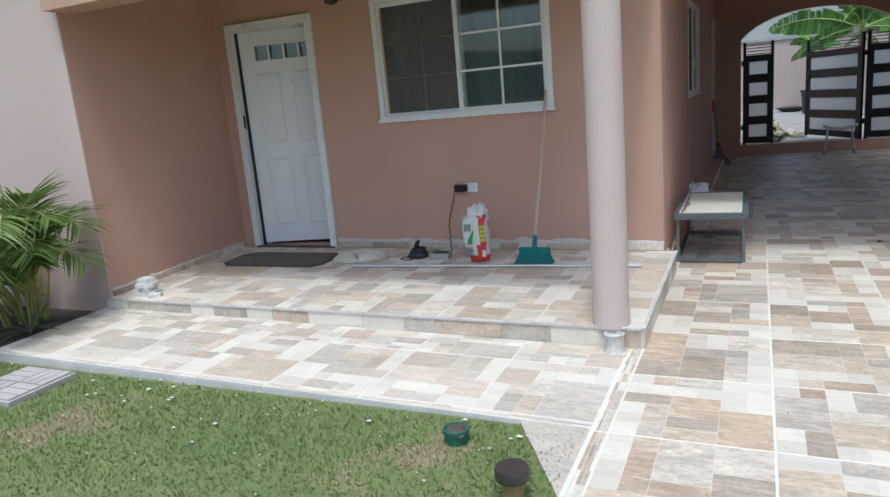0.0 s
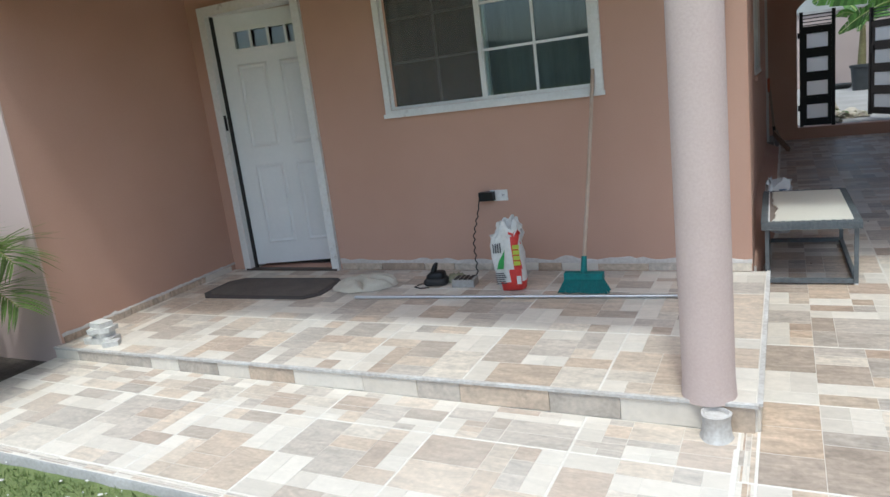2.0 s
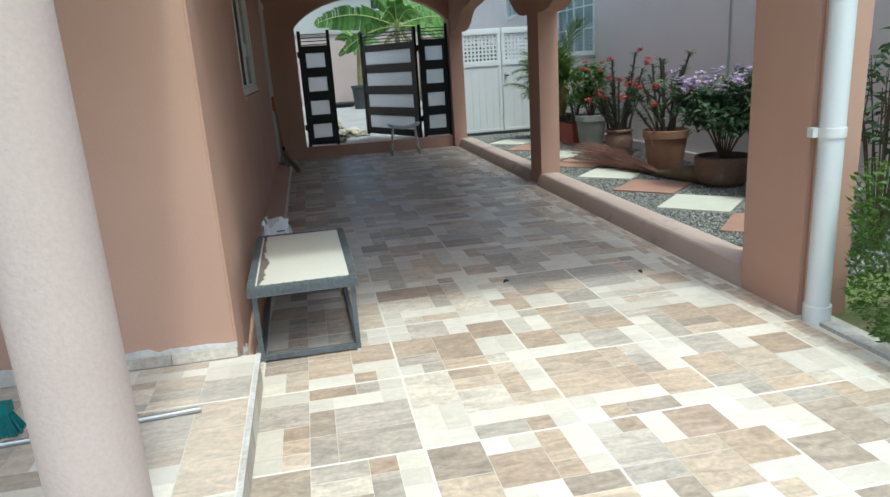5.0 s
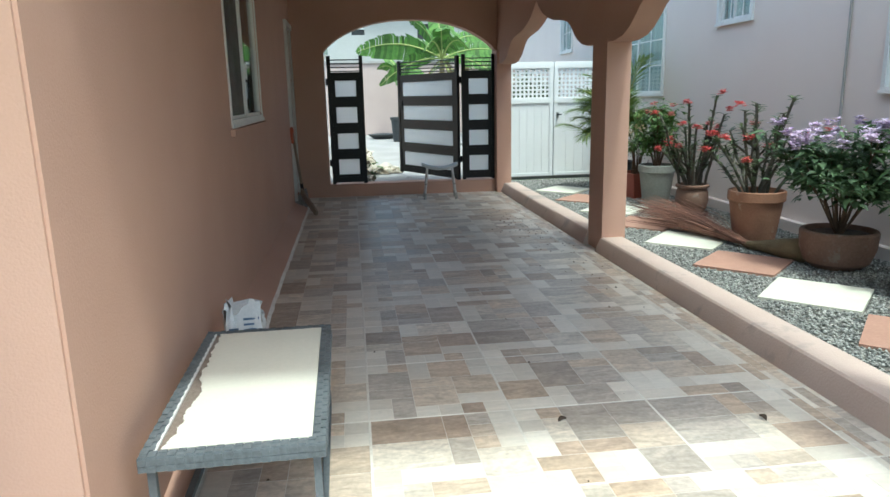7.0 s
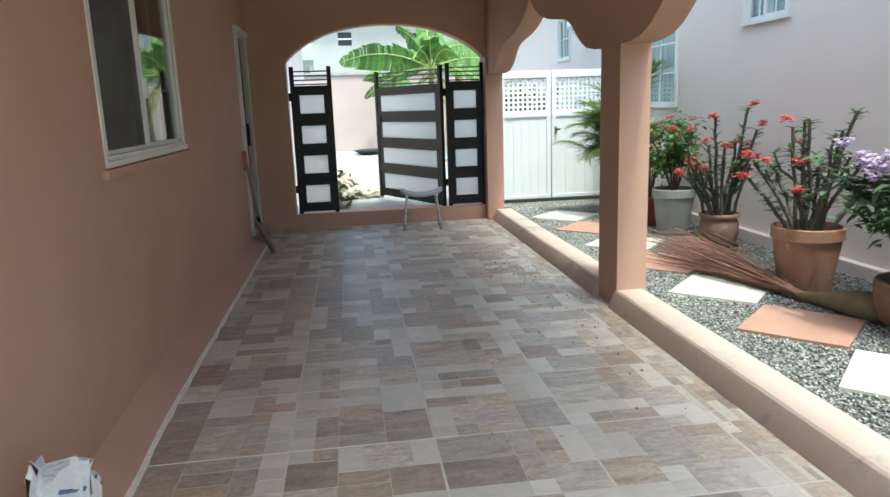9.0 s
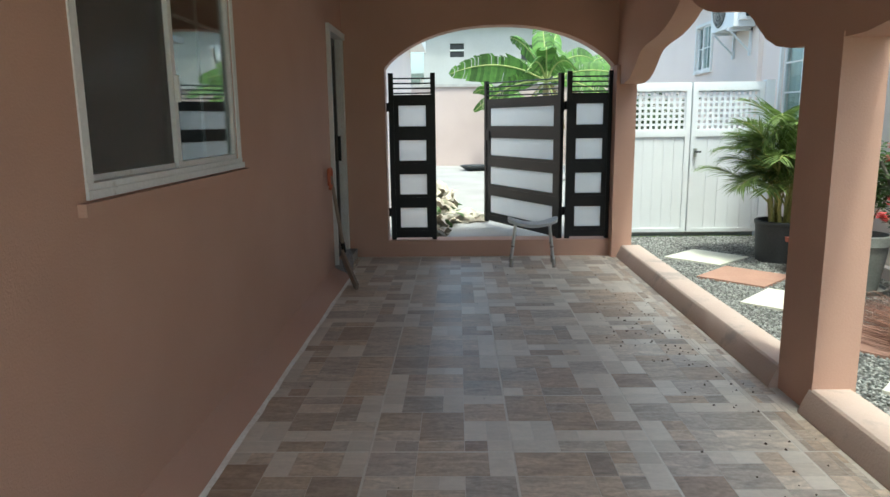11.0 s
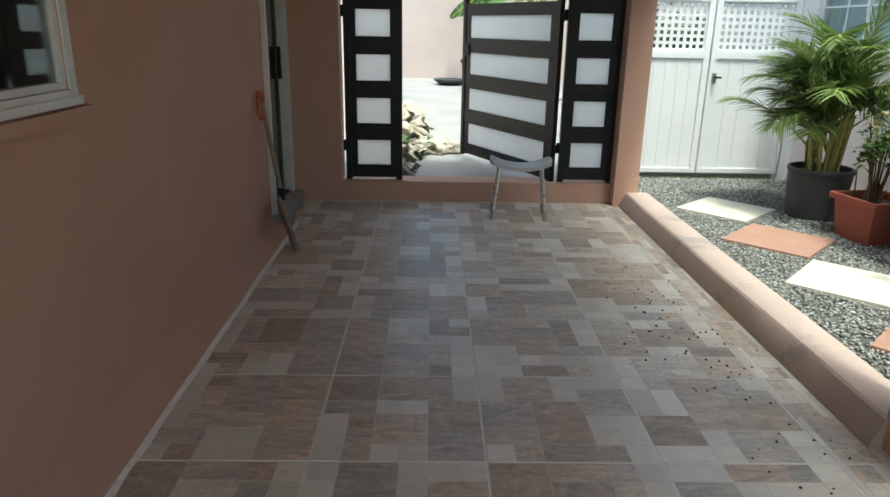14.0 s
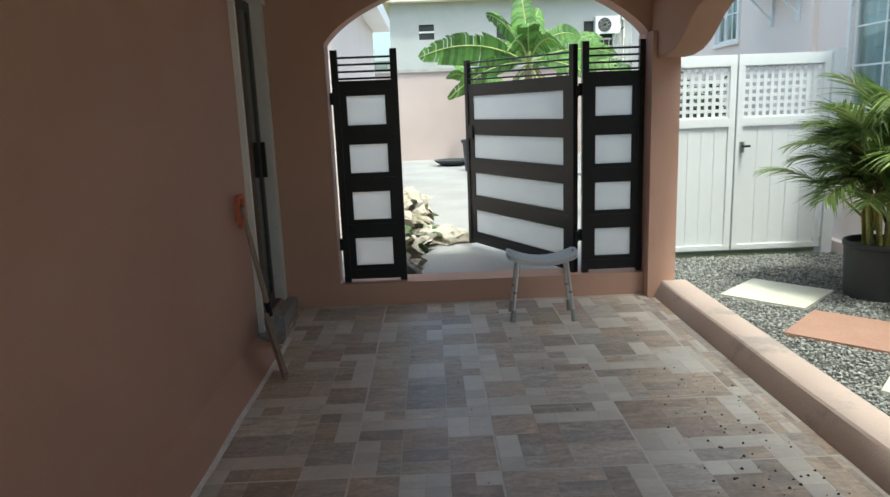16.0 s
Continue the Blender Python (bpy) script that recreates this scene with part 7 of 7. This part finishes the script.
def banana(x, y, z, seed, h, label, leaves):
    """A banana plant; leaves: (heading, rise, droop, length, twist, dry), in degrees and metres."""
    t = thing("banana_plant", (x, y, z), label, "banana plant")
    rnd = random.Random(seed)
    bm = bmesh.new()
    tube(bm, [(0, 0, 0), (0.02, 0, h * 0.5), (0.04, 0, h)], [0.13, 0.11, 0.07], 12)
    part("trunk", bm, BANANA_TRUNK, t, smooth=60)
    for head, rise, droop, ln, twist, dry in leaves:
        a, rise, tw = radians(head), radians(rise), radians(twist)
        d = Vector((math.cos(a), math.sin(a), 0))
        s = Vector((-math.sin(a), math.cos(a), 0)) * math.cos(tw) + Vector((0, 0, 1)) * math.sin(tw)
        wd = ln * rnd.uniform(0.125, 0.15) * (0.5 if dry else 1)
        b, stalk = bmesh.new(), bmesh.new()
        m = 30
        rib = []
        for i in range(m + 1):
            u = i / m
            rib.append(Vector((0.04, 0, h)) + d * (ln * (u * math.cos(rise) + 0.08 * u * u)) + Vector((0, 0, ln * (u * math.sin(rise) - droop * u ** 2.2))))
        tube(stalk, rib, [0.026 * (1 - 0.8 * i / m) + 0.003 for i in range(m + 1)], 6)
        for sg in (-1, 1):
            tear = rnd.uniform(0.16, 0.36)
            sag = 0.0
            for i in range(4, m):
                u0, u1 = i / m, (i + 1) / m
                torn = rnd.random() < tear
                if torn:
                    sag = rnd.uniform(-.35, .05)
                w0 = wd * math.sin(math.pi * min(1, (u0 - 0.08) / 0.94)) ** 0.6
                w1 = wd * math.sin(math.pi * min(1, (u1 - 0.08) / 0.94)) ** 0.6 if i < m - 1 else 0.01
                p, q = rib[i], rib[i].lerp(rib[i + 1], 0.82 if torn else 1.0)
                vs = [b.verts.new(v) for v in (p, q, q + s * sg * w1 * 0.55 + Vector((0, 0, 0.10 * w1)), q + s * sg * w1 + Vector((0, 0, sag * w1)) + d * 0.06,
                                               p + s * sg * w0 + Vector((0, 0, sag * w0)) + d * 0.06, p + s * sg * w0 * 0.55 + Vector((0, 0, 0.10 * w0)))]
                b.faces.new((vs[0], vs[1], vs[2], vs[5]))
                b.faces.new((vs[5], vs[2], vs[3], vs[4]))
        blade = part("dry_leaf_blade" if dry else "leaf_blade", b, BANANA_DRY if dry else BANANA_LEAF, t, "dry brown hanging leaf" if dry else "", smooth=60)
        part("midrib", stalk, MIDRIB, blade, smooth=60)


banana(2.85, 24.6, 0.1, 4, 2.30, "banana plant with broad torn green leaves in the yard",
       [(184, 30, 0.42, 2.6, 78, 0), (152, 66, 0.34, 2.0, 60, 0), (262, 74, 0.60, 2.0, 8, 0), (100, 80, 0.20, 2.1, -10, 0), (60, 74, 0.30, 1.9, 35, 0), (20, 54, 0.52, 2.0, 72, 0),
        (-12, 24, 0.34, 1.9, 76, 0), (205, 4, 0.45, 1.9, 70, 0), (240, 54, 0.72, 1.8, 45, 0), (302, 56, 0.72, 1.8, -42, 0), (335, 8, 0.5, 1.6, 70, 0), (170, 48, 0.55, 1.7, -60, 0),
        (285, -30, 0.5, 1.2, 20, 1), (225, -26, 0.55, 1.1, 30, 1), (320, -40, 0.4, 1.0, 10, 1)])
banana(3.75, 25.6, 0.1, 9, 2.35, "smaller banana plant with torn green leaves in the yard",
       [(20, 55, 0.5, 1.8, 40, 0), (190, 62, 0.6, 1.5, -40, 0), (270, 40, 0.7, 1.4, 50, 0), (336, 12, 0.4, 1.6, 55, 0), (120, 70, 0.4, 1.6, 30, 0), (215, 8, 0.5, 1.4, 40, 0)])
banana(1.75, 26.2, 0.1, 13, 1.75, "young banana plant with narrow green leaves by the wall",
       [(200, 60, 0.6, 1.3, 50, 0), (150, 70, 0.4, 1.3, -30, 0), (340, 64, 0.5, 1.2, 40, 0), (260, 40, 0.8, 1.2, 25, 0), (30, 50, 0.6, 1.2, 50, 0)])

# grey house beyond the wall
def house(name, x0, x1, y0, y1, z0, z1, mat, roof, label, eave, windows=()):
    h = thing(name, (0, 0, 0), label, "house")
    w = part("wall", sheet_wall("y", y0, y1, x0, x1, z0, z1, [(a, b, c, d) for a, b, c, d in windows]), mat, h)
    part("roof", boxed(x0 - eave, x1 + eave, y0 - eave, y1 + eave, z1, z1 + 0.22), roof, h, bevel=0.02)
    for a, b, c, d in windows:
        wi = part("window", boxed(a, b, y0 + 0.08, y0 + 0.12, c, d), SCREEN, w, "dark window opening")
        part("frame", boxed(a, b, y0 + 0.03, y0 + 0.07, (c + d) / 2 - 0.03, (c + d) / 2 + 0.03), DIRTY_WHITE, wi)
    return h


house("grey_house", -0.65, 14, 33, 41, 0, 5.0, RAW_BLOCK, PALE_PLASTER, "unpainted grey cement house beyond the boundary wall", 0.4, [(0.34, 0.86, 3.78, 4.28), (3.0, 4.2, 2.9, 4.2), (6.0, 7.0, 3.0, 4.2)])
house("pink_house", -9.0, -0.42, 16.2, 22.0, 0, 2.95, PALE_PLASTER, WHITE, "pink plaster house with a white eave beside the yard", 0.32)
bm = bmesh.new()
tagged(part("roof_tank", boxed(-0.95, -0.5, 36, 37, 0, 3.2), PALE_PLASTER), "low pale outbuilding between the two houses", "building")


def railing():
    r = thing("wall_railing", (0, 27.4, 2.5), "grey spiked metal railing on the boundary wall", "railing")
    for k in range(26):
        bm = bmesh.new()
        tube(bm, [(3.9 + k * 0.14, 0, 0), (3.9 + k * 0.14, 0, 0.62)], [0.014, 0.008], 5)
        part("spike", bm, CEMENT, r)
    for z in (0.12, 0.42):
        bm = bmesh.new()
        tube(bm, [(3.9, 0, z), (7.5, 0, z)], 0.013, 5)
        part("rail", bm, CEMENT, r)


railing()


def condenser(at, label):
    """An outdoor air conditioner on a wall bracket. Local -y is its front."""
    a = thing("air_conditioner", at, label, "air conditioner")
    part("casing", boxed(-0.41, 0.41, -0.30, -0.02, 0, 0.56), VINYL, a, bevel=0.02)
    bm = bmesh.new()
    for r in (0.22, 0.17, 0.12, 0.07):
        pts = [(-0.1 + r * math.cos(t), -0.315, 0.28 + r * math.sin(t)) for t in (6.283 * k / 28 for k in range(29))]
        tube(bm, pts, 0.006, 5, cap=False)
    for k in range(8):
        t = 6.283 * k / 8
        tube(bm, [(-0.1 + 0.05 * math.cos(t), -0.315, 0.28 + 0.05 * math.sin(t)), (-0.1 + 0.22 * math.cos(t), -0.315, 0.28 + 0.22 * math.sin(t))], 0.005, 5)
    part("fan_grille", bm, CEMENT, a)
    bm = bmesh.new()
    lathe(bm, [(0.23, 0), (0.235, 0.004), (0.1, 0.006)], 28)
    part("fan_opening", bm, BLACK, a, at=pose(-0.1, -0.304, 0.28, 90, 0, 0))
    part("valve_cover", boxed(0.41, 0.46, -0.24, -0.08, 0.08, 0.30), VINYL, a, bevel=0.012)
    for x in (-0.28, 0.28):
        bm = bmesh.new()
        box(bm, x - 0.02, x + 0.02, -0.34, 0.0, -0.04, 0.0)
        box(bm, x - 0.02, x + 0.02, -0.03, 0.0, -0.36, 0.0)
        tube(bm, [(x, -0.30, -0.03), (x, -0.02, -0.30)], 0.014, 6)
        part("bracket", bm, VINYL, a)
    bm = bmesh.new()
    tube(bm, [(0.42, -0.16, 0.14), (0.52, -0.12, 0.14), (0.62, -0.04, 0.2), (0.62, -0.03, 0.5)], 0.024, 8)
    part("insulated_hose", bm, BLACK, a)
    bm = bmesh.new()
    box(bm, 0.60, 0.66, -0.06, 0.0, -2.3, 0.52)
    part("pipe_cover", bm, PALE_PLASTER, a, bevel=0.01)
    part("pipe_elbow", boxed(0.56, 0.70, -0.12, 0.0, 0.44, 0.56), VINYL, a, bevel=0.02)


condenser(pose(NX, 16.20, 2.60, 0, 0, -90), "white outdoor air conditioner on a wall bracket")
condenser(pose(6.75, 33.0, 3.75), "white outdoor air conditioner on the grey house wall")


# wooded hills far away all round, and trees across the street
def hills():
    bm = bmesh.new()
    n = 160
    rings = []
    for r, k in ((150, 0), (190, 0.6), (240, 1.0), (300, 0.8)):
        ring = []
        for i in range(n):
            a = 6.283 * i / n
            h = k * (9 + 15 * (0.5 + noise.noise((math.cos(a) * 2.1, math.sin(a) * 2.1, 1))) + 5 * noise.noise((math.cos(a) * 9, math.sin(a) * 9, r)))
            ring.append(bm.verts.new((r * math.cos(a), r * math.sin(a), h - 0.3)))
        rings.append(ring)
    for a, b in zip(rings, rings[1:]):
        for i in range(n):
            bm.faces.new((a[i], a[(i + 1) % n], b[(i + 1) % n], b[i]))
    structure("backdrop_hills", bm, material("wooded_hill", (0.09, 0.105, 0.08), (0.055, 0.07, 0.05), 0.95, 0.08, 0.6, 0.8, 1.5), "far wooded hills on the horizon", "hills", smooth=0)


hills()
structure("street", boxed(-60, 60, -14, -7, -0.3, -0.045), CEMENT, "grey street in front of the house", "street")

# ---- floor tiles, last ----
def print_layout(seed, n=6):
    """Splits an n x n grid into the small rectangles of the printed stone pattern."""
    rnd = random.Random(seed)
    free = {(c, r) for c in range(n) for r in range(n)}
    out = []
    sizes = [(2, 2), (3, 2), (2, 3), (2, 2), (2, 1), (1, 2), (1, 1), (1, 1)]
    while free:
        c, r = min(free, key=lambda p: (p[1], p[0]))
        for w, h in sorted(sizes, key=lambda q: rnd.random()) + [(1, 1)]:
            cells = {(c + i, r + k) for i in range(w) for k in range(h)}
            if cells <= free:
                free -= cells
                out.append((c, c + w, r, r + h))
                break
    return out


LAYOUTS = [print_layout(k) for k in (3, 8, 12, 21, 34, 47)]


def tile_mesh(w, d, layout, mats, thick=0.014, joint=0.007):
    """One tile: its printed patches are separate faces on a slab with eased edges."""
    bm = bmesh.new()
    ux, uy = (w - joint) / 6, (d - joint) / 6
    h = joint / 2
    for a, b, c, e in layout:
        x0, x1, y0, y1 = h + a * ux, h + b * ux, h + c * uy, h + e * uy
        x0i, x1i, y0i, y1i = x0 + (0.002 if a == 0 else 0.0011), x1 - (0.002 if b == 6 else 0.0011), y0 + (0.002 if c == 0 else 0.0011), y1 - (0.002 if e == 6 else 0.0011)
        lo = [bm.verts.new(p) for p in ((x0, y0, -0.003), (x1, y0, -0.003), (x1, y1, -0.003), (x0, y1, -0.003))]
        hi = [bm.verts.new(p) for p in ((x0i, y0i, 0), (x1i, y0i, 0), (x1i, y1i, 0), (x0i, y1i, 0))]
        dn = [bm.verts.new((p.co.x, p.co.y, -thick)) for p in lo]
        small = (b - a) * (e - c)
        bm.faces.new(hi).material_index = 1 if small <= 2 and (a * 3 + c * 5 + small) % 5 < 3 else 0
        for k in range(4):
            bm.faces.new((lo[k], lo[(k + 1) % 4], hi[(k + 1) % 4], hi[k])).material_index = 2
            bm.faces.new((dn[k], dn[(k + 1) % 4], lo[(k + 1) % 4], lo[k]))
    return finish(bm, (*mats, GROUT), "tile", smooth=0)


TILE_MESHES = {}


def lay(parent, x0, x1, y0, y1, z, gx, gy, pitch=0.66, fall=(0.0, 0.0), pivot=(0.0, 0.0), mats=None):
    """Lays tiles on the grid that passes through (gx, gy), cut at the edges of the field."""
    i0, i1 = math.floor((x0 - gx) / pitch), math.ceil((x1 - gx) / pitch)
    j0, j1 = math.floor((y0 - gy) / pitch), math.ceil((y1 - gy) / pitch)
    rnd = random.Random(int(abs(x0 * 100) + abs(y0 * 10)))
    p = Vector((*pivot, z))
    tilt = Matrix.Translation(p) @ Matrix.Rotation(-math.atan(fall[0]), 4, "Y") @ Matrix.Rotation(math.atan(fall[1]), 4, "X") @ Matrix.Translation(-p)
    for i in range(i0, i1):
        for j in range(j0, j1):
            a, b = max(x0, gx + i * pitch), min(x1, gx + (i + 1) * pitch)
            c, d = max(y0, gy + j * pitch), min(y1, gy + (j + 1) * pitch)
            if b - a < 0.03 or d - c < 0.03:
                continue
            k = rnd.randrange(len(LAYOUTS))
            key = (round(b - a, 3), round(d - c, 3), k, mats[0].name)
            if key not in TILE_MESHES:
                TILE_MESHES[key] = tile_mesh(b - a, d - c, LAYOUTS[k], mats)
            ob = new("tile", TILE_MESHES[key])
            ob.parent = parent
            turn = rnd.randrange(2)
            ob.matrix_basis = tilt @ (Matrix.Translation((a, c, z)) if not turn else Matrix.Translation((b, d, z)) @ pose(0, 0, 0, 0, 0, 180))


floors = {o.name: o for o in scene.objects if o.name in ("drive_bed", "path_bed", "porch_bed")}
lay(floors["drive_bed"], -0.485, 2.262, -1.4, GATE_Y - 0.03, 0.004, 0.205, 7.32, 0.625, mats=(TILE, PALE_TILE))
lay(floors["path_bed"], -4.50, -0.485, 2.985, 3.91, 0.004, -0.485, 3.62, 0.585, (-PATH_RISE, PATH_FALL), (-0.5, 3.91), (DUSTY_TILE, DUSTY_PALE_TILE))
lay(floors["porch_bed"], -4.49, -0.425, 3.925, WALL_Y - 0.012, 0.159, -1.02, 3.925, 0.62, (0.0, PORCH_FALL), (0.0, WALL_Y), (PORCH_TILE, PORCH_PALE_TILE))


# skirting and riser tiles: cut strips of the same tile, set in uneven white cement
def strip_piece(parent, x0, x1, y0, y1, z0, z1, k):
    bm = bmesh.new()
    box(bm, x0, x1, y0, y1, z0, z1)
    ob = part("tile", bm, (TILE if k else PORCH_TILE) if rnd.random() < (0.8 if k else 0.4) else PORCH_PALE_TILE, parent, smooth=0, bevel=0.0015)
    return ob


rnd = random.Random(31)
x = -4.49
while x < -0.45:
    w = min(rnd.choice((0.22, 0.30, 0.36, 0.42, 0.46)), -0.43 - x)
    strip_piece(floors["porch_bed"], x, x + w - 0.0025, 3.912, 3.925, path_z(x, 3.91) + 0.002, 0.110, 0)
    x += w
y = 3.93
while y < WALL_Y - 0.03:
    w = min(rnd.choice((0.22, 0.30, 0.36)), WALL_Y - y)
    strip_piece(floors["porch_bed"], -0.425, -0.413, y, y + w - 0.004, 0.008, porch_z(y) - 0.010, 0)
    y += w
x = -3.38
while x < -0.52:
    w = min(rnd.choice((0.16, 0.24, 0.31, 0.36)), -0.50 - x)
    strip_piece(floors["porch_bed"], x, x + w - 0.005, WALL_Y - 0.011, WALL_Y - 0.001, 0.163, 0.212 + rnd.uniform(-.004, .004), 1)
    x += w
y = 3.98
while y < WALL_Y - 0.1:
    w = min(rnd.choice((0.22, 0.30, 0.36)), WALL_Y - 0.02 - y)
    strip_piece(floors["porch_bed"], -4.479, -4.467, y, y + w - 0.005, porch_z(y) + 0.003, porch_z(y) + 0.048 + rnd.uniform(-.004, .004), 1)
    y += w


PINK_CEMENT = material("pinkish_cement_smear", (0.60, 0.56, 0.52), (0.45, 0.40, 0.36), 0.9, 7, 50, 0.5, 0.006)


def cement_band(name, pts, h, out, label, seed):
    """A ragged band of white cement smeared over a wall above its skirting."""
    bm = bmesh.new()
    rows = []
    n = 70
    for i in range(n + 1):
        p = Vector(pts[0]).lerp(Vector(pts[1]), i / n)
        k = h * (0.55 + 0.9 * abs(noise.noise((i * 0.31, seed, 0))) + 0.35 * noise.noise((i * 1.3, seed, 4)))
        rows.append((bm.verts.new(p + Vector(out)), bm.verts.new(p + Vector(out) * 0.6 + Vector((0, 0, max(0.004, k)))), bm.verts.new(p + Vector((0, 0, max(0.006, k + 0.003))))))
    for a, b in zip(rows, rows[1:]):
        bm.faces.new((a[0], b[0], b[1], a[1]))
        bm.faces.new((a[1], b[1], b[2], a[2]))
    structure(name, bm, PINK_CEMENT, label, "trim", smooth=60)


cement_band("cement_band_1", ((-3.39, WALL_Y, 0.208), (-0.50, WALL_Y, 0.208)), 0.036, (0, -0.009, 0), "white cement smear above the porch skirting", 1.5)
cement_band("cement_band_2", ((-4.48, 3.97, 0.164), (-4.48, WALL_Y, 0.204)), 0.020, (0.009, 0, 0), "white cement smear above the porch skirting", 6.2)
cement_band("cement_band_3", ((-0.50, WALL_Y, 0.0), (-0.495, 5.80, 0.0)), 0.16, (0.012, 0, 0), "white cement patch at the wall corner", 3.1)
bm = bmesh.new()
rows = []
for i in range(120):
    x = -4.47 + (4.47 - 0.52) * i / 119
    k = 0.004 + 0.012 * abs(noise.noise((x * 4.1, 1, 8)))
    e = path_z(x, 2.985)
    rows.append((bm.verts.new((x, 2.986, e + 0.0035)), bm.verts.new((x, 2.984 - k, e - 0.004)), bm.verts.new((x, 2.984 - k * 1.8, -0.066))))
for a, b in zip(rows, rows[1:]):
    bm.faces.new((a[0], a[1], b[1], b[0]))
    bm.faces.new((a[1], a[2], b[2], b[1]))
structure("path_edge", bm, CEMENT, "rough cement edge of the path against the lawn", "edge", smooth=60)
bm = bmesh.new()
for k, (a, b) in enumerate((((-4.49, 3.909), (-0.42, 3.909)),)):
    box(bm, a[0], b[0], 3.905, 3.925, 0.109, 0.1225)
structure("step_nosing", bm, WHITE_CEMENT, "pale grouted edge of the porch step", "edge", bevel=0.004)
bm = follow(boxed(-0.425, -0.405, 3.925, WALL_Y, 0.150, 0.1625), porch_dip)
structure("step_nosing_side", bm, WHITE_CEMENT, "pale grouted side edge of the porch step", "edge", bevel=0.004)

# the path's cut corner beside the lawn
bm = bmesh.new()
tri = ((-0.82, 2.983), (-0.502, 2.45), (-0.502, 2.983))
top = [bm.verts.new((x, y, path_z(x, y) + 0.003)) for x, y in tri]
low = [bm.verts.new((x, y, -0.08)) for x, y in tri]
bm.faces.new(top)
for k in range(3):
    bm.faces.new((low[k], low[(k + 1) % 3], top[(k + 1) % 3], top[k]))
bmesh.ops.recalc_face_normals(bm, faces=bm.faces)
part("tile", bm, DUSTY_TILE, floors["path_bed"], smooth=0)

# pale cement run where the carport floor meets the side wall
bm = bmesh.new()
for i in range(40):
    y0 = 5.84 + 6.9 * i / 40
    k = 0.004 * noise.noise((y0 * 3.0, 2, 5))
    box(bm, -0.499, -0.474 + k, y0, y0 + 6.9 / 40, 0.0005, 0.0105)
structure("floor_edge", bm, WHITE_CEMENT, "pale cement line along the foot of the side wall", "edge", smooth=0)
